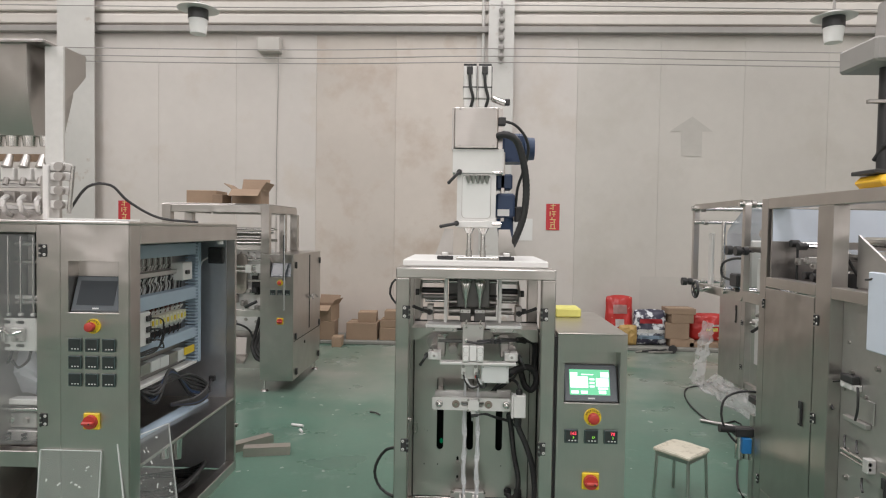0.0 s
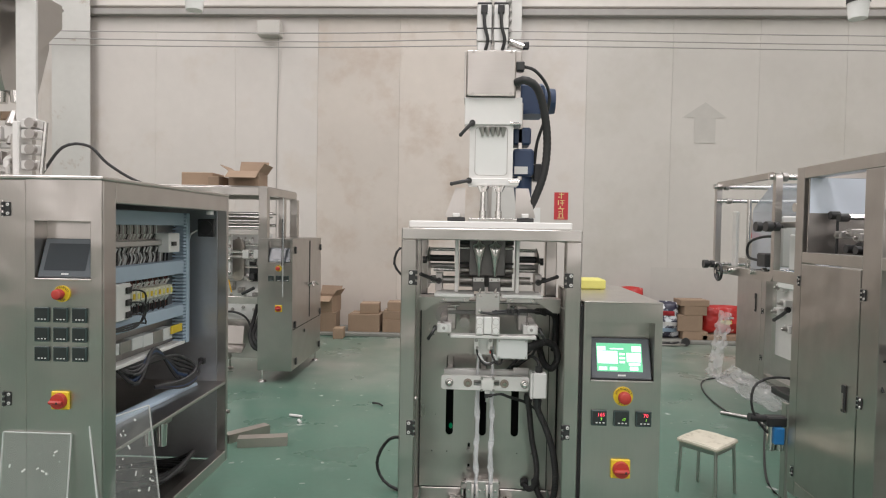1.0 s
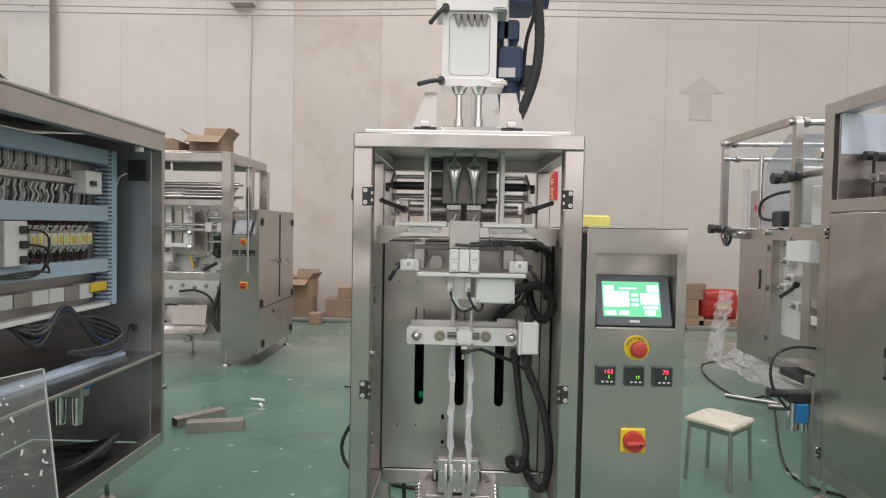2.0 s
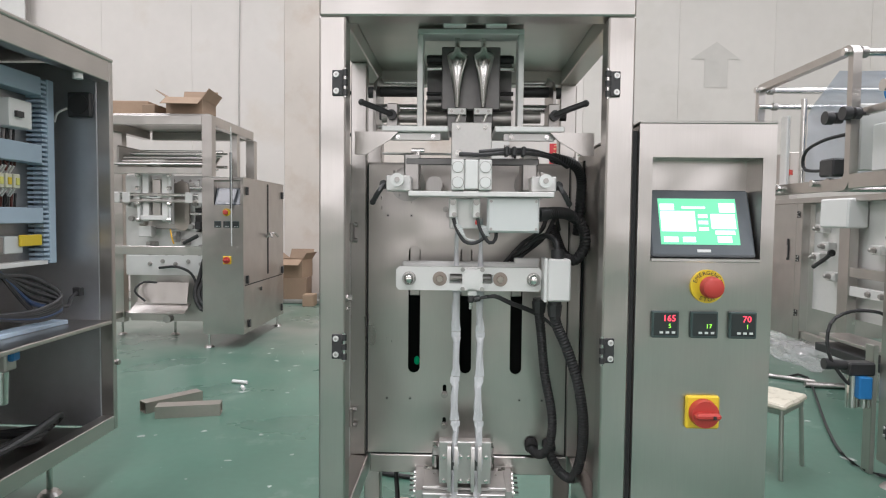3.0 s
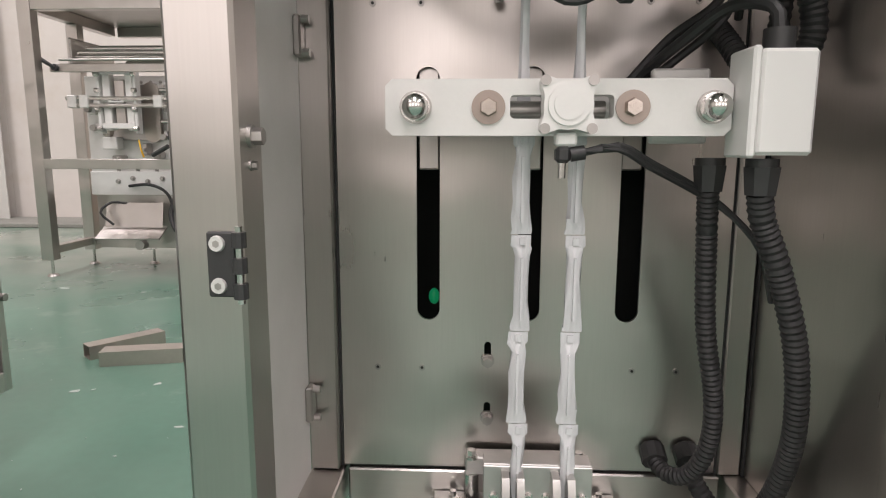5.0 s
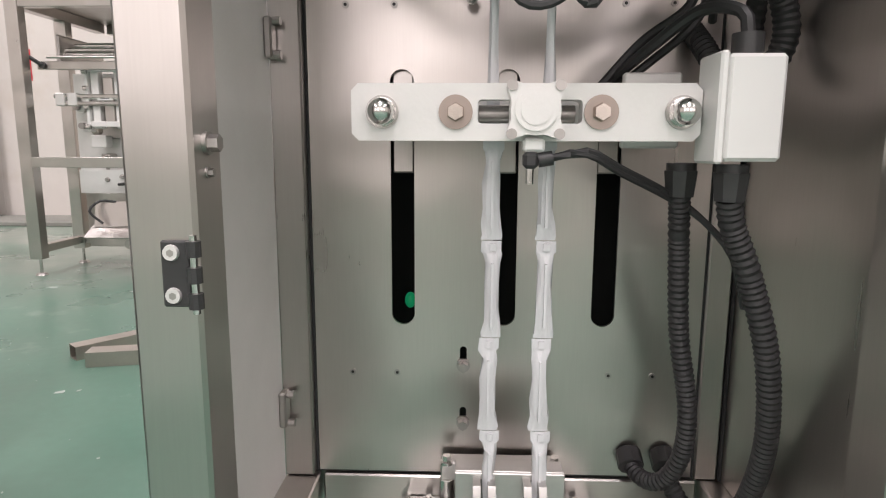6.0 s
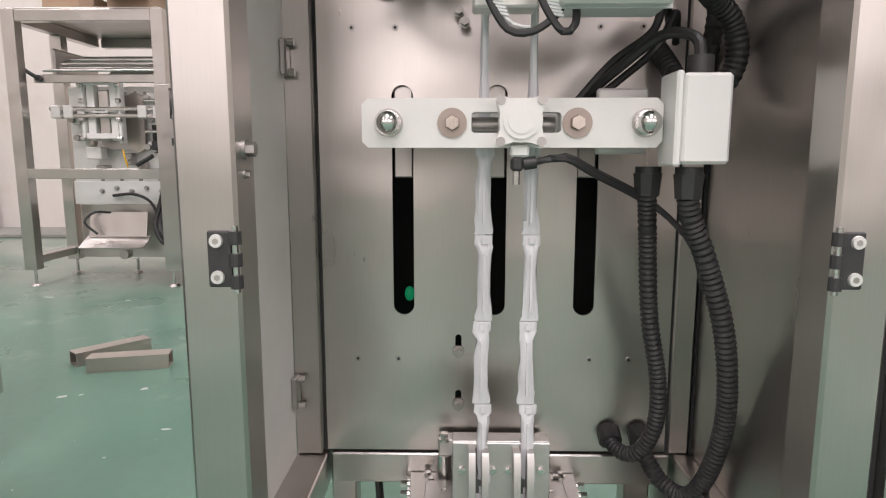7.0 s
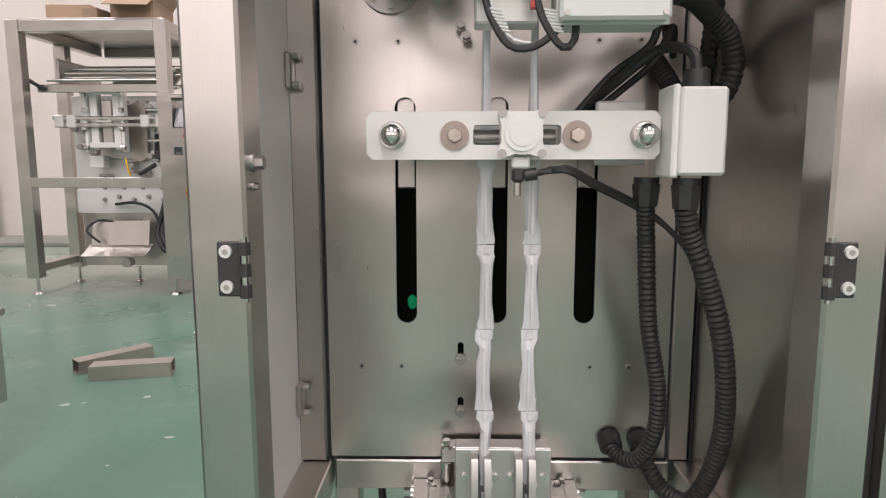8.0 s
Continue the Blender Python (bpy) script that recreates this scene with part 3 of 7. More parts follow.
part("cross_rail", box(B(), -0.186, 0.278, PY - 0.006, PY + 0.035, 0.362, 0.405, bevel=0.002), STEELH, MM)
for c in ((-0.21, 2.184, 0), (0.303, 2.184, 0), (-0.21, 2.724, 0), (0.303, 2.724, 0)):
    levelling_foot(c, MM)
for z in (0.729, 1.204):
    hinge((-0.200, FY, z), MM, 1)
    hinge((0.291, FY, z), MM, -1)

# back plate with its three slots
def slot(x, z0, z1, r):
    return rrect(x - r, x + r, z0, z1, r, 8)


bm = plate(B(), [(-0.192, 0.408), (0.272, 0.408), (0.272, 1.088), (-0.192, 1.088)], 0.004, front(PY + 0.004),
           holes=[slot(x, 0.600, 0.900, 0.0138) for x in (-0.084, 0.037, 0.155)] + [slot(-0.011, 0.552, 0.573, 0.0042), slot(-0.011, 0.474, 0.495, 0.0042)])
BP = part("back_plate", bm, PLATESTEEL, MM, "brushed back plate with three long slots")
# Black strips draw the dark gap round the plate.
part("plate_gap", box(B(), -0.1955, -0.1925, PY, PY + 0.03, 0.405, 1.088), BLACKIN, MM)
part("plate_gap", box(B(), 0.2725, 0.2750, PY, PY + 0.03, 0.405, 1.088), BLACKIN, MM)
part("plate_gap", box(B(), -0.192, 0.272, PY + 0.002, PY + 0.03, 0.4055, 0.4078), BLACKIN, MM)
part("inner_upright", box(B(), -0.232, -0.196, PY - 0.014, PY + 0.02, 0.4065, 1.318, bevel=0.002), STEEL, MM)
part("inner_upright", box(B(), 0.2752, 0.303, PY - 0.004, PY + 0.02, 0.4065, 1.10, bevel=0.002), STEEL, MM)
# Housing sheets are black: the shade seen through the slots is their colour.
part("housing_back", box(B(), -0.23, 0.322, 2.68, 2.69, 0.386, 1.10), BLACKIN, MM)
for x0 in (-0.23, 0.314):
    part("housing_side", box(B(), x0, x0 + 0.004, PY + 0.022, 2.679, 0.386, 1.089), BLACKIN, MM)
part("housing_lid", box(B(), -0.225, 0.317, PY + 0.036, 2.679, 1.09, 1.096), DARKSTEEL, MM)
for x in (-0.147, -0.092, 0.165, 0.218):
    for z in (0.539, 0.970):
        sc = part("screw", rod(B(), (x, PY, z), (x, PY - 0.0015, z), 0.0040, seg=14), DARKSTEEL, BP)
        part("socket", rod(B(), (x, PY - 0.0015, z), (x, PY - 0.0018, z), 0.0020, seg=6), BLACKIN, sc)
for z in (0.550, 0.476):
    bolt("bolt", (-0.011, PY, z), 0.0062, BP, DARKSTEEL, depth=0.014)
# side panels
# Pale colour on the left steel panel stands for the room mirrored in it.
part("side_panel", box(B(), -0.2345, -0.2310, FY + 0.050, PY - 0.016, 0.4065, 1.085), ALUW, MM)
part("side_panel", box(B(), 0.308, 0.312, FY + 0.050, 2.695, 0.4065, 1.085), PLATESTEEL, MM)
part("panel_seam", box(B(), 0.3040, 0.3075, PY - 0.006, PY + 0.02, 0.4065, 1.10), BLACKIN, MM)
for z in (0.50, 0.93):
    bm = box(B(), -0.2308, -0.222, PY - 0.035, PY - 0.016, z - 0.022, z + 0.022, bevel=0.002)
    rod(bm, (-0.222, PY - 0.026, z - 0.018), (-0.214, PY - 0.026, z - 0.018), 0.005, seg=8)
    rod(bm, (-0.222, PY - 0.026, z + 0.018), (-0.214, PY - 0.026, z + 0.018), 0.005, seg=8)
    part("panel_catch", bm, DARKSTEEL, MM)
bolt("panel_bolt", (-0.187, FY + 0.022, 0.815), 0.0060, MM, axis=(1, 0, 0), depth=0.010)
bolt("panel_bolt", (-0.187, FY + 0.022, 0.795), 0.003, MM, axis=(1, 0, 0), depth=0.005)

# Steel darkened in colour for the shade behind the cabinet's wiring.
SHADESTEEL = mat("shaded_steel_sheet", (0.46, 0.445, 0.43), 0.36, 1.0, grain=0.2, bump=0.05, scale=60)
# shelf and the upper film former
for s, x in ((1, -0.187), (-1, 0.279)):
    bm = plate(B(), [(x, 1.088), (x + s * 0.022, 1.088), (x + s * 0.068, 1.116), (x + s * 0.085, 1.1325), (x, 1.1325)], 0.004, front(2.264))
    part("shelf_bracket", bm, STEEL, MM, "bent steel shelf bracket")
    part("bracket_flange", box(B(), min(x, x + s * 0.085), max(x, x + s * 0.085), 2.2645, 2.34, 1.1293, 1.1328, bevel=0.001), STEELH, MM)
for xa, xb, s in ((-0.135, -0.004, 1), (0.086, 0.222, -1)):
    part("shelf", box(B(), xa, xb, 2.262, 2.40, 1.1335, 1.145, bevel=0.002), ALUW, MM, "pale aluminium shelf")
    part("shelf_rib", box(B(), (xa + xb) / 2 - 0.05, (xa + xb) / 2 + 0.05, 2.275, 2.283, 1.118, 1.133, bevel=0.001), SATIN, MM)
    for dx in (-0.035, 0.035):
        bolt("shelf_bolt", ((xa + xb) / 2 + dx, 2.275, 1.1255), 0.0035, MM, CHROME, depth=0.006)
for x in (-0.064, 0.141):
    part("upright_bar", box(B(), x - 0.006, x + 0.006, 2.32, 2.372, 1.1455, 1.3375, bevel=0.0015), ALUW, MM)
part("gantry_bar", box(B(), -0.070, 0.147, 2.32, 2.372, 1.338, 1.349, bevel=0.0015), ALUW, MM, "pale aluminium bar across the two uprights")
# This plate's dark colour stands for the shade deep in the compartment.
part("upper_back", box(B(), -0.057, 0.134, 2.47, 2.475, 1.150, 1.335), GUN, MM, "plate darkened for the shaded recess behind the film collars")
for x0, x1, s in ((-0.168, -0.072, -1), (0.149, 0.222, 1)):
    edge = x0 if s < 0 else x1
    part("roller_cheek", plate(B(), [(2.40, 1.150), (2.54, 1.150), (2.54, 1.275), (2.50, 1.292), (2.42, 1.262), (2.40, 1.240)], 0.006, sideways(edge - 0.003)), DARKSTEEL, MM)
    for y, z, r, m_ in ((2.520, 1.282, 0.0065, CHROME), (2.470, 1.252, 0.0120, BLACK), (2.515, 1.222, 0.0100, SATIN), (2.440, 1.168, 0.0050, CHROME)):
        part("idle_roller", rod(B(), (x0 + 0.004, y, z), (x1 - 0.004, y, z), r, seg=16), m_, MM)
    part("bearing_knob", rod(B(), (edge + s * 0.004, 2.45, 1.246), (edge + s * 0.020, 2.45, 1.246), 0.013, seg=14), BLACK, MM)
for z, r, m_ in ((1.312, 0.0085, BLACK), (1.292, 0.0055, CHROME), (1.238, 0.0045, BLACK), (1.213, 0.0110, DARKSTEEL)):
    for xa, xb in ((-0.056, -0.012), (0.092, 0.134)):
        part("film_roller", rod(B(), (xa, 2.42, z), (xb, 2.42, z), r, seg=14), m_, MM)
part("lower_ledge", box(B(), -0.150, 0.235, 2.392, 2.402, 1.1015, 1.106, bevel=0.001), ALUW, MM)
part("ceiling_plate", box(B(), -0.189, 0.281, FY + 0.049, 2.699, 1.3535, 1.3598), STEELH, MM)
part("former_block", box(B(), -0.022, 0.103, 2.384, 2.398, 1.197, 1.330, bevel=0.002), GUN, MM)
for x in (0.0115, 0.066):
    part("filling_tube", rod(B(), (x, 2.35, 1.3375), (x, 2.35, 1.300), 0.0052, seg=14), CHROME, MM, "polished filling tube")
    bm = B()
    rings = []
    for z, w, d in ((1.318, 0.0062, 0.0062), (1.310, 0.0085, 0.008), (1.303, 0.0165, 0.010), (1.297, 0.0228, 0.011), (1.287, 0.0212, 0.0125), (1.262, 0.0148, 0.0115), (1.235, 0.0092, 0.009), (1.196, 0.0040, 0.005)):
        ring = []
        for k in range(20):
            a = 2 * math.pi * k / 20
            fold = 0.62 + 0.38 * abs(math.cos(a)) ** 1.4
            ring.append(bm.verts.new((x + w * math.cos(a), 2.348 - d * math.sin(a) * (1.5 - 0.5 * fold), z + 0.010 * (abs(math.cos(a)) - 0.5) * (w > 0.012))))
        rings.append(ring)
    for p, q in zip(rings, rings[1:]):
        for k in range(20):
            bm.faces.new((p[k], p[(k + 1) % 20], q[(k + 1) % 20], q[k]))
    col = part("film_collar", bm, CHROME, MM, "folded polished film collar")
    part("collar_fold", rod(B(), (x, 2.334, 1.288), (x, 2.343, 1.198), 0.0022, 0.0012, seg=8), CHROME, col)
    part("collar_block", box(B(), x - 0.021, x + 0.021, 2.352, 2.380, 1.1455, 1.196, bevel=0.002), GUN, MM)
    cp = part("collar_plate", box(B(), x - 0.019, x + 0.019, 2.338, 2.3515, 1.180, 1.193, bevel=0.001), ALUW, MM)
    for u in (-0.011, 0.011):
        part("plate_screw", rod(B(), (x + u, 2.338, 1.1865), (x + u, 2.3365, 1.1865), 0.0032, seg=10), DARKSTEEL, cp)
for x0, x1, r, z, y in ((-0.150, -0.072, 0.0125, 1.182, 2.39), (-0.055, -0.010, 0.0155, 1.180, 2.40), (0.088, 0.128, 0.0155, 1.180, 2.40), (0.144, 0.190, 0.0125, 1.182, 2.39), (-0.150, -0.070, 0.007, 1.212, 2.46), (0.144, 0.222, 0.007, 1.212, 2.46), (-0.056, 0.130, 0.012, 1.245, 2.50)):
    part("roller", rod(B(), (x0, y, z), (x1, y, z), r, seg=16), DARKSTEEL if r > 0.01 else CHROME, MM)
for x0, x1 in ((-0.015, 0.028), (0.066, 0.105)):
    part("guide_roller", rod(B(), (x0, 2.245, 1.338), (x1, 2.245, 1.338), 0.0105, seg=16), ALU, MM)
part("roller_axle", rod(B(), (-0.030, 2.245, 1.338), (0.132, 2.245, 1.338), 0.0038, seg=10), CHROME, MM)
for s, x in ((-1, -0.125), (1, 0.215)):
    part("roller_mount", box(B(), x - 0.012, x + 0.012, 2.36, 2.42, 1.1455, 1.206, bevel=0.002), DARKSTEEL, MM)
    handle_lever((x, 2.36, 1.180), (x + s * 0.060, 2.33, 1.202), MM, 0.0062)
    bm = rod(B(), (x + s * 0.012, 2.39, 1.185), (x + s * 0.030, 2.39, 1.185), 0.010, seg=12)
    part("adjusting_knob", bm, BLACK, MM)

# sealing head in the middle
part("head_bar", box(B(), -0.079, 0.199, 2.222, 2.262, 1.006, 1.016, bevel=0.0015), ALU, MM, "aluminium cross bar of the sealing head")
part("head_plate", box(B(), -0.090, 0.178, 2.300, 2.312, 1.072, 1.086, bevel=0.002), GUN, MM, "dark upper tie bar of the sealing head")
for x in (-0.066, 0.128):
    part("clamp_screw", rod(B(), (x, 2.306, 1.0865), (x, 2.306, 1.100), 0.005, seg=10), CHROME, MM)
    part("screw_wing", rod(B(), (x - 0.013, 2.306, 1.1015), (x + 0.013, 2.306, 1.1015), 0.0042, seg=10), CHROME, MM)
part("hose_tie", hose(B(), [(0.018, 2.238, 1.088), (0.06, 2.232, 1.086), (0.10, 2.235, 1.090), (0.15, 2.25, 1.092), (0.205, 2.29, 1.086), (0.24, 2.33, 1.072)], 0.0042, seg=10), BLACK, MM)
part("hose_tie", hose(B(), [(0.055, 2.234, 1.092), (0.10, 2.238, 1.096), (0.15, 2.252, 1.098), (0.20, 2.29, 1.092)], 0.0036, seg=10), BLACK, MM)
for x in (0.108, 0.122, 0.140):
    part("tube_joint", box(B(), x - 0.004, x + 0.004, 2.226, 2.256, 1.084, 1.102, bevel=0.002), BLACK, MM)
part("support_pin", rod(B(), (0.112, 2.29, 1.098), (0.112, 2.29, 1.1115), 0.006, seg=10), DARKSTEEL, MM)
part("valve_body", box(B(), 0.0285, 0.0545, 2.222, 2.30, 1.020, 1.076, bevel=0.002), WHITEP, MM, "white pneumatic cylinder body")
for x in (0.0155, 0.0675):
    cyl = part("air_cylinder", box(B(), x - 0.0122, x + 0.0122, 2.218, 2.30, 1.018, 1.076, bevel=0.002), ALUW, MM, "pale compact air cylinder")
    for z in (1.0325, 1.0615):
        part("cap", rod(B(), (x, 2.218, z), (x, 2.2155, z), 0.0100, seg=24), WHITEP, cyl)
        bm = B()
        for k in range(20):
            a, b = 2 * math.pi * k / 20, 2 * math.pi * (k + 1) / 20
            rod(bm, (x + 0.0105 * math.cos(a), 2.2172, z + 0.0105 * math.sin(a)), (x + 0.0105 * math.cos(b), 2.2172, z + 0.0105 * math.sin(b)), 0.0006, seg=4)
        part("cap_ring", bm, DARKSTEEL, cyl)
    part("fitting_spigot", rod(B(), (x - 0.004, 2.254, 1.1505), (x + 0.002, 2.254, 1.166), 0.0042, 0.0030, seg=10), CHROME, MM)
    bolt("air_fitting", (x, 2.250, 1.140), 0.0035, MM, CHROME, depth=0.006)
    bolt("air_fitting", (x + 0.001, 2.25, 1.090), 0.0050, MM, CHROME, depth=0.014)
part("guide_block", box(B(), 0.002, 0.080, 2.25, 2.261, 1.078, 1.150, bevel=0.0015), SATIN, MM, "plain satin steel guide plate")
for s, x in ((-1, -0.100), (1, 0.182)):
    part("slide_block", box(B(), min(x - 0.024, x + 0.014), max(x + 0.024, x - 0.014), 2.25, 2.30, 1.017, 1.047, bevel=0.002), ALU, MM)
    k = part("knob", rod(B(), (x, 2.236, 1.037), (x, 2.222, 1.037), 0.0128, seg=24), WHITEP, MM, "white round knob")
    part("knob_screw", rod(B(), (x, 2.222, 1.037), (x, 2.220, 1.037), 0.0052, seg=10), DARKSTEEL, k)
    part("spindle", rod(B(), (x, 2.25, 1.037), (x, 2.236, 1.037), 0.006, seg=10), CHROME, MM)
    bolt("set_screw", (x - 0.008, 2.265, 1.047), 0.004, MM, axis=(0, 0, 1), depth=0.010)
    part("arm", box(B(), x - s * 0.022 - 0.016, x - s * 0.022 + 0.016, 2.301, 2.36, 1.020, 1.095, bevel=0.003), DARKSTEEL, MM)
    handle_lever((x + s * 0.030, 2.28, 1.030), (x + s * 0.052, 2.265, 0.995), MM, 0.0052)
    fl = part("flange", rod(B(), (-0.101 if s < 0 else 0.185, PY, 1.043), (-0.101 if s < 0 else 0.185, PY - 0.008, 1.043), 0.040, seg=36), DARKSTEEL, MM, "round bearing flange on the back plate")
    part("shaft", rod(B(), (-0.101 if s < 0 else 0.185, PY - 0.008, 1.043), (-0.101 if s < 0 else 0.185, 2.33, 1.043), 0.019, seg=20), DARKSTEEL, MM)
    for a in (45, 135, 225, 270, 315):
        bolt("flange_bolt", ((-0.101 if s < 0 else 0.185) + 0.031 * math.cos(radians(a)), PY - 0.008, 1.043 + 0.031 * math.sin(radians(a))), 0.0045, fl, depth=0.005)
part("shaft", rod(B(), (-0.035, PY, 1.035), (-0.035, 2.36, 1.035), 0.018, seg=20), DARKSTEEL, MM)
part("clamp_plate", box(B(), 0.000, 0.060, 2.268, 2.30, 0.944, 1.005, bevel=0.002), ALU, MM)
for x in (0.0065, 0.052):
    part("clamp", box(B(), x - 0.0075, x + 0.0075, 2.246, 2.268, 0.966, 1.004, bevel=0.0015), ALUW, MM)
    bolt("clamp_bolt", (x, 2.246, 0.996), 0.0045, MM, depth=0.006)
    bolt("clamp_bolt", (x + 0.003, 2.246, 0.972), 0.0035, MM, depth=0.005)
for x0 in (-0.012, -0.005):
    bolt("plate_bolt", (x0, 2.47, 0.985 if x0 < -0.01 else 0.972), 0.005, MM, depth=0.012)
for pts, m_, r in (([(0.008, 2.25, 0.965), (0.014, 2.248, 0.945), (0.030, 2.245, 0.920), (0.052, 2.245, 0.918), (0.075, 2.25, 0.935), (0.082, 2.26, 0.955)], RUBBER, 0.0036),
                   ([(0.054, 2.25, 0.965), (0.062, 2.246, 0.940), (0.078, 2.245, 0.918), (0.090, 2.25, 0.925), (0.092, 2.26, 0.955)], RUBBER, 0.0036),
                   ([(0.012, 2.252, 0.970), (0.018, 2.249, 0.945), (0.034, 2.247, 0.925), (0.050, 2.248, 0.922)], GREYP, 0.0018)):
    part("sensor_cable", hose(B(), pts, r, step=0.006), m_, MM)
for x0, z0 in ((0.0125, 0.952), (0.061, 0.951)):
    bm = B()
    for k in range(7):
        rod(bm, (x0 + 0.0012 * k, 2.246, z0 - 0.003 * k), (x0 + 0.011 + 0.0012 * k, 2.246, z0 - 0.002 - 0.003 * k), 0.0014, seg=6)
    part("cable_coil", bm, GREYP, MM)
part("cable_plug", box(B(), 0.050, 0.058, 2.247, 2.256, 0.953, 0.961), RED, MM)
jb = part("junction_box", box(B(), 0.074, 0.172, 2.232, 2.292, 0.939, 1.004, bevel=0.003), GREYP, MM, "light grey plastic junction box")
part("lid_edge", box(B(), 0.0725, 0.1735, 2.246, 2.249, 0.9375, 1.0055), GREYP, jb)
for x, z in ((0.080, 0.945), (0.166, 0.945), (0.080, 0.998), (0.166, 0.998)):
    part("lid_screw", rod(B(), (x, 2.232, z), (x, 2.2305, z), 0.0027, seg=10), DARKSTEEL, jb)
part("corrugated_hose", hose(B(), [(0.176, 2.265, 0.973), (0.215, 2.31, 0.978), (0.252, 2.36, 0.974), (0.282, 2.378, 0.952), (0.290, 2.382, 0.912), (0.272, 2.39, 0.878), (0.250, 2.42, 0.887), (0.240, 2.455, 0.920), (0.237, PY, 0.943)], 0.0118, 0.0007, step=0.0032, seg=12), RUBBER, MM, "black corrugated hose")
part("hose_collar", rod(B(), (0.173, 2.262, 0.973), (0.190, 2.272, 0.975), 0.014, seg=14), BLACK, MM)
part("riser_hose", hose(B(), [(0.284, 2.44, 0.93), (0.287, 2.43, 1.0), (0.282, 2.40, 1.055), (0.255, 2.35, 1.080), (0.205, 2.30, 1.088)], 0.0105, 0.0007, step=0.004, seg=10), RUBBER, MM)

# moving jaw
JZ = 0.842
JX0, JW = -0.108, 0.295
def jx(f):
    return JX0 + JW * f


ch = 0.006
bm = plate(B(), [(JX0 + ch, JZ - 0.024), (jx(1) - ch, JZ - 0.024), (jx(1), JZ - 0.024 + ch), (jx(1), JZ + 0.024 - ch), (jx(1) - ch, JZ + 0.024), (JX0 + ch, JZ + 0.024), (JX0, JZ + 0.024 - ch), (JX0, JZ - 0.024 + ch)], 0.020, front(2.318),
           holes=[rrect(jx(0.365), jx(0.665), JZ - 0.0095, JZ + 0.0105, 0.004)])
JAW = part("jaw_bar", bm, ALUW, MM, "pale aluminium jaw bar with slot and bolts")
part("rear_jaw_bar", box(B(), JX0 + 0.006, jx(1) + 0.004, 2.362, 2.386, JZ - 0.020, JZ + 0.030, bevel=0.003), ALUW, MM, "pale aluminium rear jaw bar")
part("slide_rod", rod(B(), (jx(0.37), 2.332, JZ), (jx(0.66), 2.332, JZ), 0.008, seg=12), DARKSTEEL, JAW)
for f in (0.09, 0.945):
    x = jx(f)
    part("washer", rod(B(), (x, 2.298, JZ), (x, 2.2955, JZ), 0.0140, seg=24), DARKSTEEL, JAW)
    bm = rod(B(), (x, 2.2955, JZ), (x, 2.294, JZ), 0.0122, seg=24)
    rod(bm, (x, 2.294, JZ), (x, 2.286, JZ), 0.0118, seg=6)
    ball(bm, (x, 2.285, JZ), 0.0112, 1, 0.9, 1, seg=20)
    part("dome_nut", bm, CHROME, JAW, "polished dome nut")
    part("guide_rod", rod(B(), (x, 2.318, JZ), (x, 2.362, JZ), 0.009, seg=14), CHROME, JAW)
for f in (0.302, 0.717):
    x = jx(f)
    bm = rod(B(), (x, 2.298, JZ), (x, 2.2955, JZ), 0.0145, seg=28)
    part("bronze_washer", bm, BROWN, JAW, "bronze-tinted round washer")
    bm = rod(B(), (x, 2.2955, JZ), (x, 2.289, JZ), 0.0082, 0.0070, seg=6)
    part("bolt_head", bm, BRONZE, JAW)
cx = jx(0.525)
def lugged_body(x, z):
    """A compact cylinder seen end on: a round barrel with a lug at each corner."""
    rim = []
    for k in range(48):
        a = 2 * math.pi * (k + 0.5) / 48
        near = abs(math.sin(2 * a)) ** 6
        r = 0.0205 + 0.0105 * near
        rim.append((max(-0.0238, min(0.0238, r * math.cos(a))), max(-0.0238, min(0.0238, r * math.sin(a)))))
    return plate(B(), [(x + u, z + w) for u, w in rim], 0.026, front(2.304))


cy = part("jaw_cylinder", lugged_body(cx, JZ + 0.001), ALUW, JAW, "white compact air cylinder")
part("cylinder_cap", rod(B(), (cx, 2.278, JZ + 0.001), (cx, 2.2755, JZ + 0.001), 0.0172, seg=32), ALUW, cy)
part("cylinder_cap", rod(B(), (cx, 2.2755, JZ + 0.001), (cx, 2.2745, JZ + 0.001), 0.0125, seg=32), ALUW, cy)
for u in (-1, 1):
    for w in (-1, 1):
        bm = rod(B(), (cx + u * 0.0195, 2.2785, JZ + 0.001 + w * 0.0195), (cx + u * 0.0195, 2.2765, JZ + 0.001 + w * 0.0195), 0.0045, seg=14)
        part("corner_screw", bm, DARKSTEEL, cy)
part("port", box(B(), cx - 0.009, cx + 0.009, 2.284, 2.302, JZ - 0.033, JZ - 0.022, bevel=0.002), WHITEP, cy)
part("elbow", box(B(), cx - 0.009, cx + 0.004, 2.282, 2.296, JZ - 0.047, JZ - 0.033, bevel=0.003), BLACK, cy)
part("nipple", rod(B(), (cx - 0.003, 2.289, JZ - 0.047), (cx - 0.003, 2.289, JZ - 0.060), 0.0035, seg=10), CHROME, cy)
bm = rod(B(), (cx + 0.004, 2.289, JZ - 0.040), (cx + 0.016, 2.289, JZ - 0.038), 0.0062, seg=12)
part("coupling", bm, BLACK, cy)
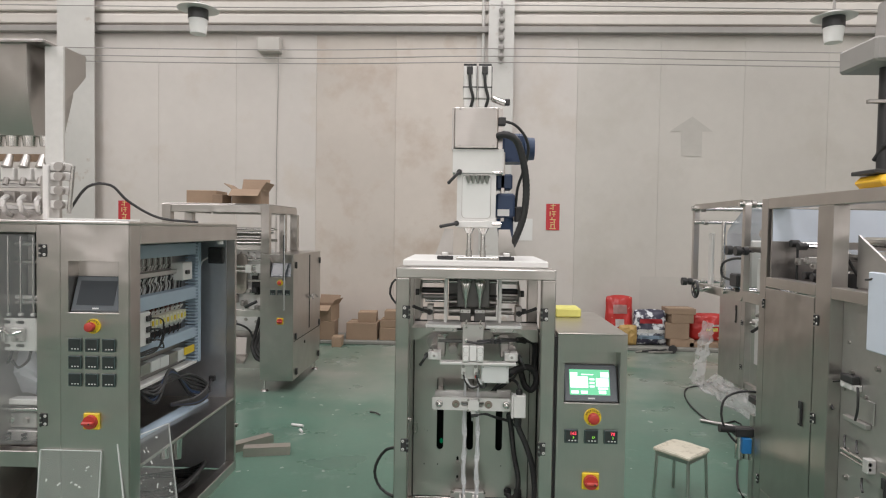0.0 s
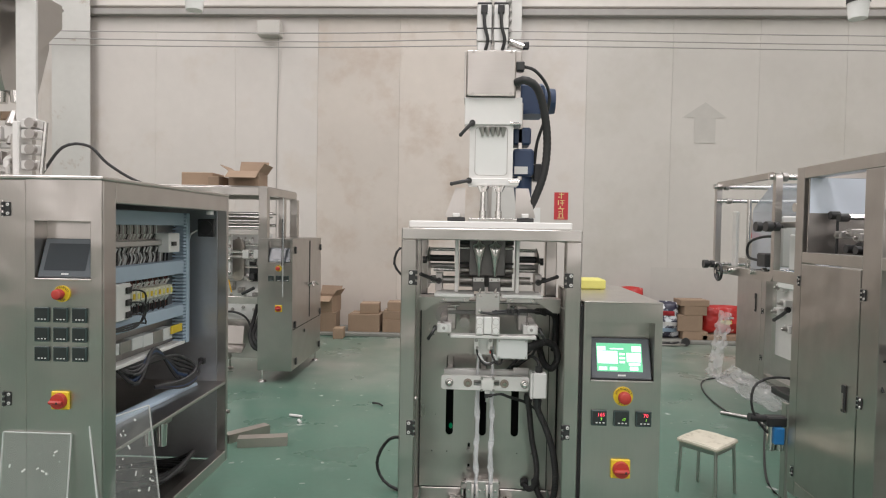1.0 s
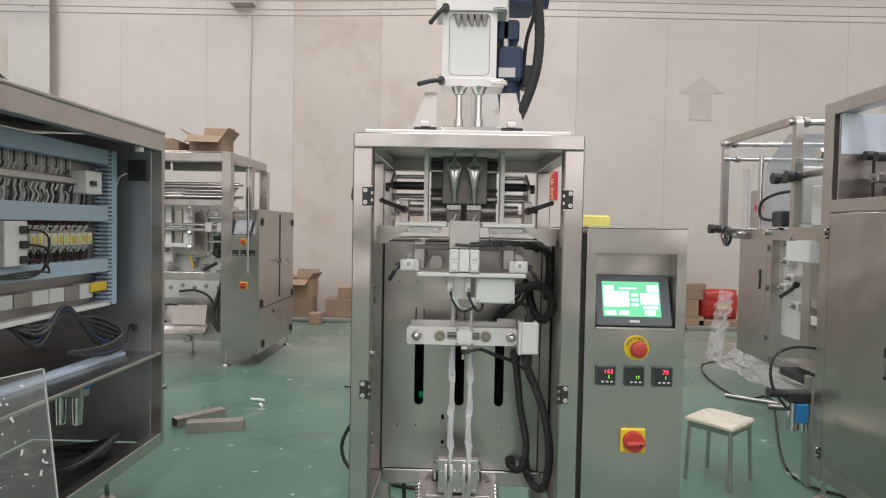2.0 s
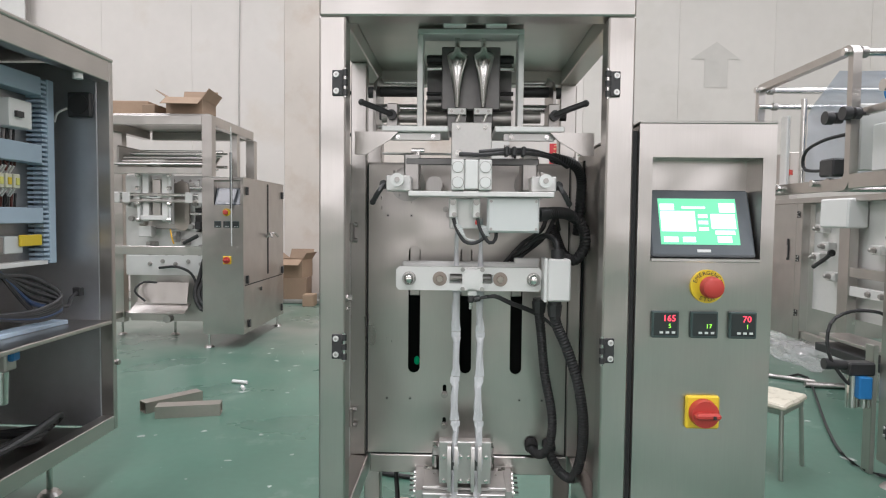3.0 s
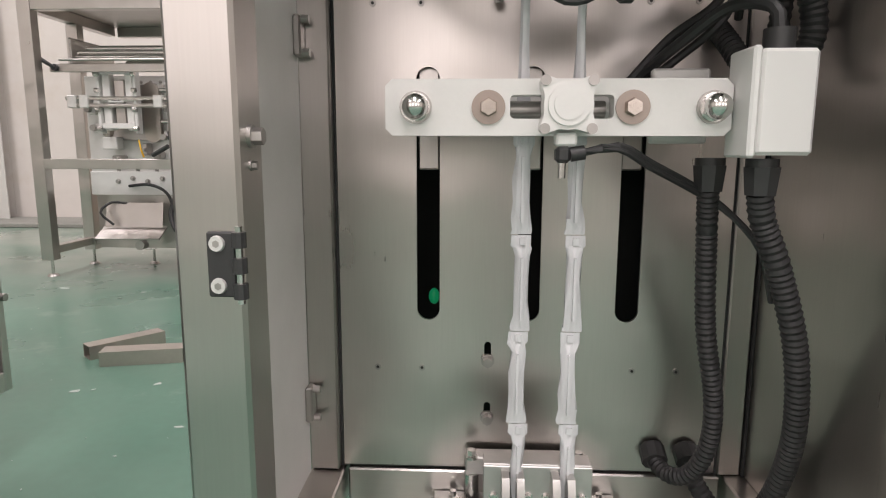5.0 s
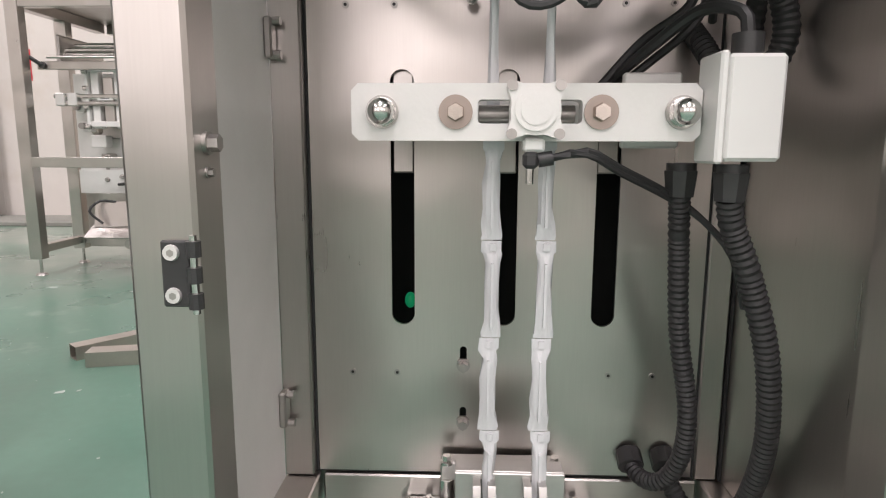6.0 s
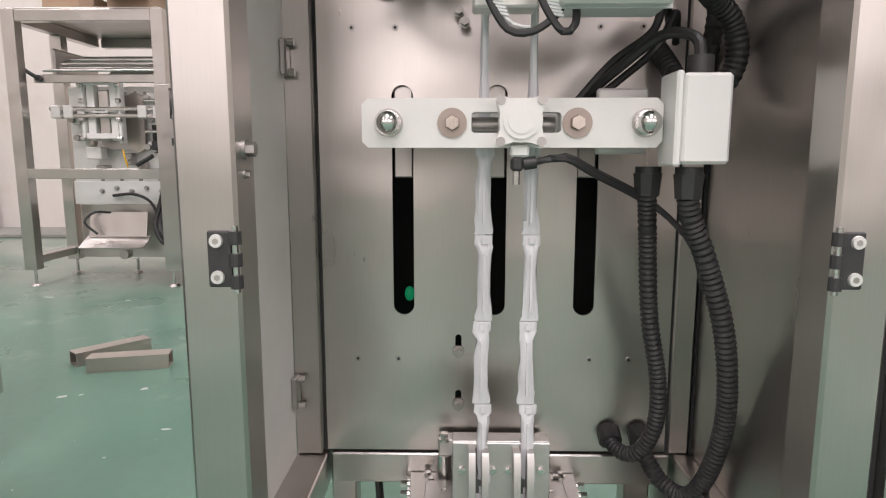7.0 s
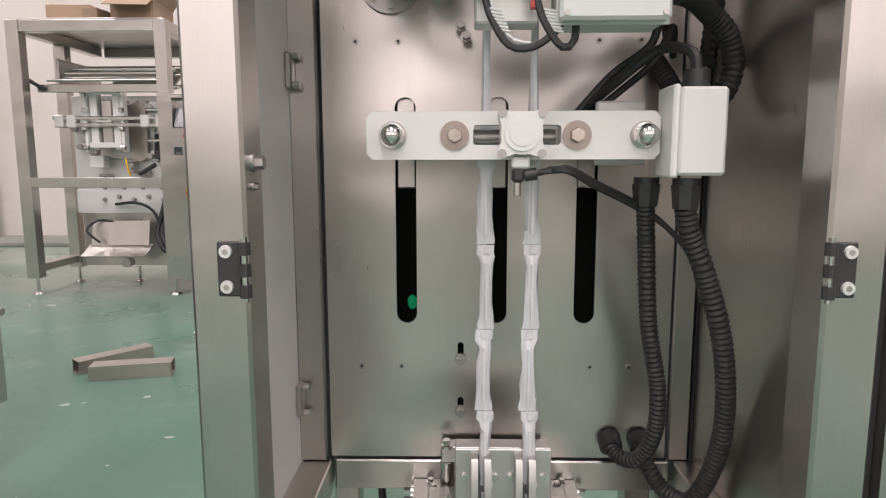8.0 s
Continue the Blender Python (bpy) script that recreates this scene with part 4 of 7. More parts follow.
for k in (0, 1):
    part("air_tube", hose(B(), [(cx + 0.016, 2.289, JZ - 0.038), (cx + 0.045, 2.291, JZ - 0.032 - 0.003 * k), (cx + 0.078, 2.31, JZ - 0.047 - 0.004 * k), (0.180, 2.345, JZ - 0.072 - 0.004 * k), (0.214, 2.345, JZ - 0.098), (0.238, 2.335, JZ - 0.130), (0.256, 2.345, JZ - 0.18)], 0.0032, step=0.012), RUBBER, MM)
jx1 = jx(1)
bx = part("terminal_box", box(B(), jx1 + 0.0085, jx1 + 0.054, 2.268, 2.312, JZ - 0.040, JZ + 0.044, bevel=0.003), WHITEP, JAW, "white plastic terminal box on the jaw bar")
part("box_lid", box(B(), jx1 + 0.001, jx1 + 0.008, 2.266, 2.314, JZ - 0.042, JZ + 0.046, bevel=0.002), WHITEP, bx)
part("box_bracket", box(B(), jx1 - 0.050, jx1 + 0.004, 2.3625, 2.372, JZ - 0.030, JZ + 0.040, bevel=0.002), ALUW, JAW)
for x, y in ((jx1 + 0.027, 2.295), (jx1 + 0.002, 2.345)):
    bm = rod(B(), (x, y, JZ - 0.043), (x, y, JZ - 0.058), 0.0135, seg=14)
    rod(bm, (x, y, JZ - 0.050), (x, y, JZ - 0.074), 0.0155, 0.013, seg=8)
    part("cable_gland", bm, BLACK, bx)
bm = rod(B(), (jx1 + 0.030, 2.290, JZ + 0.040), (jx1 + 0.030, 2.290, JZ + 0.062), 0.0125, seg=12)
part("cable_gland", bm, BLACK, bx)
part("jaw_hose", hose(B(), [(jx1 + 0.002, 2.345, JZ - 0.072), (0.196, 2.360, 0.727), (0.209, 2.380, 0.627), (0.226, 2.390, 0.546), (0.229, 2.400, 0.489), (0.221, 2.420, 0.445), (0.207, 2.440, 0.428), (0.196, 2.465, 0.428), (0.194, PY, 0.440)], 0.0098, 0.0007, step=0.0032, seg=12), RUBBER, MM, "black corrugated hose")
part("jaw_hose", hose(B(), [(jx1 + 0.027, 2.295, JZ - 0.072), (0.222, 2.303, 0.745), (0.243, 2.310, 0.700), (0.269, 2.320, 0.626), (0.284, 2.335, 0.549), (0.289, 2.355, 0.488), (0.287, 2.385, 0.425), (0.278, 2.415, 0.385), (0.258, 2.445, 0.385), (0.240, 2.466, 0.412), (0.235, PY, 0.440)], 0.0108, 0.0007, step=0.0032, seg=12), RUBBER, MM, "black corrugated hose")
part("jaw_hose", hose(B(), [(jx1 + 0.030, 2.290, JZ + 0.060), (jx1 + 0.026, 2.295, JZ + 0.080), (jx1 + 0.005, 2.33, JZ + 0.088), (jx1 - 0.030, 2.36, JZ + 0.06), (jx1 - 0.055, 2.40, JZ + 0.035)], 0.0055, step=0.006), RUBBER, MM)
part("jaw_hose", hose(B(), [(jx1 - 0.070, 2.395, JZ + 0.024), (jx1 - 0.030, 2.385, JZ + 0.070), (jx1 + 0.008, 2.37, JZ + 0.10), (0.215, 2.40, JZ + 0.145), (0.235, 2.44, JZ + 0.12)], 0.0048, step=0.006), RUBBER, MM)
part("jaw_hose", hose(B(), [(jx1 - 0.066, 2.398, JZ + 0.016), (jx1 - 0.020, 2.392, JZ + 0.052), (jx1 + 0.016, 2.38, JZ + 0.085), (0.228, 2.40, JZ + 0.125), (0.243, 2.44, JZ + 0.10)], 0.0045, step=0.006), RUBBER, MM)
for c in ((0.194, 0.440), (0.235, 0.440)):
    bm = rod(B(), (c[0], PY, c[1]), (c[0], PY - 0.018, c[1] - 0.010), 0.0155, seg=10)
    part("wall_gland", bm, BLACK, MM)
for i, x in enumerate((-0.084, 0.037, 0.155)):
    part("slider", box(B(), x - 0.0125, x + 0.0130, PY + 0.010, PY + 0.03, JZ - 0.06, JZ + 0.062, bevel=0.002), STEEL, MM)
    part("slider_link", box(B(), x - 0.010, x + 0.010, 2.387, PY + 0.0095, JZ - 0.014, JZ + 0.016, bevel=0.002), DARKSTEEL, MM)
part("status_lamp", ball(B(), (-0.080, PY + 0.05, 0.618), 0.007, 1, 1, 1.5), GREENLED, MM, "small green status lamp behind the slot")


# film sticks: tubes above the jaw, sealed sticks below
def stick(x):
    ob = thing("stick_packs", (x, 2.335, 0.40), "chain of white film stick packs hanging through the jaws", "stick packs", "film sticks")
    def ring(bm, z, w, d, dx=0.0):
        n = 12
        q = random.Random(int(z * 1e5) + int(x * 1e4))
        f = [q.uniform(0.72, 1.15) if d > 0.002 else q.uniform(0.93, 1.03) for k in range(n)]
        return [bm.verts.new((x + dx + w * f[k] * math.cos(2 * math.pi * k / n), 2.338 + d * f[k] * math.sin(2 * math.pi * k / n), z)) for k in range(n)]
    def tube(prof):
        bm = B()
        rings = [ring(bm, *p) for p in prof]
        for a, b in zip(rings, rings[1:]):
            for k in range(12):
                bm.faces.new((a[k], a[(k + 1) % 12], b[(k + 1) % 12], b[k]))
        bm.faces.new(rings[0])
        bm.faces.new(rings[-1][::-1])
        return bm
    part("film_tube", tube([(0.965, 0.0042, 0.004), (0.90, 0.0048, 0.0045), (0.86, 0.0060, 0.005), (0.822, 0.0082, 0.004)]), FILM, ob)
    z = 0.822
    for i in range(5):
        lean = (i % 2) * 0.0012 - 0.001 * (i == 2)
        h = 0.095
        if i == 4:
            h = 0.07
        g = random.Random(int(x * 1e4) + i)
        tw = [lean + g.uniform(-0.0012, 0.0012) for _ in range(8)]
        part("pack", tube([(z - 0.001, 0.0096, 0.0014, tw[0]), (z - 0.011, 0.0099, 0.0016, tw[0]), (z - 0.0135, 0.0086, 0.0030, tw[1]), (z - 0.022, 0.0074, 0.0052, tw[2]), (z - 0.042, 0.0068 + g.uniform(0, 0.001), 0.0062, tw[3]), (z - 0.064, 0.0072 + g.uniform(0, 0.0012), 0.0056, tw[4]), (z - 0.080, 0.0088, 0.0036, tw[5]), (z - h + 0.004, 0.0099, 0.0018, tw[6]), (z - h, 0.0097, 0.0014, lean)]), FILM, ob)
        part("seal", box(B(), x + lean - 0.0025, x + lean + 0.0035, 2.3335, 2.3345 + 0.001, z - 0.010, z - 0.003), FILM, ob)
        part("back_seam", box(B(), x + lean - 0.0012, x + lean + 0.0012, 2.3292, 2.3345, z - h + 0.012, z - 0.022), FILM, ob)
        z -= h
    return ob


stick(0.0145)
stick(0.0645)

# lower cutter unit
bm = plate(B(), [(-0.076, 2.479), (-0.068, 2.35), (0.140, 2.35), (0.147, 2.479)], 0.128, Matrix.Translation((0, 0, 0.2505)))
part("cutter_base", bm, SATIN, MM, "machined steel cutter base")
part("base_cover", box(B(), -0.054, 0.127, 2.352, 2.445, 0.3787, 0.386, bevel=0.0012), SATIN, MM)
part("base_front", box(B(), -0.053, 0.124, 2.336, 2.3498, 0.260, 0.378, bevel=0.0015), SATIN, MM, "pale front block of the cutter base")
for x in (-0.030, 0.108):
    part("cover_screw", rod(B(), (x, 2.420, 0.386), (x, 2.420, 0.3872), 0.0032, seg=10), CHROME, MM)
part("cutter_plate", box(B(), -0.037, 0.103, 2.454, 2.478, 0.415, 0.438, bevel=0.0015), SATIN, MM, "satin steel crosshead of the cutter")
for x in (-0.0295, 0.098):
    part("cutter_rod", rod(B(), (x, 2.460, 0.3787), (x, 2.460, 0.4148), 0.0090, seg=18), CHROME, MM)
    part("rod_seat", rod(B(), (x, 2.460, 0.3787), (x, 2.460, 0.3815), 0.0145, seg=20), DARKSTEEL, MM)
    bolt("cutter_bolt", (x, 2.452, 0.438), 0.0055, MM, CHROME, axis=(0, 0, 1), depth=0.011)
for x, y in ((-0.052, 2.468), (-0.047, 2.452), (0.120, 2.462), (0.128, 2.470)):
    bolt("base_screw", (x, y, 0.3787), 0.0042, MM, CHROME, axis=(0, 0, 1), depth=0.007)
# guide plate with two slotted channels
part("guide_plate", box(B(), -0.018, 0.092, 2.338, 2.342, 0.400, 0.490, bevel=0.0008), SATIN, MM, "bent satin guide plate")
part("guide_top", box(B(), -0.018, 0.092, 2.3422, 2.366, 0.486, 0.490, bevel=0.0008), SATIN, MM)
part("guide_stay", box(B(), -0.010, 0.084, 2.3422, 2.453, 0.418, 0.434, bevel=0.001), SATIN, MM)
for x in (-0.0075, 0.0275, 0.0455, 0.0820):
    for z in (0.458, 0.406):
        bolt("guide_bolt", (x, 2.338, z), 0.0034, MM, CHROME, depth=0.005)
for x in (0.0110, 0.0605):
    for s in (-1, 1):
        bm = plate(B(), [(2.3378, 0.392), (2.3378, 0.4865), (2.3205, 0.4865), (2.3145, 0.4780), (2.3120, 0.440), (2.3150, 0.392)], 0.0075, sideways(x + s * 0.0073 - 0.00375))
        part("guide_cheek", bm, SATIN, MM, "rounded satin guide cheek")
    # A dark strip paints the shade deep in each channel.
    part("channel_shade", box(B(), x - 0.0033, x + 0.0033, 2.3362, 2.3378, 0.395, 0.484), GUN, MM)
part("nest", plate(B(), rrect(-0.016, 0.088, 2.296, 2.3355, 0.006), 0.055, Matrix.Translation((0, 0, 0.318)), holes=[rrect(x - 0.0125, x + 0.0125, 2.304, 2.330, 0.003) for x in (0.0110, 0.0605)]), GREYP, MM, "grey plastic stick nest")
for i in range(5):
    for s, x in ((-1, -0.0755 + 0.0015 * i), (1, 0.1465 - 0.0013 * i)):
        bolt("side_bolt", (x, 2.466 - 0.025 * i, 0.3685), 0.0052, MM, CHROME, axis=(s, 0, 0), depth=0.013)
part("base_support", box(B(), -0.10, 0.18, 2.30, 2.46, 0.205, 0.250, bevel=0.003), DARKSTEEL, MM)
for x in (-0.13, 0.21):
    part("base_leg", box(B(), x - 0.02, x + 0.02, FY + 0.05, 2.698, 0.165, 0.204, bevel=0.002), TUBEM, MM)
part("support_rail", box(B(), -0.185, 0.277, 2.33, 2.43, 0.142, 0.1645, bevel=0.002), DARKSTEEL, MM)
part("low_cable", hose(B(), [(-0.135, 2.56, 0.40), (-0.13, 2.55, 0.33), (-0.125, 2.52, 0.24), (-0.15, 2.45, 0.15)], 0.006, step=0.02), RUBBER, MM)
part("out_cable", hose(B(), [(-0.236, 2.62, 1.27), (-0.29, 2.60, 1.28), (-0.31, 2.60, 1.22), (-0.27, 2.60, 1.17), (-0.236, 2.60, 1.18)], 0.005, step=0.02), RUBBER, MM)

# control cabinet beside the frame
CC = thing("control_cabinet", (0.458, 2.45, 0.0), "brushed stainless control cabinet with touch screen and switches", "cabinet")
bm = plate(B(), [(0.338, 0.10), (0.579, 0.10), (0.579, 1.136), (0.338, 1.136)], 0.003, front(FY + 0.003), holes=[[(0.362, 0.893), (0.556, 0.893), (0.556, 1.077), (0.362, 1.077)]])
part("front_panel", bm, STEEL, CC)
bm = box(B(), 0.338, 0.341, FY + 0.0035, 2.74, 0.10, 1.133)
box(bm, 0.576, 0.579, FY + 0.0035, 2.74, 0.10, 1.133)
box(bm, 0.341, 0.576, 2.737, 2.74, 0.10, 1.133)
part("shell", bm, STEEL, CC)
part("lid", box(B(), 0.337, 0.580, FY - 0.001, 2.745, 1.1365, 1.141, bevel=0.0015), STEELH, CC)
part("gasket", box(B(), 0.3275, 0.3375, FY + 0.012, FY + 0.06, 0.12, 1.125), BLACKIN, CC)
touch_screen(0.362, 0.556, 0.893, 1.077, FY, CC, True)
stop_button((0.463, FY, 0.848), CC)
meter((0.390, FY, 0.779), CC, "165", "5")
meter((0.459, FY, 0.779), CC, "", "17")
meter((0.527, FY, 0.779), CC, "70", "1")
main_switch((0.460, FY, 0.621), CC)
for x in (0.37, 0.55):
    for y in (2.20, 2.70):
        levelling_foot((x, y, 0), CC, 0.10)
solid("sponge_block", box(B(), 0.385, 0.490, 2.56, 2.68, 1.1412, 1.178, bevel=0.005), PALEYELLOW, (0.45, 2.62, 1.1412), "pale yellow foam block on the control cabinet", "block")

# white top slab and dosing head
part("top_slab", box(B(), -0.222, 0.312, 2.262, 2.745, 1.3605, 1.384, bevel=0.003), WHITEP, MM, "thick white plastic top slab")
AU = thing("auger_filler", (0.045, 2.42, 1.384), "stainless dosing head with servo motors, standing on the white slab", "dosing unit")
for s, x in ((-1, -0.068), (1, 0.160)):
    part("rail_block", box(B(), x - 0.030, x + 0.030, 2.30, 2.33, 1.3845, 1.398, bevel=0.002), BLACK, AU)
    part("rail_block", box(B(), x - 0.012, x + 0.012, 2.292, 2.32, 1.3985, 1.412, bevel=0.002), ALU, AU)
    bm = plate(B(), [(x - 0.040 if s < 0 else x - 0.028, 1.400), (x + 0.028 if s < 0 else x + 0.040, 1.400), (x + 0.028 if s < 0 else x + 0.015, 1.500), (x - 0.005 if s < 0 else x - 0.028, 1.500)], 0.006, front(2.36))
    part("support_foot", bm, STEEL, AU)
part("base_plate", box(B(), -0.026, 0.132, 2.275, 2.32, 1.3845, 1.396, bevel=0.002), CHROME, AU)
for x in (0.020, 0.072):
    bm = rod(B(), (x, 2.31, 1.3965), (x, 2.31, 1.500), 0.0085, seg=14)
    rod(bm, (x, 2.31, 1.484), (x, 2.31, 1.504), 0.012, 0.022, seg=14)
    rod(bm, (x, 2.31, 1.3965), (x, 2.31, 1.42), 0.012, seg=14)
    part("dosing_tube", bm, CHROME, AU, "polished dosing tube")
part("lower_plate", box(B(), -0.030, 0.138, 2.312, 2.40, 1.506, 1.530, bevel=0.002), ALUW, AU)
bm = plate(B(), rrect(-0.028, 0.118, 1.531, 1.708, 0.004), 0.008, front(2.335), holes=[rrect(-0.010, 0.100, 1.540, 1.704, 0.014)])
part("window_frame", bm, ALU, AU)
part("sight_glass", plate(B(), rrect(-0.008, 0.098, 1.542, 1.702, 0.013), 0.002, front(2.331)), WHITEP, AU, "white-lined sight window")
part("hopper_body", box(B(), -0.026, 0.116, 2.336, 2.45, 1.531, 1.708, bevel=0.003), STEEL, AU)
bm = B()
for k in range(5):
    rod(bm, (0.012 + 0.018 * k, 2.325, 1.70), (0.016 + 0.017 * k, 2.325, 1.672), 0.010, 0.004, seg=8)
part("auger_blades", bm, DARKSTEEL, AU)
part("upper_plate", box(B(), -0.046, 0.145, 2.318, 2.44, 1.709, 1.800, bevel=0.002), ALUW, AU)
part("motor_cover", box(B(), -0.042, 0.121, 2.300, 2.44, 1.802, 1.952, bevel=0.004), STEELH, AU, "brushed steel motor cover")
part("cover_edge", box(B(), -0.050, -0.043, 2.33, 2.44, 1.80, 1.955, bevel=0.001), STEEL, AU)
part("cover_edge", box(B(), 0.122, 0.140, 2.33, 2.44, 1.80, 1.955, bevel=0.001), STEEL, AU)
for x, z in ((-0.020, 1.946), (0.105, 1.946), (-0.020, 1.808), (0.105, 1.808)):
    bolt("cover_screw", (x, 2.300, z), 0.004, AU, depth=0.003)
for x in (0.014, 0.070):
    sm = part("servo_motor", box(B(), x - 0.025, x + 0.025, 2.33, 2.38, 1.990, 2.112, bevel=0.003), ALU, AU, "slim servo motor with black plugs")
    part("gearbox", box(B(), x - 0.023, x + 0.023, 2.332, 2.378, 1.956, 1.988, bevel=0.003), ALU, sm)
    part("motor_band", box(B(), x - 0.0262, x + 0.0262, 2.3285, 2.3815, 2.030, 2.034), BLACK, sm)
    part("motor_ridge", box(B(), x + 0.0255, x + 0.0275, 2.335, 2.375, 1.992, 2.110), BLACK, sm)
    part("plug", box(B(), x - 0.012, x + 0.010, 2.312, 2.33, 2.078, 2.106, bevel=0.002), BLACK, sm)
    part("cap", box(B(), x - 0.024, x + 0.024, 2.331, 2.379, 2.1125, 2.120, bevel=0.002), BLACK, sm)
    part("motor_cable", hose(B(), [(x - 0.002, 2.315, 2.08), (x + 0.002, 2.312, 2.03), (x + 0.012, 2.315, 1.99), (x + 0.004, 2.325, 1.955)], 0.006, step=0.012), RUBBER, sm)
part("flow_valve", rod(B(), (0.102, 2.36, 1.995), (0.150, 2.35, 1.975), 0.012, seg=12), CHROME, AU)
part("valve_head", box(B(), 0.146, 0.166, 2.34, 2.36, 1.968, 1.992, bevel=0.003), BLACK, AU)
handle_lever((-0.020, 2.318, 1.712), (-0.058, 2.30, 1.672), AU, 0.006)
handle_lever((-0.028, 2.312, 1.520), (-0.085, 2.29, 1.508), AU, 0.006)
for x, z in ((0.118, 1.712), (0.118, 1.520)):
    part("latch_pin", rod(B(), (x - 0.012, 2.311, z), (x + 0.022, 2.311, z), 0.005, seg=10), CHROME, AU)
gm = part("gear_motor", box(B(), 0.146, 0.235, 2.45, 2.55, 1.765, 1.880, bevel=0.010), BLUE, AU, "dark blue gear motor")
part("motor_flange", rod(B(), (0.190, 2.45, 1.775), (0.190, 2.45, 1.762), 0.052, seg=24), BLUE, gm)
part("motor_end", rod(B(), (0.235, 2.50, 1.825), (0.275, 2.50, 1.825), 0.048, 0.044, seg=24), BLUE, gm)
lm2 = part("gear_motor", box(B(), 0.122, 0.185, 2.40, 2.50, 1.655, 1.715, bevel=0.006), BLUE, AU, "dark blue gear motor")
part("motor_body", box(B(), 0.122, 0.195, 2.39, 2.50, 1.545, 1.640, bevel=0.008), BLUE, lm2)
part("motor_neck", rod(B(), (0.16, 2.44, 1.545), (0.168, 2.44, 1.42), 0.034, 0.026, seg=20), BLUE, lm2)
part("terminal_cover", box(B(), 0.196, 0.225, 2.40, 2.47, 1.53, 1.59, bevel=0.005), BLACK, lm2)
part("rating_plate", box(B(), 0.128, 0.174, 2.3885, 2.3899, 1.552, 1.578), PAPER, lm2)
part("thick_hose", hose(B(), [(0.121, 2.30, 1.845), (0.150, 2.28, 1.848), (0.190, 2.29, 1.825), (0.218, 2.31, 1.75), (0.232, 2.33, 1.65), (0.224, 2.34, 1.55), (0.195, 2.36, 1.46), (0.172, 2.40, 1.41), (0.172, 2.42, 1.386)], 0.0135, 0.0006, step=0.008, seg=12), RUBBER, AU, "thick black hose")
part("cable_plug", box(B(), 0.122, 0.150, 2.31, 2.34, 1.888, 1.918, bevel=0.003), BLACK, AU)
part("signal_cable", hose(B(), [(0.148, 2.32, 1.903), (0.185, 2.32, 1.890), (0.225, 2.34, 1.850), (0.240, 2.36, 1.80), (0.225, 2.38, 1.73), (0.205, 2.40, 1.66), (0.20, 2.42, 1.59)], 0.0055, step=0.012), RUBBER, AU)
part("hopper_plate", box(B(), 0.140, 0.155, 2.40, 2.449, 1.531, 1.80, bevel=0.002), STEEL, AU)


def frame_bar(x0, x1, y0, y1, z0, z1, parent, name="frame_bar", material=None, label=""):
    return part(name, box(B(), x0, x1, y0, y1, z0, z1, bevel=0.0025), material or STEEL, parent, label)


def door_handle(c, parent, length=0.11, axis="x"):
    """A slim black recessed door handle. axis: the way that the door looks."""
    x, y, z = c
    if axis == "x":
        b = box(B(), x - 0.008, x, y - 0.012, y + 0.012, z - length / 2, z + length / 2, bevel=0.002)
        g = box(B(), x - 0.011, x - 0.008, y - 0.006, y + 0.006, z - length * 0.38, z + length * 0.2)
    else:
        b = box(B(), x - 0.012, x + 0.012, y - 0.008, y, z - length / 2, z + length / 2, bevel=0.002)
        g = box(B(), x - 0.006, x + 0.006, y - 0.011, y - 0.008, z - length * 0.38, z + length * 0.2)
    h = part("door_handle", b, BLACK, parent, "slim black door handle")
    part("grip", g, DARKSTEEL, h)
    return h


# ---- the multi-lane machine with the open electric cabinet ----
SX, LY, LB = -1.20, 2.17, 3.20
LM = thing("multilane_machine", (-1.9, 2.7, 0.0), "large stainless multi-lane packing machine with open electric cabinet", "machine")
touch = [(-1.427, 1.172), (-1.237, 1.172), (-1.237, 1.362), (-1.427, 1.362)]
part("control_panel", plate(B(), [(-1.455, 0.14), (-1.204, 0.14), (-1.204, 1.494), (-1.455, 1.494)], 0.003, front(LY + 0.003), holes=[touch]), STEEL, LM)
touch_screen(-1.427, -1.237, 1.172, 1.362, LY, LM, False)
stop_button((-1.333, LY, 1.127), LM, 0.027)
for i in range(3):
    for k in range(3):
        meter((-1.400 + 0.0625 * k, LY, 1.058 - 0.0635 * i), LM)
main_switch((-1.338, LY, 0.780), LM, 0.030)
WIREM = mat("brown_red_wire", (0.16, 0.05, 0.04), 0.5, 0.0, grain=0.2)
CREAM = mat("cream_plastic", (0.74, 0.72, 0.58), 0.45, 0.0, grain=0.05)
# side with its opening
frame_bar(SX - 0.045, SX, LY + 0.004, LY + 0.075, 0.14, 1.494, LM, "corner_post")
frame_bar(SX - 0.045, SX, LB - 0.012, LB + 0.012, 0.20, 1.494, LM, "rear_corner_post")
frame_bar(SX - 0.045, SX, LY + 0.0755, LB - 0.0125, 1.424, 1.494, LM, "top_side_rail", STEELH)
frame_bar(SX - 0.045, SX, LY + 0.0755, LB - 0.0125, 0.200, 0.252, LM, "low_side_rail", STEELH)
frame_bar(-1.76, SX - 0.002, LY + 0.0755, LB - 0.0125, 0.580, 0.594, LM, "cabinet_shelf", STEELH)
frame_bar(-1.76, SX - 0.046, LB - 0.012, LB + 0.008, 0.21, 1.49, LM, "cabinet_back", CABSTEEL)
frame_bar(-1.76, -1.75, LY + 0.08, LB - 0.013, 0.21, 1.49, LM, "cabinet_side", DARKSTEEL)
frame_bar(-1.745, SX - 0.046, LY + 0.08, LB - 0.013, 0.20, 0.206, LM, "cabinet_floor", DARKSTEEL)
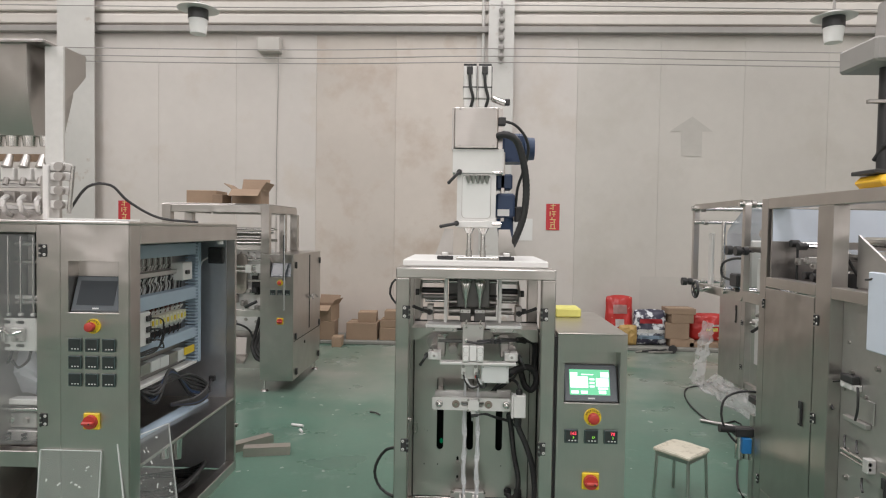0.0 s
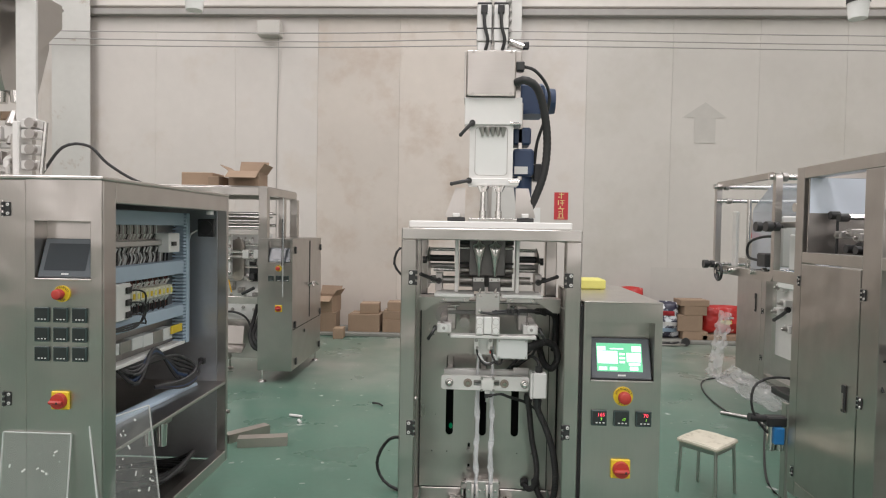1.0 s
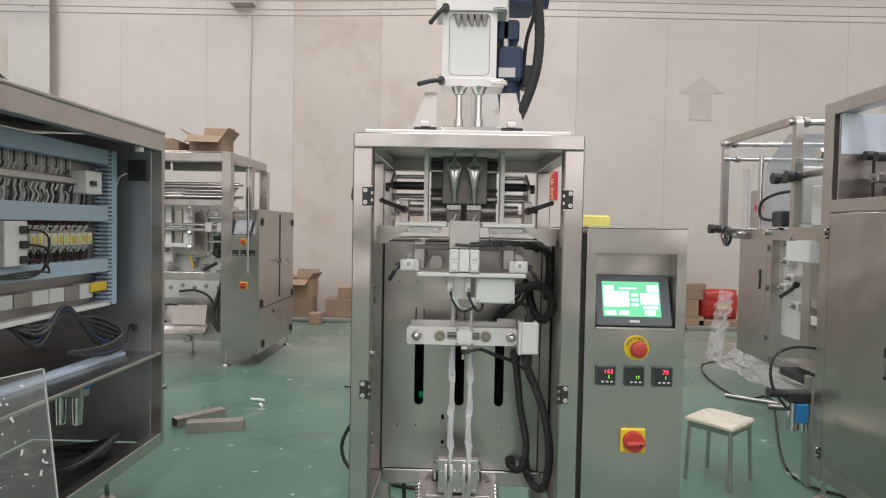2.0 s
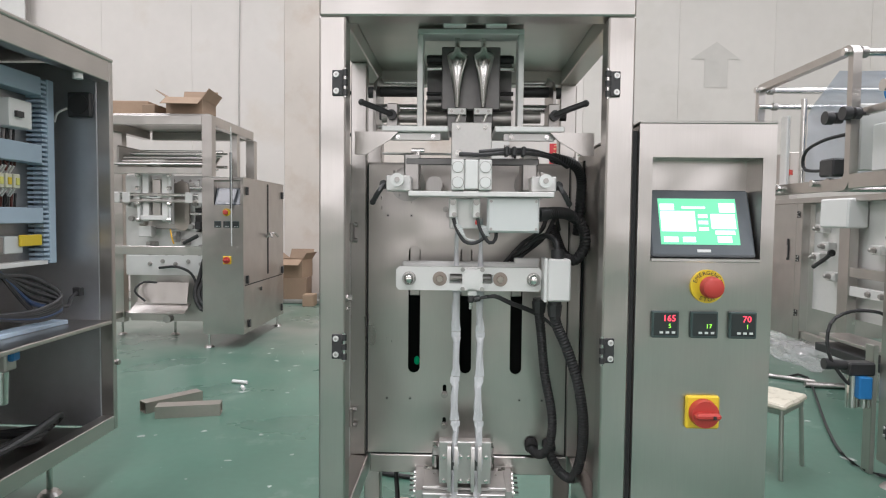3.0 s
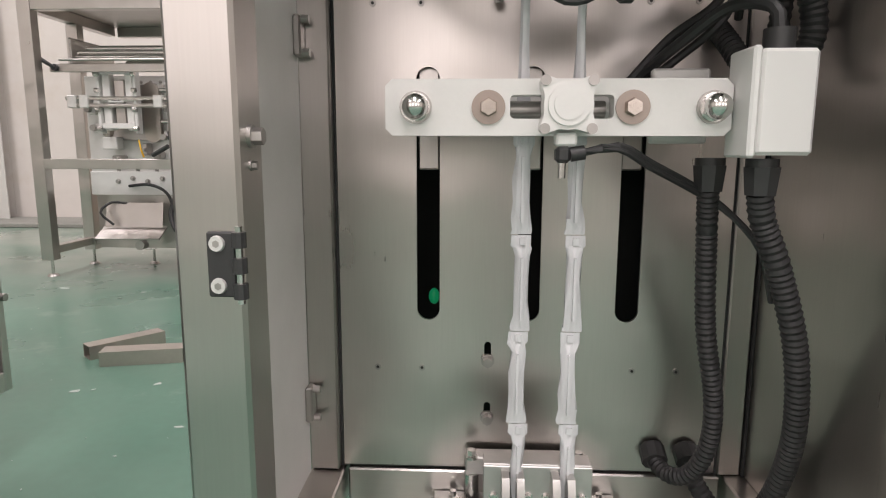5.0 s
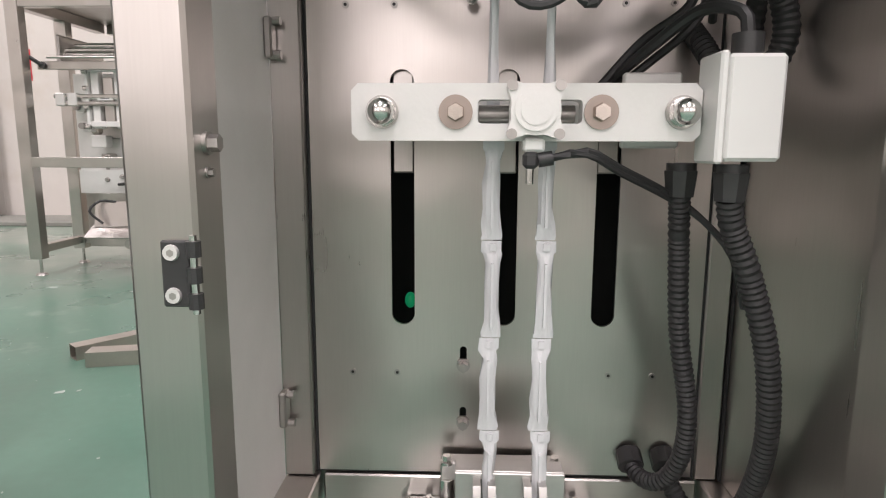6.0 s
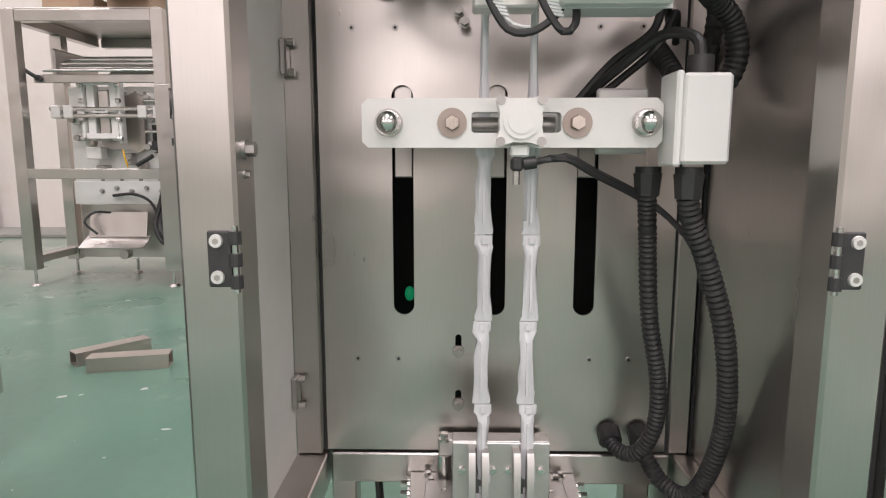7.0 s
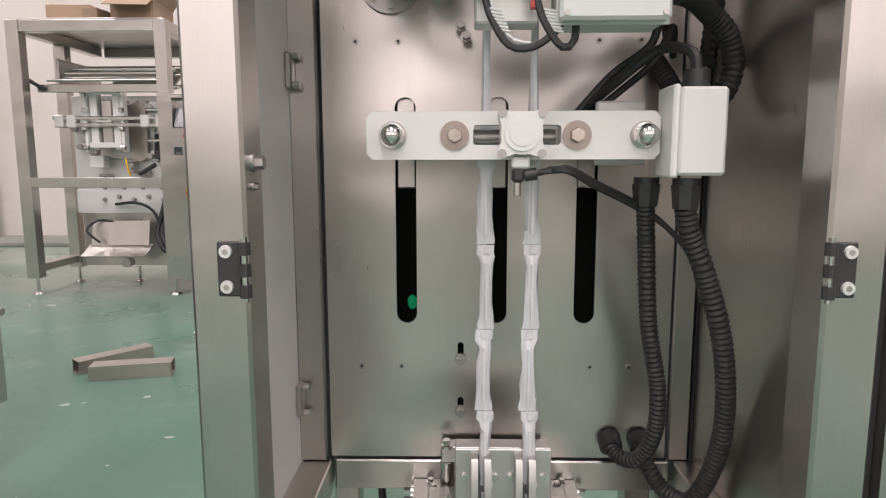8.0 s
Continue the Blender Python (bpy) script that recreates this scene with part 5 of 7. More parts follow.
part("top_cover", box(B(), -2.9, SX + 0.002, LY - 0.004, LB + 0.014, 1.4945, 1.508, bevel=0.004), STEELH, LM)
EP = -1.405
el = part("mounting_plate", box(B(), EP - 0.010, EP, 2.262, 3.12, 0.80, 1.412), SHADESTEEL, LM, "electric mounting plate with pale blue wiring ducts")
for z0, z1 in ((1.352, 1.410), (1.130, 1.190), (0.935, 0.985)):
    part("wiring_duct", box(B(), EP, EP + 0.055, 2.265, 3.055, z0, z1, bevel=0.002), DUCT, el, "pale blue wiring duct")
part("wiring_duct", box(B(), EP, EP + 0.055, 3.085, 3.118, 0.80, 1.410, bevel=0.002), DUCT, el, "pale blue wiring duct")
for k in range(38):
    z = 0.812 + 0.0157 * k
    part("duct_tooth", box(B(), EP, EP + 0.052, 3.058, 3.0845, z, z + 0.008), DUCT, el)
part("bottom_strip", box(B(), EP, EP + 0.050, 2.265, 3.08, 0.798, 0.812, bevel=0.001), WHITEP, el)
for k in range(10):
    y = 2.621 + 0.0343 * k
    rl = part("relay", box(B(), EP, EP + 0.050, y, y + 0.026, 1.066-0.022, 1.066+0.022, bevel=0.002), CREAM, el, "yellowish plug-in relay")
    part("relay_socket", box(B(), EP + 0.0502, EP + 0.054, y + 0.006, y + 0.020, 1.066-0.012, 1.066+0.010, bevel=0.001), PALEYELLOW if k % 2 else YELLOW, rl)
    for z in (1.066-0.036, 1.066+0.036):
        for u in (0.006, 0.019):
            part("ferrule", rod(B(), (EP + 0.020, y + u, z - 0.011), (EP + 0.038, y + u - 0.003, z + 0.011), 0.0032, seg=6), WHITEP, rl)
part("terminal_rail", box(B(), EP, EP + 0.030, 2.30, 2.90, 1.266, 1.286, bevel=0.001), SATIN, el, "rail of small grey terminals")
for k in range(22):
    y = 2.32 + 0.026 * k
    for z in (1.248, 1.304):
        part("ferrule", rod(B(), (EP + 0.012, y + 0.012, z - 0.010), (EP + 0.022, y + 0.010, z + 0.010), 0.0030, seg=6), WHITEP if k % 4 else BLACK, el)
    part("wire", hose(B(), [(EP + 0.014, y + 0.012, 1.236), (EP + 0.020, y + 0.016, 1.215), (EP + 0.016, y + 0.008, 1.192)], 0.0026, step=0.012, seg=5), GREYP if k % 3 else BLACK, el)
    part("wire", hose(B(), [(EP + 0.014, y + 0.012, 1.315), (EP + 0.018, y + 0.009, 1.335), (EP + 0.014, y + 0.012, 1.352)], 0.0026, step=0.012, seg=5), GREYP if k % 2 else BLACK, el)
for y, w in ((2.90, 0.10),):
    part("breaker", box(B(), EP, EP + 0.062, y, y + w, 1.232, 1.318, bevel=0.003), WHITEP, el, "white circuit breaker")
    part("breaker_lever", box(B(), EP + 0.0622, EP + 0.072, y + 0.02, y + 0.05, 1.262, 1.280), BLACK, el)
for k in range(8):
    y = 2.30 + 0.085 * k
    part("terminal_block", box(B(), EP, EP + 0.042, y, y + 0.078, 0.855 - 0.002 * k % 2, 0.895, bevel=0.002), GREYP if k % 3 else DARKSTEEL, el)
part("earth_terminal", box(B(), EP + 0.043, EP + 0.052, 2.95, 3.05, 0.862, 0.898, bevel=0.002), YELLOW, el, "yellow earth terminal")
part("controller", box(B(), EP, EP + 0.070, 2.476, 2.577, 0.986, 1.127, bevel=0.003), WHITEP, el, "white plug-in controller with black ports")
for k in range(3):
    z = 0.986 + 0.047 * k + 0.008
    part("port", box(B(), EP + 0.0702, EP + 0.080, 2.577-0.040, 2.577-0.006, z, z + 0.024, bevel=0.002), BLACK, el)
    part("port_cable", hose(B(), [(EP + 0.080, 2.577-0.02, z + 0.012), (EP + 0.100, 2.577+0.03, z + 0.004), (EP + 0.098, 2.577+0.06, z - 0.035), (EP + 0.085, 2.577+0.02, 0.986-0.018 - 0.006 * k), (EP + 0.06, 2.476-0.10, 0.986-0.03)], 0.0038, step=0.015, seg=6), RUBBER, el)
for k in range(14):
    y = 2.33 + 0.045 * k
    part("wire", hose(B(), [(EP + 0.03, y, 1.128), (EP + 0.034, y + 0.004, 1.115), (EP + 0.030, y + 0.006, 1.098)], 0.0035, step=0.01, seg=5), WIREM if k % 3 else BLACK, el)
    part("wire", hose(B(), [(EP + 0.03, y, 1.030), (EP + 0.034, y + 0.004, 1.005), (EP + 0.030, y - 0.006, 0.986)], 0.0035, step=0.01, seg=5), BLACK, el)
for k in range(44):
    y = 2.32 + 0.0155 * k
    part("wire", rod(B(), (EP + 0.008, y, 1.10 + 0.012 * (k % 3)), (EP + 0.010, y + 0.003, 1.129), 0.004, seg=5), WIREM if k % 4 else BLACK, el)
    part("wire", rod(B(), (EP + 0.008, y, 0.987), (EP + 0.010, y + 0.002, 1.030), 0.004, seg=5), BLACK if k % 3 else WIREM, el)
    if k % 2:
        part("wire", rod(B(), (EP + 0.008, y, 1.192), (EP + 0.012, y + 0.003, 1.262), 0.004, seg=5), BLACK if k % 3 else GREYP, el)
for k in range(6):
    part("cable_loom", hose(B(), [(EP + 0.02, 2.55, 0.80), (EP + 0.05 + 0.012 * (k % 3), 2.62, 0.782 - 0.012 * k), (EP + 0.06, 2.78, 0.78 + 0.01 * k), (EP + 0.08, 2.95, 0.765 - 0.02 * k), (EP + 0.13, 3.02, 0.70 - 0.01 * k), (EP + 0.12, 2.92, 0.665 - 0.006 * k), (EP + 0.05, 2.80, 0.66)], 0.0075, step=0.02), BLUE if k == 4 else RUBBER, LM)
part("plug_cable", hose(B(), [(EP + 0.12, 2.97, 0.68), (EP + 0.13, 3.05, 0.66), (EP + 0.10, 3.12, 0.68), (EP + 0.09, 3.18, 0.695)], 0.006, step=0.02), RUBBER, LM)
part("cable_plug", box(B(), EP + 0.075, EP + 0.105, 3.165, 3.187, 0.68, 0.71, bevel=0.003), BLACK, LM)
part("loose_duct", box(B(), -0.030, 0.030, -0.42, 0.42, 0, 0.014, bevel=0.002, m=pose(-1.36, 2.68, 0.5945, 0, 0, -4)), DUCT, LM, "loose pale blue duct cover")
fan = part("fan", box(B(), -1.335, -1.255, 3.165, 3.187, 1.30, 1.385, bevel=0.004), BLACK, LM, "black cooling fan")
part("fan_grille", rod(B(), (-1.295, 3.165, 1.343), (-1.295, 3.160, 1.343), 0.034, seg=20), BLACKIN, fan)
part("fan_cable", hose(B(), [(-1.335, 3.165, 1.33), (-1.36, 3.15, 1.31), (-1.37, 3.15, 1.28)], 0.004, step=0.01), WHITEP, LM)
part("door_switch", rod(B(), (-1.225, 3.05, 1.405), (-1.225, 3.05, 1.423), 0.016, seg=16), WHITEP, LM)
rg = part("air_regulator", box(B(), -1.42, -1.30, 2.80, 2.85, 0.50, 0.56, bevel=0.005), DARKSTEEL, LM, "air regulator with two bowls")
for x in (-1.395, -1.335):
    part("bowl", rod(B(), (x, 2.825, 0.40), (x, 2.825, 0.50), 0.020, 0.024, seg=14), CHROME, rg)
part("gauge", rod(B(), (-1.365, 2.80, 0.53), (-1.365, 2.785, 0.53), 0.020, seg=16), PAPER, rg)
part("regulator_knob", box(B(), -1.315, -1.285, 2.81, 2.845, 0.53, 0.57, bevel=0.005), BLUEBR, rg)
for k in range(5):
    part("floor_hose", hose(B(), [(-1.70 + 0.05 * k, 2.45, 0.23), (-1.55, 2.55 + 0.03 * k, 0.24 + 0.012 * k), (-1.38 + 0.02 * k, 2.72, 0.28), (-1.28, 2.88 + 0.03 * k, 0.27 + 0.01 * k), (-1.40, 3.02 + 0.02 * k, 0.235), (-1.62, 2.98, 0.23), (-1.66, 2.75 + 0.04 * k, 0.225)], 0.011, step=0.03), RUBBER, LM)
# front with clear doors
for x0, x1 in ((-1.547, -1.4575), (-2.80, -2.72)):
    frame_bar(x0, x1, LY, LY + 0.06, 0.10, 1.494, LM, "front_post")
frame_bar(-2.719, -1.548, LY + 0.002, LY + 0.05, 1.462, 1.4935, LM, "front_rail", STEELH)
frame_bar(-2.719, -1.548, LY + 0.002, LY + 0.05, 0.60, 0.66, LM, "front_rail", STEELH)
for z in (1.398, 0.780):
    hinge((-1.515, LY, z), LM, -1)
part("clear_door", box(B(), -2.16, -1.545, LY - 0.012, LY - 0.006, 0.69, 1.455, bevel=0.001), ACRYLIC, LM, "clear acrylic door")
for k in range(10):
    x = -1.60 - 0.050 * k
    part("film_rod", rod(B(), (x, 2.30, 1.150), (x, 2.30, 1.445), 0.0042, seg=10), CHROME, LM)
    part("rod_end", box(B(), x - 0.008, x + 0.008, 2.292, 2.308, 1.138, 1.149, bevel=0.002), ALU, LM)
    if k % 2:
        part("filling_tube", rod(B(), (x + 0.02, 2.42, 1.20), (x + 0.02, 2.42, 1.46), 0.012, seg=10), DARKSTEEL, LM)
# Dark back sheet: the shade inside the machine front is its colour.
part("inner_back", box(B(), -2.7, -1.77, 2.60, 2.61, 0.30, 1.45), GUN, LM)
for z, m_ in ((1.415, SATIN), (1.345, STEELH), (1.205, ALU), (1.185, SATIN)):
    part("cross_rod", rod(B(), (-2.68, 2.345, z), (-1.552, 2.345, z), 0.009, seg=10), m_, LM)
for k in range(12):
    x = -1.60 - 0.044 * k
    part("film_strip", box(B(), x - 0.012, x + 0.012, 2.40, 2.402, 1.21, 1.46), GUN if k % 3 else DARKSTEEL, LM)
# jaw beam with oblong holes and a square window
holes = [rrect(-1.618, -1.575, 1.030, 1.095, 0.006)] + [rrect(-1.705 - 0.055 * k, -1.672 - 0.055 * k, z, z + 0.013, 0.0062) for k in range(4) for z in (1.020, 1.110)]
part("jaw_beam", plate(B(), [(-2.66, 1.008), (-1.555, 1.008), (-1.555, 1.132), (-2.66, 1.132)], 0.010, front(2.290), holes=holes), ALU, LM, "pale drilled jaw beam")
for k in range(4):
    x = -1.690 - 0.075 * k
    part("clamp_block", box(B(), x - 0.026, x + 0.026, 2.262, 2.2795, 1.044, 1.098, bevel=0.004), SATIN, LM)
    part("clamp_arm", hose(B(), [(x + 0.02, 2.260, 1.085), (x - 0.015, 2.250, 1.075), (x - 0.05, 2.262, 1.088)], 0.006, step=0.01), CHROME, LM)
    bolt("clamp_nut", (x, 2.262, 1.056), 0.008, LM, depth=0.010)
    part("loop_cable", hose(B(), [(x + 0.03, 2.30, 1.006), (x + 0.02, 2.295, 0.965), (x - 0.015, 2.29, 0.940), (x - 0.045, 2.30, 0.965)], 0.005, step=0.012), RUBBER, LM)
# a slack pocket of film below the beam
bm = B()
grid = [[bm.verts.new((-1.575 - 0.030 * a, 2.36 - 0.03 * math.sin(math.pi * b / 12) + 0.016 * noise.noise((a * 0.5, b * 0.5, 8.0)), 0.985 - 0.013 * b - 0.02 * math.sin(a * 0.9))) for b in range(15)] for a in range(18)]
for a in range(17):
    for b in range(14):
        bm.faces.new((grid[a][b], grid[a + 1][b], grid[a + 1][b + 1], grid[a][b + 1]))
part("film_pocket", bm, CLEARFILM, LM, "slack milky film below the jaw beam")
part("film_wall", box(B(), -2.66, -1.56, 2.44, 2.446, 0.80, 1.006), ALUW, LM)
for z, h, y, m_ in ((0.792, 0.022, 2.30, ALUW), (0.770, 0.012, 2.29, CHROME), (0.700, 0.060, 2.31, SATIN), (0.655, 0.040, 2.29, SATIN), (0.612, 0.016, 2.27, CHROME)):
    part("cross_beam", box(B(), -2.68, -1.56, y, y + 0.05, z, z + h, bevel=0.003), m_, LM)
for k in range(5):
    x = -1.625 - 0.062 * k
    bolt("beam_nut", (x, 2.31, 0.730), 0.011, LM, DARKSTEEL if k % 2 else CHROME, depth=0.010)
    for z in (0.668, 0.683):
        part("beam_stud", rod(B(), (x + 0.01, 2.29, z), (x + 0.01, 2.272, z), 0.006, seg=8), BLACK, LM)
part("exit_slope", box(B(), -2.66, -1.56, -0.17, 0.17, 0, 0.004, m=pose(0, 2.42, 0.46, 32)), STEELH, LM, "sloping steel discharge plate")
for c in ((-1.23, 2.24, 0), (-1.38, 3.10, 0), (-2.74, 2.24, 0)):
    levelling_foot(c, LM, 0.20 if c[1] > 3 else 0.14)
part("side_bolt", rod(B(), (SX, 3.205, 0.44), (SX + 0.012, 3.205, 0.44), 0.010, seg=10), DARKSTEEL, LM)
# loose clear panels that lean on the machine
def acrylic_panel(w, h, at, tilt, turn, label, seed):
    ob = thing("acrylic_panel", at, label, "panel", "loose acrylic panels")
    m = pose(*at, tilt, 0, turn)
    part("sheet", box(B(), -w, w, 0, 0.006, 0, h, bevel=0.001, m=m), DIRTYACR, ob)
    for x0, x1, z0, z1 in ((-w - 0.003, -w - 0.0005, 0, h), (w + 0.0005, w + 0.003, 0, h), (-w, w, h + 0.0005, h + 0.003)):
        part("cut_edge", box(B(), x0, x1, 0, 0.006, z0, z1, m=m), EDGEACR, ob, "bright sawn edge")
    g = random.Random(seed)
    bm = B()
    for k in range(70):
        x, z, s = g.uniform(-w + 0.02, w - 0.02), h * g.random() ** 1.4 * 0.9 + 0.04, 0.0015 + 0.0042 * g.random() ** 2
        x += 0.3 * (w if g.random() < 0.5 else 0) * (1 if x < 0 else -1)
        box(bm, -s * g.uniform(0.6, 2.2), s, -0.0012, -0.0003, -s * 0.5, s * g.uniform(0.4, 1.1), m=m @ pose(x, 0, z, 0, g.uniform(0, 180), 0))
    tagged(part("paint_speck", bm, PAPER, ob), "flecks of white paint", kind="stuff")


EDGEACR = mat("sawn_acrylic_edge", (0.72, 0.75, 0.73), 0.5, 0.0, grain=0.1, scale=60)
acrylic_panel(0.112, 0.67, (-1.415, 2.09, 0.004), -6, 0, "loose clear acrylic panel leaning on the machine", 3)
acrylic_panel(0.125, 0.70, (-1.115, 2.265, 0.004), -8, 74, "loose scuffed acrylic panel with paint specks leaning on the cabinet", 8)
# dosing hopper above
HP = thing("dosing_hopper", (-2.0, 2.65, 1.508), "stainless multi-lane dosing hopper standing on the machine", "hopper")
bm = B()
rings = []
for z, y0, y1 in ((2.255, 2.56, 2.80), (2.085, 2.56, 2.80), (1.90, 2.60, 2.74), (1.875, 2.61, 2.73)):
    rings.append([bm.verts.new(v) for v in ((-2.7, y0, z), (-1.862, y0, z), (-1.815, y1, z), (-2.7, y1, z))])
for p, q in zip(rings, rings[1:]):
    for k in range(4):
        bm.faces.new((p[k], p[(k + 1) % 4], q[(k + 1) % 4], q[k]))
bm.faces.new(rings[0])
bm.faces.new(rings[-1][::-1])
part("hopper_body", bm, STEELH, HP)
part("hopper_rim", box(B(), -2.72, -1.775, 2.54, 2.84, 2.2555, 2.268, bevel=0.003), DARKSTEEL, HP)
bm = plate(B(), [(-1.808, 1.76), (-1.785, 1.70), (-1.748, 1.70), (-1.728, 1.76), (-1.728, 2.254), (-1.808, 2.254)], 0.012, front(2.61))
part("front_plate", bm, ALU, HP)
part("side_gusset", plate(B(), [(2.613, 2.02), (2.70, 2.10), (2.76, 2.16), (2.76, 2.254), (2.613, 2.254)], 0.012, sideways(-1.742)), STEEL, HP)
for k in range(7):
    x = -1.83 - 0.075 * k
    part("cup", rod(B(), (x, 2.64, 1.83), (x, 2.64, 1.874), 0.026, 0.030, seg=14), CHROME, HP)
    d = part("dosing_unit", box(B(), x - 0.030, x + 0.030, 2.60, 2.68, 1.68, 1.735, bevel=0.004), ALU, HP)
    part("dosing_pipe", rod(B(), (x, 2.60, 1.735), (x, 2.62, 1.79), 0.022, 0.014, seg=12), STEEL, d)
    part("dosing_screw", rod(B(), (x, 2.59, 1.66), (x, 2.60, 1.69), 0.012, seg=10), DARKSTEEL, d)
    part("lower_unit", box(B(), x - 0.026, x + 0.026, 2.61, 2.67, 1.585, 1.635, bevel=0.004), DARKSTEEL, HP)
    bm = hose(B(), [(x, 2.60, 1.61), (x + 0.01, 2.56, 1.59), (x + 0.012, 2.57, 1.55), (x, 2.62, 1.53)], 0.012, step=0.015)
    part("tube_bend", bm, ALU, HP)
for z in (1.65, 1.555):
    part("crossbar", box(B(), -2.7, -1.79, 2.63, 2.66, z, z + 0.02, bevel=0.003), ALUW, HP)
part("carton_strip", box(B(), -2.6, -1.86, 2.66, 2.70, 1.77, 1.80), CARD, HP)
part("bracket", box(B(), -1.79, -1.765, 2.55, 2.63, 1.51, 1.745, bevel=0.004), ALUW, HP)
for z in (1.56, 1.62, 1.68, 1.72):
    part("gear_block", box(B(), -1.763, -1.70, 2.56, 2.62, z, z + 0.035, bevel=0.004), ALU, HP)
    part("gear", rod(B(), (-1.71, 2.555, z + 0.015), (-1.71, 2.535, z + 0.015), 0.020, seg=12), DARKSTEEL, HP)
part("link", rod(B(), (-1.68, 2.56, 1.54), (-1.66, 2.56, 1.74), 0.009, seg=8), CHROME, HP)
part("base_stand", box(B(), -2.6, -1.80, 2.62, 2.67, 1.5085, 1.555, bevel=0.003), DARKSTEEL, HP)
part("stand_leg", box(B(), -1.82, -1.80, 2.58, 2.70, 1.5085, 1.70, bevel=0.003), STEEL, HP)
part("hopper_cable", hose(B(), [(-1.72, 2.62, 1.55), (-1.66, 2.66, 1.66), (-1.58, 2.70, 1.67), (-1.52, 2.74, 1.60), (-1.42, 2.82, 1.53), (-1.28, 2.92, 1.512)], 0.006, step=0.02), RUBBER, HP)
solid("papers", box(B(), -0.16, 0.10, -0.10, 0.12, 0, 0.008, bevel=0.001, m=pose(-1.45, 2.42, 1.509, 0, 0, 8)), PAPER, (-1.45, 2.42, 1.509), "stack of white papers on the machine top", "papers")

# ---- the machine at the back ----
BY = 5.49
BL = thing("bag_machine", (-2.1, 6.0, 0.0), "stainless vertical bag-forming machine with open frame and cabinet", "machine")
bm = plate(B(), [(-1.84, 0.105), (-1.54, 0.105), (-1.54, 1.240), (-1.84, 1.240)], 0.003, front(BY + 0.003), holes=[[(-1.752, 1.04), (-1.560, 1.04), (-1.560, 1.225), (-1.752, 1.225)]])
part("control_panel", bm, STEEL, BL)
touch_screen(-1.752, -1.560, 1.04, 1.225, BY, BL, False)
stop_button((-1.660, BY, 0.993), BL, 0.028)
for k in range(3):
    meter((-1.725 + 0.066 * k, BY, 0.905), BL)
main_switch((-1.657, BY, 0.646), BL, 0.030)
part("cabinet_door_side", box(B(), -1.545, -1.540, BY + 0.004, 6.51, 0.105, 1.240), STEEL, BL)
part("cabinet_back", box(B(), -1.84, -1.546, 6.505, 6.51, 0.105, 1.240), STEEL, BL)
part("cabinet_inner_side", box(B(), -1.84, -1.835, BY + 0.004, 6.504, 0.105, 1.240), STEEL, BL)
part("cabinet_top", box(B(), -1.838, -1.536, BY - 0.002, 6.515, 1.2405, 1.248, bevel=0.002), STEELH, BL)
part("door_gap", box(B(), -1.5398, -1.5385, 6.045, 6.085, 0.50, 1.225), BLACKIN, BL)
part("door_gap", box(B(), -1.5398, -1.5385, 5.52, 6.49, 0.455, 0.463), BLACKIN, BL)
for y, z in ((5.56, 1.15), (5.56, 0.50), (6.46, 1.15), (6.46, 0.50), (5.60, 0.17), (6.44, 0.17)):
    part("cabinet_hinge", box(B(), -1.5395, -1.525, y - 0.015, y + 0.015, z - 0.03, z + 0.03, bevel=0.003), BLACK, BL)
door_handle((-1.525, 5.86, 0.40), BL, 0.03)
bm = hose(B(), [(-1.538, 6.03, 0.80), (-1.50, 6.00, 0.835), (-1.475, 5.96, 0.80)], 0.009, step=0.02)
hose(bm, [(-1.538, 6.07, 0.80), (-1.50, 6.10, 0.835), (-1.475, 6.14, 0.80)], 0.009, step=0.02)
part("door_catch", bm, DARKSTEEL, BL)
part("stick", rod(B(), (-1.62, 5.47, 1.02), (-1.62, 5.47, 1.42), 0.010, seg=8), BLACK, BL)
part("stick", rod(B(), (-1.615, 5.462, 0.75), (-1.615, 5.462, 1.60), 0.003, seg=6), GREYP, BL)
for x0, x1 in ((-2.745, -2.665), (-1.84, -1.765)):
    frame_bar(x0, x1, BY + 0.005 if x0 < -2 else BY + 0.005, BY + 0.075, 0.105 if x0 < -2 else 1.249, 1.690, BL, "front_post")
    frame_bar(x0, x1, 5.94 if x0 < -2 else 6.42, 6.01 if x0 < -2 else 6.49, 0.105 if x0 < -2 else 1.249, 1.621, BL, "rear_post")
frame_bar(-2.664, -1.841, BY + 0.01, BY + 0.07, 1.62, 1.688, BL, "top_rail", STEELH)
frame_bar(-2.664, -1.841, 6.425, 6.485, 1.62, 1.688, BL, "top_rail", STEELH)
for x0 in (-2.74, -1.835):
    frame_bar(x0, x0 + 0.065, BY + 0.076, 6.419, 1.622, 1.688, BL, "side_rail", STEELH)
frame_bar(-1.835, -1.775, 6.03, 6.09, 1.249, 1.621, BL, "rear_upright")
part("top_tray", box(B(), -2.73, -1.79, BY + 0.02, 6.47, 1.690, 1.700, bevel=0.002), DARKSTEEL, BL)
frame_bar(-2.664, -1.841, BY, BY + 0.05, 0.680, 0.742, BL, "work_bar", STEELH)
frame_bar(-2.74, -2.68, BY + 0.076, 5.939, 0.68, 0.73, BL, "side_bar", STEELH)
frame_bar(-2.74, -2.68, BY + 0.076, 5.939, 0.14, 0.19, BL, "low_bar", STEELH)
frame_bar(-2.664, -1.841, 5.95, 6.00, 0.14, 0.19, BL, "low_bar", STEELH)
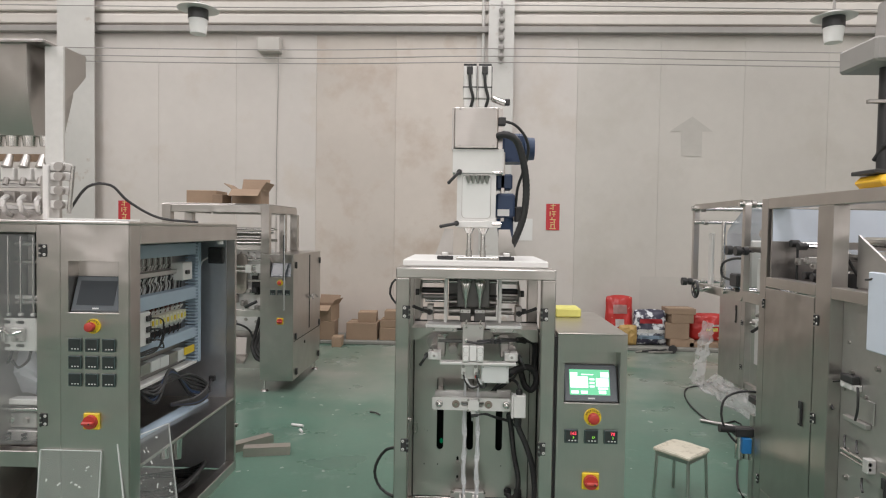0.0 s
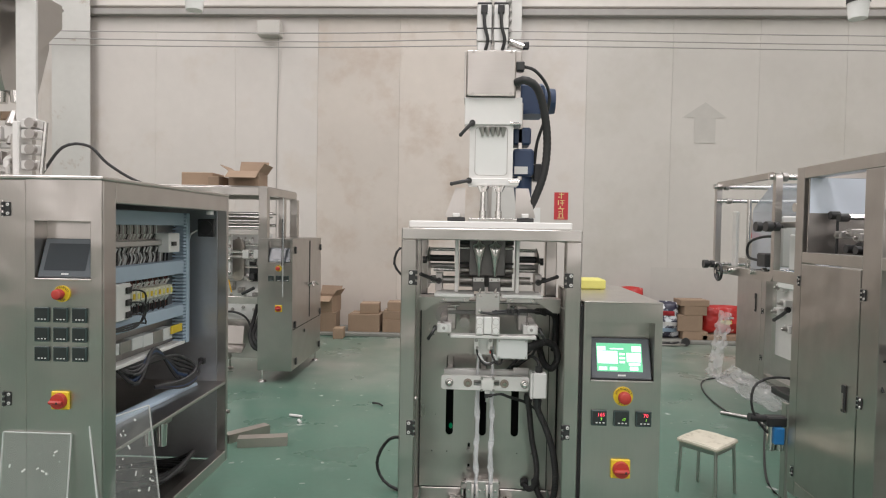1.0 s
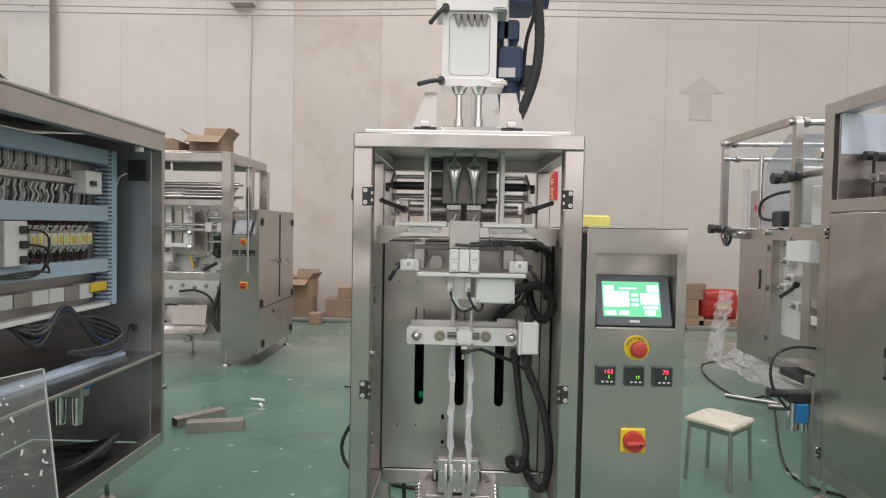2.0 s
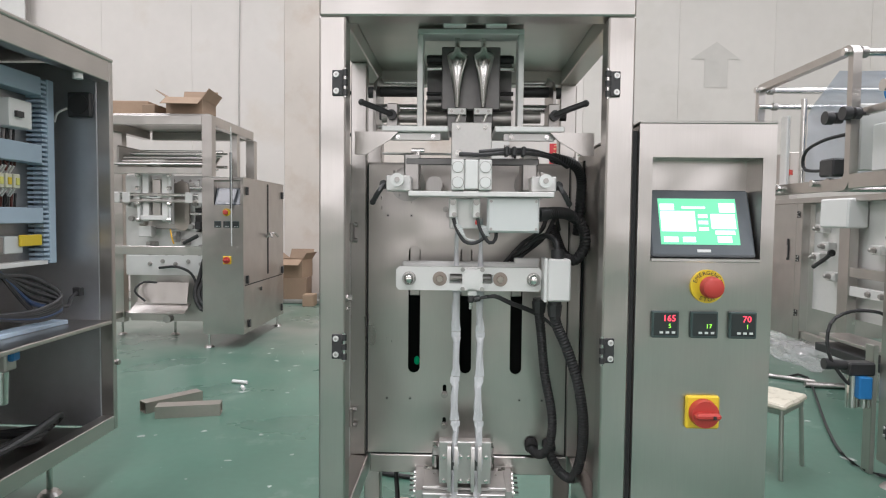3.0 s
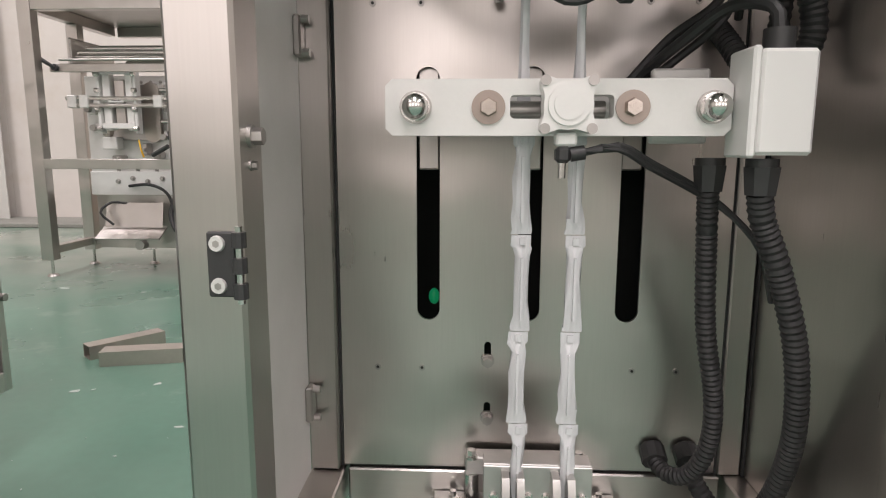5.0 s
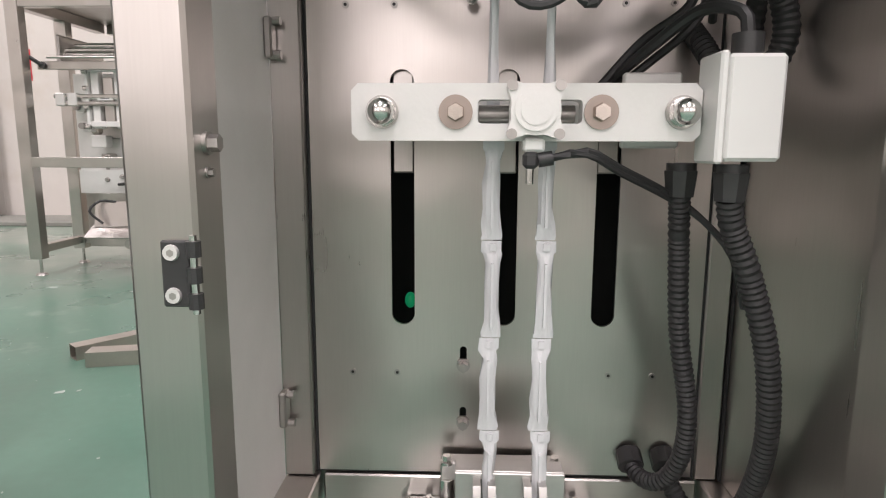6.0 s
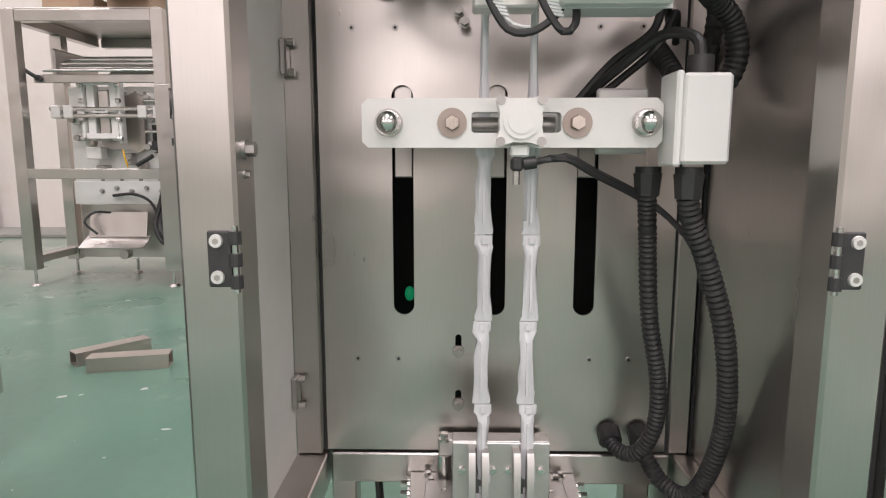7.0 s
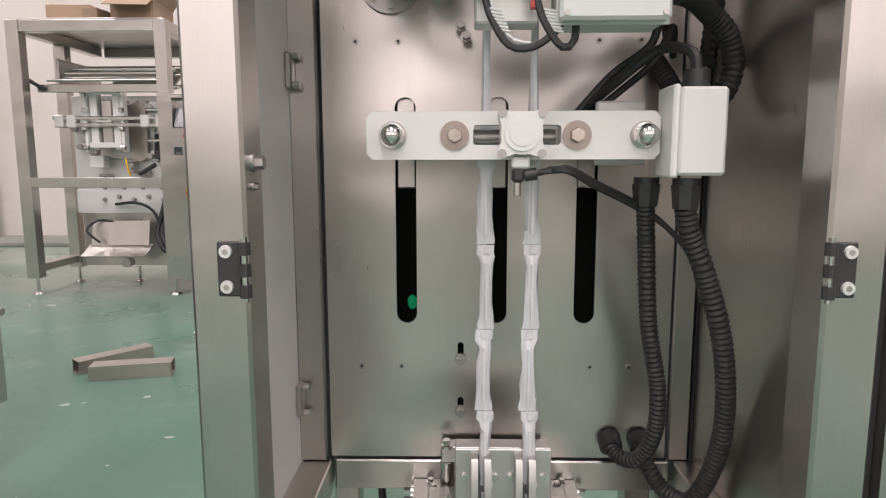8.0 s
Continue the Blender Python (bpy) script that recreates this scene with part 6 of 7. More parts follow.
for c in ((-2.70, 5.53, 0), (-1.81, 5.53, 0), (-2.70, 5.975, 0), (-1.58, 6.46, 0), (-2.28, 6.0, 0)):
    levelling_foot(c, BL, 0.106)
part("machine_plate", box(B(), -2.62, -1.845, 5.90, 5.91, 0.60, 1.28, bevel=0.002), ALUW, BL, "pale machine plate with drives")
part("lower_board", box(B(), -2.57, -1.845, 5.80, 5.81, 0.50, 0.655, bevel=0.002), ALUW, BL)
part("lower_skirt", box(B(), -2.55, -1.845, 5.82, 5.83, 0.14, 0.499, bevel=0.002), STEELH, BL)
for k in range(6):
    bolt("board_bolt", (-2.38 + 0.10 * k, 5.80, 0.59 + 0.02 * (k % 2)), 0.012, BL, depth=0.02)
part("motor_plate", box(B(), -2.46, -2.10, 5.86, 5.885, 0.86, 1.22, bevel=0.004), DARKSTEEL, BL)
bm = rod(B(), (-2.15, 5.85, 0.90), (-2.15, 5.885, 0.90), 0.055, seg=20)
box(bm, -2.205, -2.095, 5.852, 5.884, 0.90, 1.18)
rod(bm, (-2.15, 5.85, 1.18), (-2.15, 5.885, 1.18), 0.055, seg=20)
part("belt_cover", bm, TUBEM, BL, "oblong drive belt cover")
part("belt_cover", box(B(), -2.50, -2.42, 5.84, 5.885, 0.88, 1.14, bevel=0.02), TUBEM, BL)
for x in (-2.37, -2.22):
    part("puller_arm", box(B(), x - 0.025, x + 0.025, 5.72, 5.78, 0.92, 1.30, bevel=0.004), ALUW, BL)
for z in (0.93, 1.10, 1.27):
    part("puller_rail", box(B(), -2.40, -2.19, 5.70, 5.72, z, z + 0.035, bevel=0.003), ALUW, BL)
for x in (-2.415, -2.175):
    part("puller_belt", box(B(), x - 0.010, x + 0.010, 5.70, 5.76, 0.90, 1.29, bevel=0.004), WHITEP, BL)
    for z in (0.93, 1.05, 1.17, 1.27):
        part("belt_roller", rod(B(), (x - 0.013, 5.695, z), (x + 0.013, 5.695, z), 0.016, seg=10), CHROME, BL)
part("puller_name_plate", box(B(), -2.345, -2.245, 5.694, 5.699, 1.095, 1.125), PAPER, BL)
part("name_bar", box(B(), -2.325, -2.265, 5.6925, 5.6935, 1.105, 1.114), BLACK, BL)
for x, z in ((-2.05, 1.20), (-2.03, 1.06), (-2.06, 0.88), (-1.93, 1.12), (-1.92, 0.90), (-2.56, 1.06), (-2.53, 0.94)):
    part("clamp_knob", rod(B(), (x, 5.80, z), (x, 5.89, z), 0.020, 0.024, seg=10), DARKSTEEL, BL)
    part("clamp_arm", box(B(), x - 0.008, x + 0.045, 5.83, 5.86, z - 0.035, z + 0.035, bevel=0.005), ALU, BL)
part("cam_plate", box(B(), -2.05, -1.96, 5.862, 5.875, 0.84, 1.10, bevel=0.01), BLACK, BL)
part("puller_motor", box(B(), -2.33, -2.26, 5.74, 5.86, 0.94, 1.24, bevel=0.006), STEEL, BL)
part("jaw_beam", rod(B(), (-2.62, 5.70, 1.12), (-1.86, 5.70, 1.12), 0.014, seg=10), CHROME, BL)
part("jaw_beam", rod(B(), (-2.60, 5.70, 1.075), (-1.86, 5.70, 1.075), 0.014, seg=10), STEEL, BL)
for x in (-2.58, -2.50, -2.02, -1.92):
    part("jaw_block", box(B(), x - 0.03, x + 0.03, 5.68, 5.74, 1.06, 1.14, bevel=0.005), ALU, BL)
part("seal_block", box(B(), -2.46, -2.36, 5.78, 5.86, 0.80, 0.88, bevel=0.005), ALUW, BL)
for x in (-2.03, -1.93):
    part("seal_block", box(B(), x, x + 0.05, 5.80, 5.86, 0.86, 0.92, bevel=0.005), BLACK, BL)
for z, y in ((1.47, 5.95), (1.44, 5.80), (1.40, 5.70), (1.36, 6.05), (1.33, 5.85)):
    part("film_roller", rod(B(), (-2.52, y, z), (-1.86, y, z), 0.013, seg=10), CHROME, BL)
part("roller_cheek", box(B(), -2.56, -2.54, 5.66, 6.15, 1.32, 1.49, bevel=0.01), DARKSTEEL, BL)
for k in range(5):
    part("film_guide", rod(B(), (-2.58, 5.60 + 0.11 * k, 1.345 + 0.03 * k), (-1.86, 5.60 + 0.11 * k, 1.345 + 0.03 * k), 0.008, seg=8), STEEL, BL)
part("roller_beam", box(B(), -2.66, -1.842, 5.62, 5.66, 1.275, 1.325, bevel=0.003), STEELH, BL)
part("film_shoulder", box(B(), -0.22, 0.22, -0.006, 0.006, 0, 0.16, m=pose(-2.14, 5.92, 1.34, -55)), STEEL, BL)
handle_lever((-2.62, 5.62, 1.30), (-2.72, 5.56, 1.38), BL, 0.012)
part("exit_plate", box(B(), -0.19, 0.19, -0.004, 0.004, 0, 0.16, m=pose(-2.22, 5.66, 0.30, -12)), STEEL, BL)
part("exit_plate", box(B(), -0.21, 0.21, -0.004, 0.004, 0, 0.14, m=pose(-2.22, 5.56, 0.235, -62)), STEEL, BL)
part("knob", rod(B(), (-2.16, 5.74, 0.42), (-2.16, 5.80, 0.42), 0.03, seg=12), DARKSTEEL, BL)
part("knob", rod(B(), (-2.16, 5.60, 0.19), (-2.16, 5.66, 0.19), 0.03, seg=12), DARKSTEEL, BL)
for k in range(3):
    part("black_hose", hose(B(), [(-1.93 + 0.04 * k, 5.76, 0.66), (-1.95 + 0.04 * k, 5.70, 0.50), (-1.97 + 0.03 * k, 5.66, 0.38), (-1.92 + 0.02 * k, 5.64, 0.27 + 0.03 * k), (-1.846, 5.66, 0.24 + 0.04 * k)], 0.018, step=0.03), RUBBER, BL)
part("black_hose", hose(B(), [(-2.30, 5.78, 0.56), (-2.15, 5.76, 0.57), (-2.02, 5.72, 0.52), (-1.96, 5.70, 0.40)], 0.010, step=0.03), RUBBER, BL)
part("black_hose", hose(B(), [(-2.33, 5.62, 0.32), (-2.40, 5.60, 0.40), (-2.36, 5.66, 0.46), (-2.26, 5.70, 0.45)], 0.008, step=0.03), RUBBER, BL)
for k in range(9):
    x = -2.43 + 0.066 * k
    bolt("plate_bolt", (x, 5.90, 0.66 + 0.05 * (k % 2)), 0.010, BL, depth=0.012)
    bolt("plate_bolt", (x, 5.90, 1.24), 0.008, BL, depth=0.010)
for x, z, w, h in ((-2.42, 1.02, 0.05, 0.06), (-2.39, 0.74, 0.07, 0.04), (-2.20, 0.80, 0.04, 0.08), (-2.12, 0.76, 0.05, 0.05), (-1.95, 1.02, 0.04, 0.10), (-1.90, 1.20, 0.05, 0.04), (-1.98, 0.72, 0.06, 0.04)):
    part("fitting", box(B(), x - w / 2, x + w / 2, 5.82, 5.895, z - h / 2, z + h / 2, bevel=0.006), DARKSTEEL, BL)
    bolt("fitting_bolt", (x, 5.82, z), 0.012, BL, depth=0.02)
for z in (0.98, 1.18):
    part("side_pipe", rod(B(), (-2.06, 5.80, z), (-1.88, 5.80, z), 0.012, seg=10), CHROME, BL)
part("orange_wire", hose(B(), [(-2.20, 5.76, 0.86), (-2.18, 5.74, 0.80), (-2.17, 5.75, 0.75)], 0.006, step=0.02), ORANGE, BL)
part("tool", rod(B(), (-1.98, 5.50, 0.765), (-1.87, 5.48, 0.82), 0.014, seg=8), BLACK, BL)


def carton(x0, x1, y0, y1, z0, h, rz=0.0, opened=False, tag=False, label="closed brown cardboard box"):
    """A cardboard box; an open one has four walls, a floor and folded-out flaps."""
    w, d = (x1 - x0) / 2, (y1 - y0) / 2
    ob = thing("cardboard_box", ((x0 + x1) / 2, (y0 + y1) / 2, z0), label, "box", "cardboard boxes")
    ob.rotation_euler = (0, 0, radians(rz))
    def p(nm, bm, m_):
        o = new(nm, finish(nm, bm, m_))
        o.parent = ob
        return o
    if not opened:
        p("body", box(B(), -w, w, -d, d, 0, h, bevel=0.004), CARD)
        p("tape", box(B(), -w * 0.98, w * 0.98, -0.02, 0.02, h, h + 0.0012), mat_tape)
    else:
        t = 0.005
        p("front_wall", box(B(), -w, w, -d, -d + t, 0, h), CARD)
        p("back_wall", box(B(), -w, w, d - t, d, 0, h), CARD)
        p("side_wall", box(B(), -w, -w + t, -d + t, d - t, 0, h), CARD)
        p("side_wall", box(B(), w - t, w, -d + t, d - t, 0, h), CARD)
        p("base", box(B(), -w + t, w - t, -d + t, d - t, 0, t), CARDIN)
        p("flap", box(B(), -w, w, 0, t, 0, d * 0.8, m=pose(0, -d, h, 118)), CARD)
        p("flap", box(B(), -w, w, 0, t, 0, d * 0.8, m=pose(0, d - t, h, -28)), CARD)
        p("flap", box(B(), 0, t, -d, d, 0, w * 0.7, m=pose(-w, 0, h, 0, -55)), CARD)
        p("flap", box(B(), 0, t, -d, d, 0, w * 0.7, m=pose(w - t, 0, h, 0, 35)), CARD)
    if tag:
        p("paper_label", box(B(), -w * 0.35, w * 0.35, -d - 0.0015, -d - 0.0003, h * 0.25, h * 0.55), PAPER)
    return ob


mat_tape = mat("brown_tape", (0.50, 0.36, 0.22), 0.35, 0.0, grain=0.08)
carton(-2.62, -2.34, 5.70, 6.00, 1.7005, 0.125, 3)
carton(-2.33, -2.23, 5.62, 5.80, 1.7005, 0.085, -6)
carton(-2.16, -1.90, 5.60, 5.95, 1.7005, 0.13, 6, opened=True, label="open brown cardboard box with raised flaps")

# ---- the wrapping machine beside the door ----
RX = 1.57
RM = thing("wrapping_machine", (2.0, 2.7, 0.0), "tall stainless packing machine with a plain door and roller bay", "machine")
for y0, y1, z1 in ((3.270, 3.338, 1.684), (2.690, 2.808, 1.628), (1.70, 1.78, 1.628)):
    frame_bar(RX, RX + 0.07, y0, y1, 0.09, z1, RM, "post")
    frame_bar(RX + 0.80, RX + 0.87, y0, y1, 0.09, z1, RM, "rear_post")
frame_bar(RX, RX + 0.07, 1.70, 3.269, 1.6285, 1.684, RM, "top_rail", STEELH)
frame_bar(RX + 0.80, RX + 0.87, 1.70, 3.269, 1.6285, 1.684, RM, "top_rail", STEELH)
for y0 in (3.27, 1.71):
    frame_bar(RX + 0.071, RX + 0.799, y0, y0 + 0.066, 1.63, 1.683, RM, "cross_rail", STEELH)
for y0, y1 in ((2.809, 3.269), (1.781, 2.689)):
    frame_bar(RX, RX + 0.07, y0, y1, 1.225, 1.276, RM, "middle_rail", STEELH)
    frame_bar(RX + 0.003, RX + 0.07, y0, y1, 0.10, 0.16, RM, "bottom_rail", STEELH)
dr = part("door", box(B(), RX - 0.002, RX + 0.020, 2.812, 3.266, 0.165, 1.219, bevel=0.002), STEEL, RM, "plain brushed steel door")
door_handle((RX - 0.002, 2.89, 0.672), dr, 0.115)
for y, z, f in ((3.288, 1.137, -1), (3.290, 0.21, -1), (2.785, 1.120, 1), (2.785, 0.681, 1)):
    hinge((RX, y, z), RM, f, axis="side")
part("bay_floor", box(B(), RX + 0.071, RX + 0.80, 1.78, 3.269, 1.228, 1.240), DARKSTEEL, RM)
part("end_plate", box(B(), RX + 0.004, RX + 0.79, 3.228, 3.236, 1.2405, 1.625), DARKSTEEL, RM)
part("bay_back", box(B(), RX + 0.60, RX + 0.61, 1.78, 3.269, 1.241, 1.50), DARKSTEEL, RM)
part("blue_sheet", box(B(), RX + 0.006, RX + 0.70, 3.222, 3.226, 1.462, 1.627), BLUEFILM, RM, "pale blue protective film")
for x, y0, y1, z, r in ((RX + 0.18, 1.80, 2.75, 1.47, 0.022), (RX + 0.30, 1.80, 3.25, 1.40, 0.03), (RX + 0.22, 1.80, 2.70, 1.30, 0.024), (RX + 0.40, 1.80, 3.25, 1.34, 0.05)):
    part("roller", rod(B(), (x, y0, z), (x, y1, z), r, seg=16), CHROME if r < 0.04 else DARKSTEEL, RM)
for y, z in ((3.19, 1.452), (3.12, 1.440), (3.06, 1.300), (2.99, 1.296), (2.93, 1.32), (2.55, 1.30)):
    part("bay_knob", rod(B(), (RX + 0.08, y, z), (RX + 0.12, y, z), 0.019, seg=14), BLACK, RM)
    part("knob_spindle", rod(B(), (RX + 0.13, y, z), (RX + 0.28, y, z), 0.010, seg=8), CHROME, RM)
part("bay_motor", box(B(), RX + 0.14, RX + 0.26, 2.92, 3.10, 1.2405, 1.33, bevel=0.01), BLACK, RM)
for y, z, w in ((3.16, 1.36, 0.024), (3.08, 1.37, 0.018), (3.02, 1.35, 0.022), (2.90, 1.27, 0.020)):
    part("bay_fitting", box(B(), RX + 0.10, RX + 0.16, y - w, y + w, z - 0.016, z + 0.020, bevel=0.004), SATIN, RM)
    bolt("bay_bolt", (RX + 0.10, y, z), 0.008, RM, axis=(-1, 0, 0), depth=0.012)
part("bay_stay", rod(B(), (RX + 0.11, 3.18, 1.245), (RX + 0.11, 3.18, 1.450), 0.006, seg=10), BLACK, RM)
part("bay_cable", hose(B(), [(RX + 0.12, 2.86, 1.25), (RX + 0.10, 2.90, 1.36), (RX + 0.12, 2.83, 1.42), (RX + 0.20, 2.82, 1.30)], 0.007, step=0.02), RUBBER, RM)
bm = plate(B(), [(2.40, 1.34), (2.68, 1.50), (2.68, 1.28), (2.40, 1.28)], 0.01, sideways(RX + 0.10))
part("guide_cheek", bm, SATIN, RM)
# plate with valves beside the door
pb = part("inner_plate", box(B(), RX + 0.055, RX + 0.065, 1.80, 2.688, 0.165, 1.220), SATIN, RM, "pale machine plate with valves and bolts")
for y in (2.64, 2.50, 2.36, 2.22):
    for z in (0.25, 0.60, 0.85, 1.05):
        part("plate_bolt", rod(B(), (RX + 0.055, y + 0.02 * math.sin(9 * z), z), (RX + 0.048, y + 0.02 * math.sin(9 * z), z), 0.009, seg=8), DARKSTEEL, pb)
vv = part("valve", box(B(), RX + 0.030, RX + 0.055, 2.545, 2.655, 0.862, 0.888, bevel=0.003), ALUW, pb, "small air valve with a black coil and two gauges")
part("valve_coil", box(B(), RX + 0.020, RX + 0.054, 2.555, 2.640, 0.889, 0.922, bevel=0.004), BLACK, vv)
for y in (2.570, 2.625):
    part("valve_gauge", rod(B(), (RX + 0.030, y, 0.875), (RX + 0.022, y, 0.875), 0.010, seg=14), PAPER, vv)
part("valve_base", box(B(), RX + 0.030, RX + 0.055, 2.48, 2.63, 0.728, 0.750, bevel=0.003), SATIN, pb)
part("valve_back", box(B(), RX + 0.049, RX + 0.0545, 2.46, 2.56, 0.752, 0.842, bevel=0.002), SATIN, pb)
for y, d in ((2.665, 0.038), (2.545, -0.030)):
    part("valve_hose", hose(B(), [(RX + 0.036, y, 0.880), (RX + 0.02, y + d, 0.862), (RX + 0.018, y + d * 1.1, 0.80), (RX + 0.022, y + d * 0.5, 0.752)], 0.0052, step=0.012), RUBBER, pb)
for z, r in ((0.604, 0.008), (0.584, 0.006)):
    part("slide", rod(B(), (RX + 0.03, 2.44, z), (RX + 0.03, 2.625, z), r, seg=12), CHROME, pb)
part("slide_end", box(B(), RX + 0.02, RX + 0.054, 2.44, 2.475, 0.565, 0.622, bevel=0.003), ALU, pb)
for y, z in ((2.64, 0.655), (2.56, 0.660), (2.52, 0.52)):
    part("toggle", hose(B(), [(RX + 0.05, y, z), (RX + 0.03, y - 0.03, z - 0.02), (RX + 0.02, y - 0.055, z - 0.035)], 0.0045, step=0.01), BLACK, pb)
for y, z in ((2.61, 0.93), (2.45, 0.98), (2.63, 0.48), (2.55, 0.42), (2.50, 0.56)):
    bolt("plate_nut", (RX + 0.055, y, z), 0.010, pb, axis=(-1, 0, 0), depth=0.012)
part("second_door", box(B(), RX - 0.006, RX + 0.018, 1.80, 2.33, 0.27, 0.62, bevel=0.002), STEEL, RM)
door_handle((RX - 0.006, 2.30, 0.54), RM, 0.13)
part("hanging_bag", box(B(), RX - 0.03, RX - 0.012, 2.10, 2.40, 1.062, 1.362, bevel=0.004), BLUEFILM, RM, "pale blue film-covered plate hanging on the frame")
part("bag_hook", hose(B(), [(RX - 0.014, 2.37, 1.35), (RX - 0.03, 2.38, 1.335), (RX - 0.034, 2.41, 1.33)], 0.004, step=0.01), BLACK, RM)
for c in ((RX + 0.035, 3.30, 0), (RX + 0.035, 1.74, 0), (RX + 0.835, 3.30, 0), (RX + 0.835, 1.74, 0)):
    levelling_foot(c, RM, 0.10)
# tower head above it
TH = thing("screw_feeder", (1.72, 2.5, 1.684), "grey motor head on a pole above the machine, yellow cover", "feeder")
part("pole", rod(B(), (1.66, 2.53, 1.684), (1.66, 2.53, 2.17), 0.022, seg=14), BLACK, TH)
part("head", box(B(), 1.55, 1.86, 2.42, 2.66, 2.165, 2.26, bevel=0.01), GIRDER, TH)
part("motor", rod(B(), (1.71, 2.53, 2.26), (1.71, 2.53, 2.42), 0.085, 0.075, seg=24), GIRDER, TH)
part("collar", box(B(), 1.58, 1.80, 2.45, 2.60, 1.74, 1.757, bevel=0.003), BLACK, TH)
part("arm", box(B(), 1.58, 1.74, 2.50, 2.52, 2.02, 2.035, bevel=0.002), DARKSTEEL, TH)
part("yellow_cover", box(B(), 1.585, 1.80, 2.40, 2.60, 1.6845, 1.735, bevel=0.022), ORANGE, TH, "orange-yellow plastic cover")
part("feeder_cable", hose(B(), [(1.64, 2.55, 1.80), (1.66, 2.50, 1.86), (1.74, 2.48, 1.82), (1.76, 2.50, 1.70)], 0.010, step=0.02), RUBBER, TH)

# ---- film stand behind the wrapping machine ----
FS = thing("film_stand", (1.95, 4.1, 1.1), "stainless film unwinding frame with rollers and plastic film", "film stand")
X0 = 1.625
def stand_side(x):
    t = 0.034
    bm = plate(B(), rrect(3.66, 4.50, 1.100, 1.700, 0.045, 6), 0.036, sideways(x), holes=[rrect(3.66 + t, 4.50 - t, 1.100 + 0.05, 1.700 - t, 0.025, 6)])
    return part("side_frame", bm, STEELH, FS, "bent stainless side frame")


stand_side(X0)
stand_side(X0 + 0.70)
for y, z, r, c in ((3.70, 1.672, 0.016, 0), (4.42, 1.575, 0.013, 0), (4.44, 1.155, 0.010, 0), (4.47, 1.672, 0.016, 0), (3.90, 1.14, 0.016, 0), (4.20, 1.13, 0.013, 0)):
    part("cross_rod", rod(B(), (X0 - 0.02, y, z), (X0 + 0.74, y, z), r, seg=14), CHROME, FS)
    part("rod_collar", rod(B(), (X0 + 0.05, y, z), (X0 + 0.075, y, z), r * 1.5, seg=14), DARKSTEEL, FS)
part("inner_post", rod(B(), (X0 + 0.10, 4.20, 1.135), (X0 + 0.10, 4.20, 1.575), 0.014, seg=12), CHROME, FS)
part("inner_post", box(B(), X0 + 0.04, X0 + 0.06, 4.24, 4.30, 1.15, 1.50, bevel=0.004), ALU, FS)
part("link_rail", box(B(), X0 - 0.002, X0 + 0.030, 3.339, 3.659, 1.105, 1.165, bevel=0.002), STEELH, FS)
part("link_rail", box(B(), X0 + 0.004, X0 + 0.028, 3.339, 3.659, 1.395, 1.425, bevel=0.002), STEELH, FS)
part("tension_bracket", box(B(), X0 + 0.05, X0 + 0.07, 3.44, 3.60, 1.17, 1.36, bevel=0.006), WHITEP, FS)
part("tension_roller", rod(B(), (X0 + 0.03, 3.52, 1.50), (X0 + 0.60, 3.52, 1.50), 0.024, seg=16), CHROME, FS)
bm = B()
nx, nz = 18, 16
vs = [[bm.verts.new((X0 + 0.13 + 0.56 * i / nx, 4.22 - 0.45 * max(0.0, (k / nz - 0.72)) * 2 + 0.012 * noise.noise((i * 0.4, k * 0.4, 3)), 1.14 + 0.52 * k / nz)) for k in range(nz + 1)] for i in range(nx + 1)]
for i in range(nx):
    for k in range(nz):
        bm.faces.new((vs[i][k], vs[i + 1][k], vs[i + 1][k + 1], vs[i][k + 1]))
bmesh.ops.solidify(bm, geom=bm.faces[:], thickness=0.002)
part("film_sheet", bm, CLEARFILM, FS, "milky hanging plastic film")
part("film_roll", rod(B(), (X0 + 0.34, 3.92, 1.575), (X0 + 0.66, 3.92, 1.575), 0.062, seg=28), BLUEBR, FS, "bright blue film roll")
part("blue_motor", box(B(), X0 + 0.34, X0 + 0.48, 3.70, 3.80, 1.26, 1.46, bevel=0.01), BLUEBR, FS)
part("white_bracket", box(B(), X0 + 0.05, X0 + 0.19, 3.68, 3.70, 1.18, 1.46, bevel=0.008), WHITEP, FS)
part("stand_motor", box(B(), X0 + 0.04, X0 + 0.13, 3.84, 3.95, 1.17, 1.25, bevel=0.008), BLACK, FS)
part("stand_cable", hose(B(), [(X0 + 0.08, 3.95, 1.20), (X0 + 0.06, 4.10, 1.22), (X0 + 0.05, 4.08, 1.30), (X0 + 0.06, 3.95, 1.34), (X0 + 0.08, 3.78, 1.35)], 0.008, step=0.02), RUBBER, FS)
bm = B()
for k in range(28):
    a, b = 2 * math.pi * k / 28, 2 * math.pi * (k + 1) / 28
    rod(bm, (X0 - 0.055, 4.26 + 0.052 * math.cos(a), 1.115 + 0.052 * math.sin(a)), (X0 - 0.055, 4.26 + 0.052 * math.cos(b), 1.115 + 0.052 * math.sin(b)), 0.009, seg=7)
wh = part("handwheel", bm, BLACK, FS, "black spoked handwheel")
for k in range(3):
    a = 2 * math.pi * k / 3 + 0.5
    part("spoke", rod(B(), (X0 - 0.055, 4.26, 1.115), (X0 - 0.055, 4.26 + 0.05 * math.cos(a), 1.115 + 0.05 * math.sin(a)), 0.007, seg=7), BLACK, wh)
part("wheel_shaft", rod(B(), (X0 - 0.075, 4.26, 1.115), (X0 + 0.04, 4.26, 1.115), 0.014, seg=10), CHROME, FS)
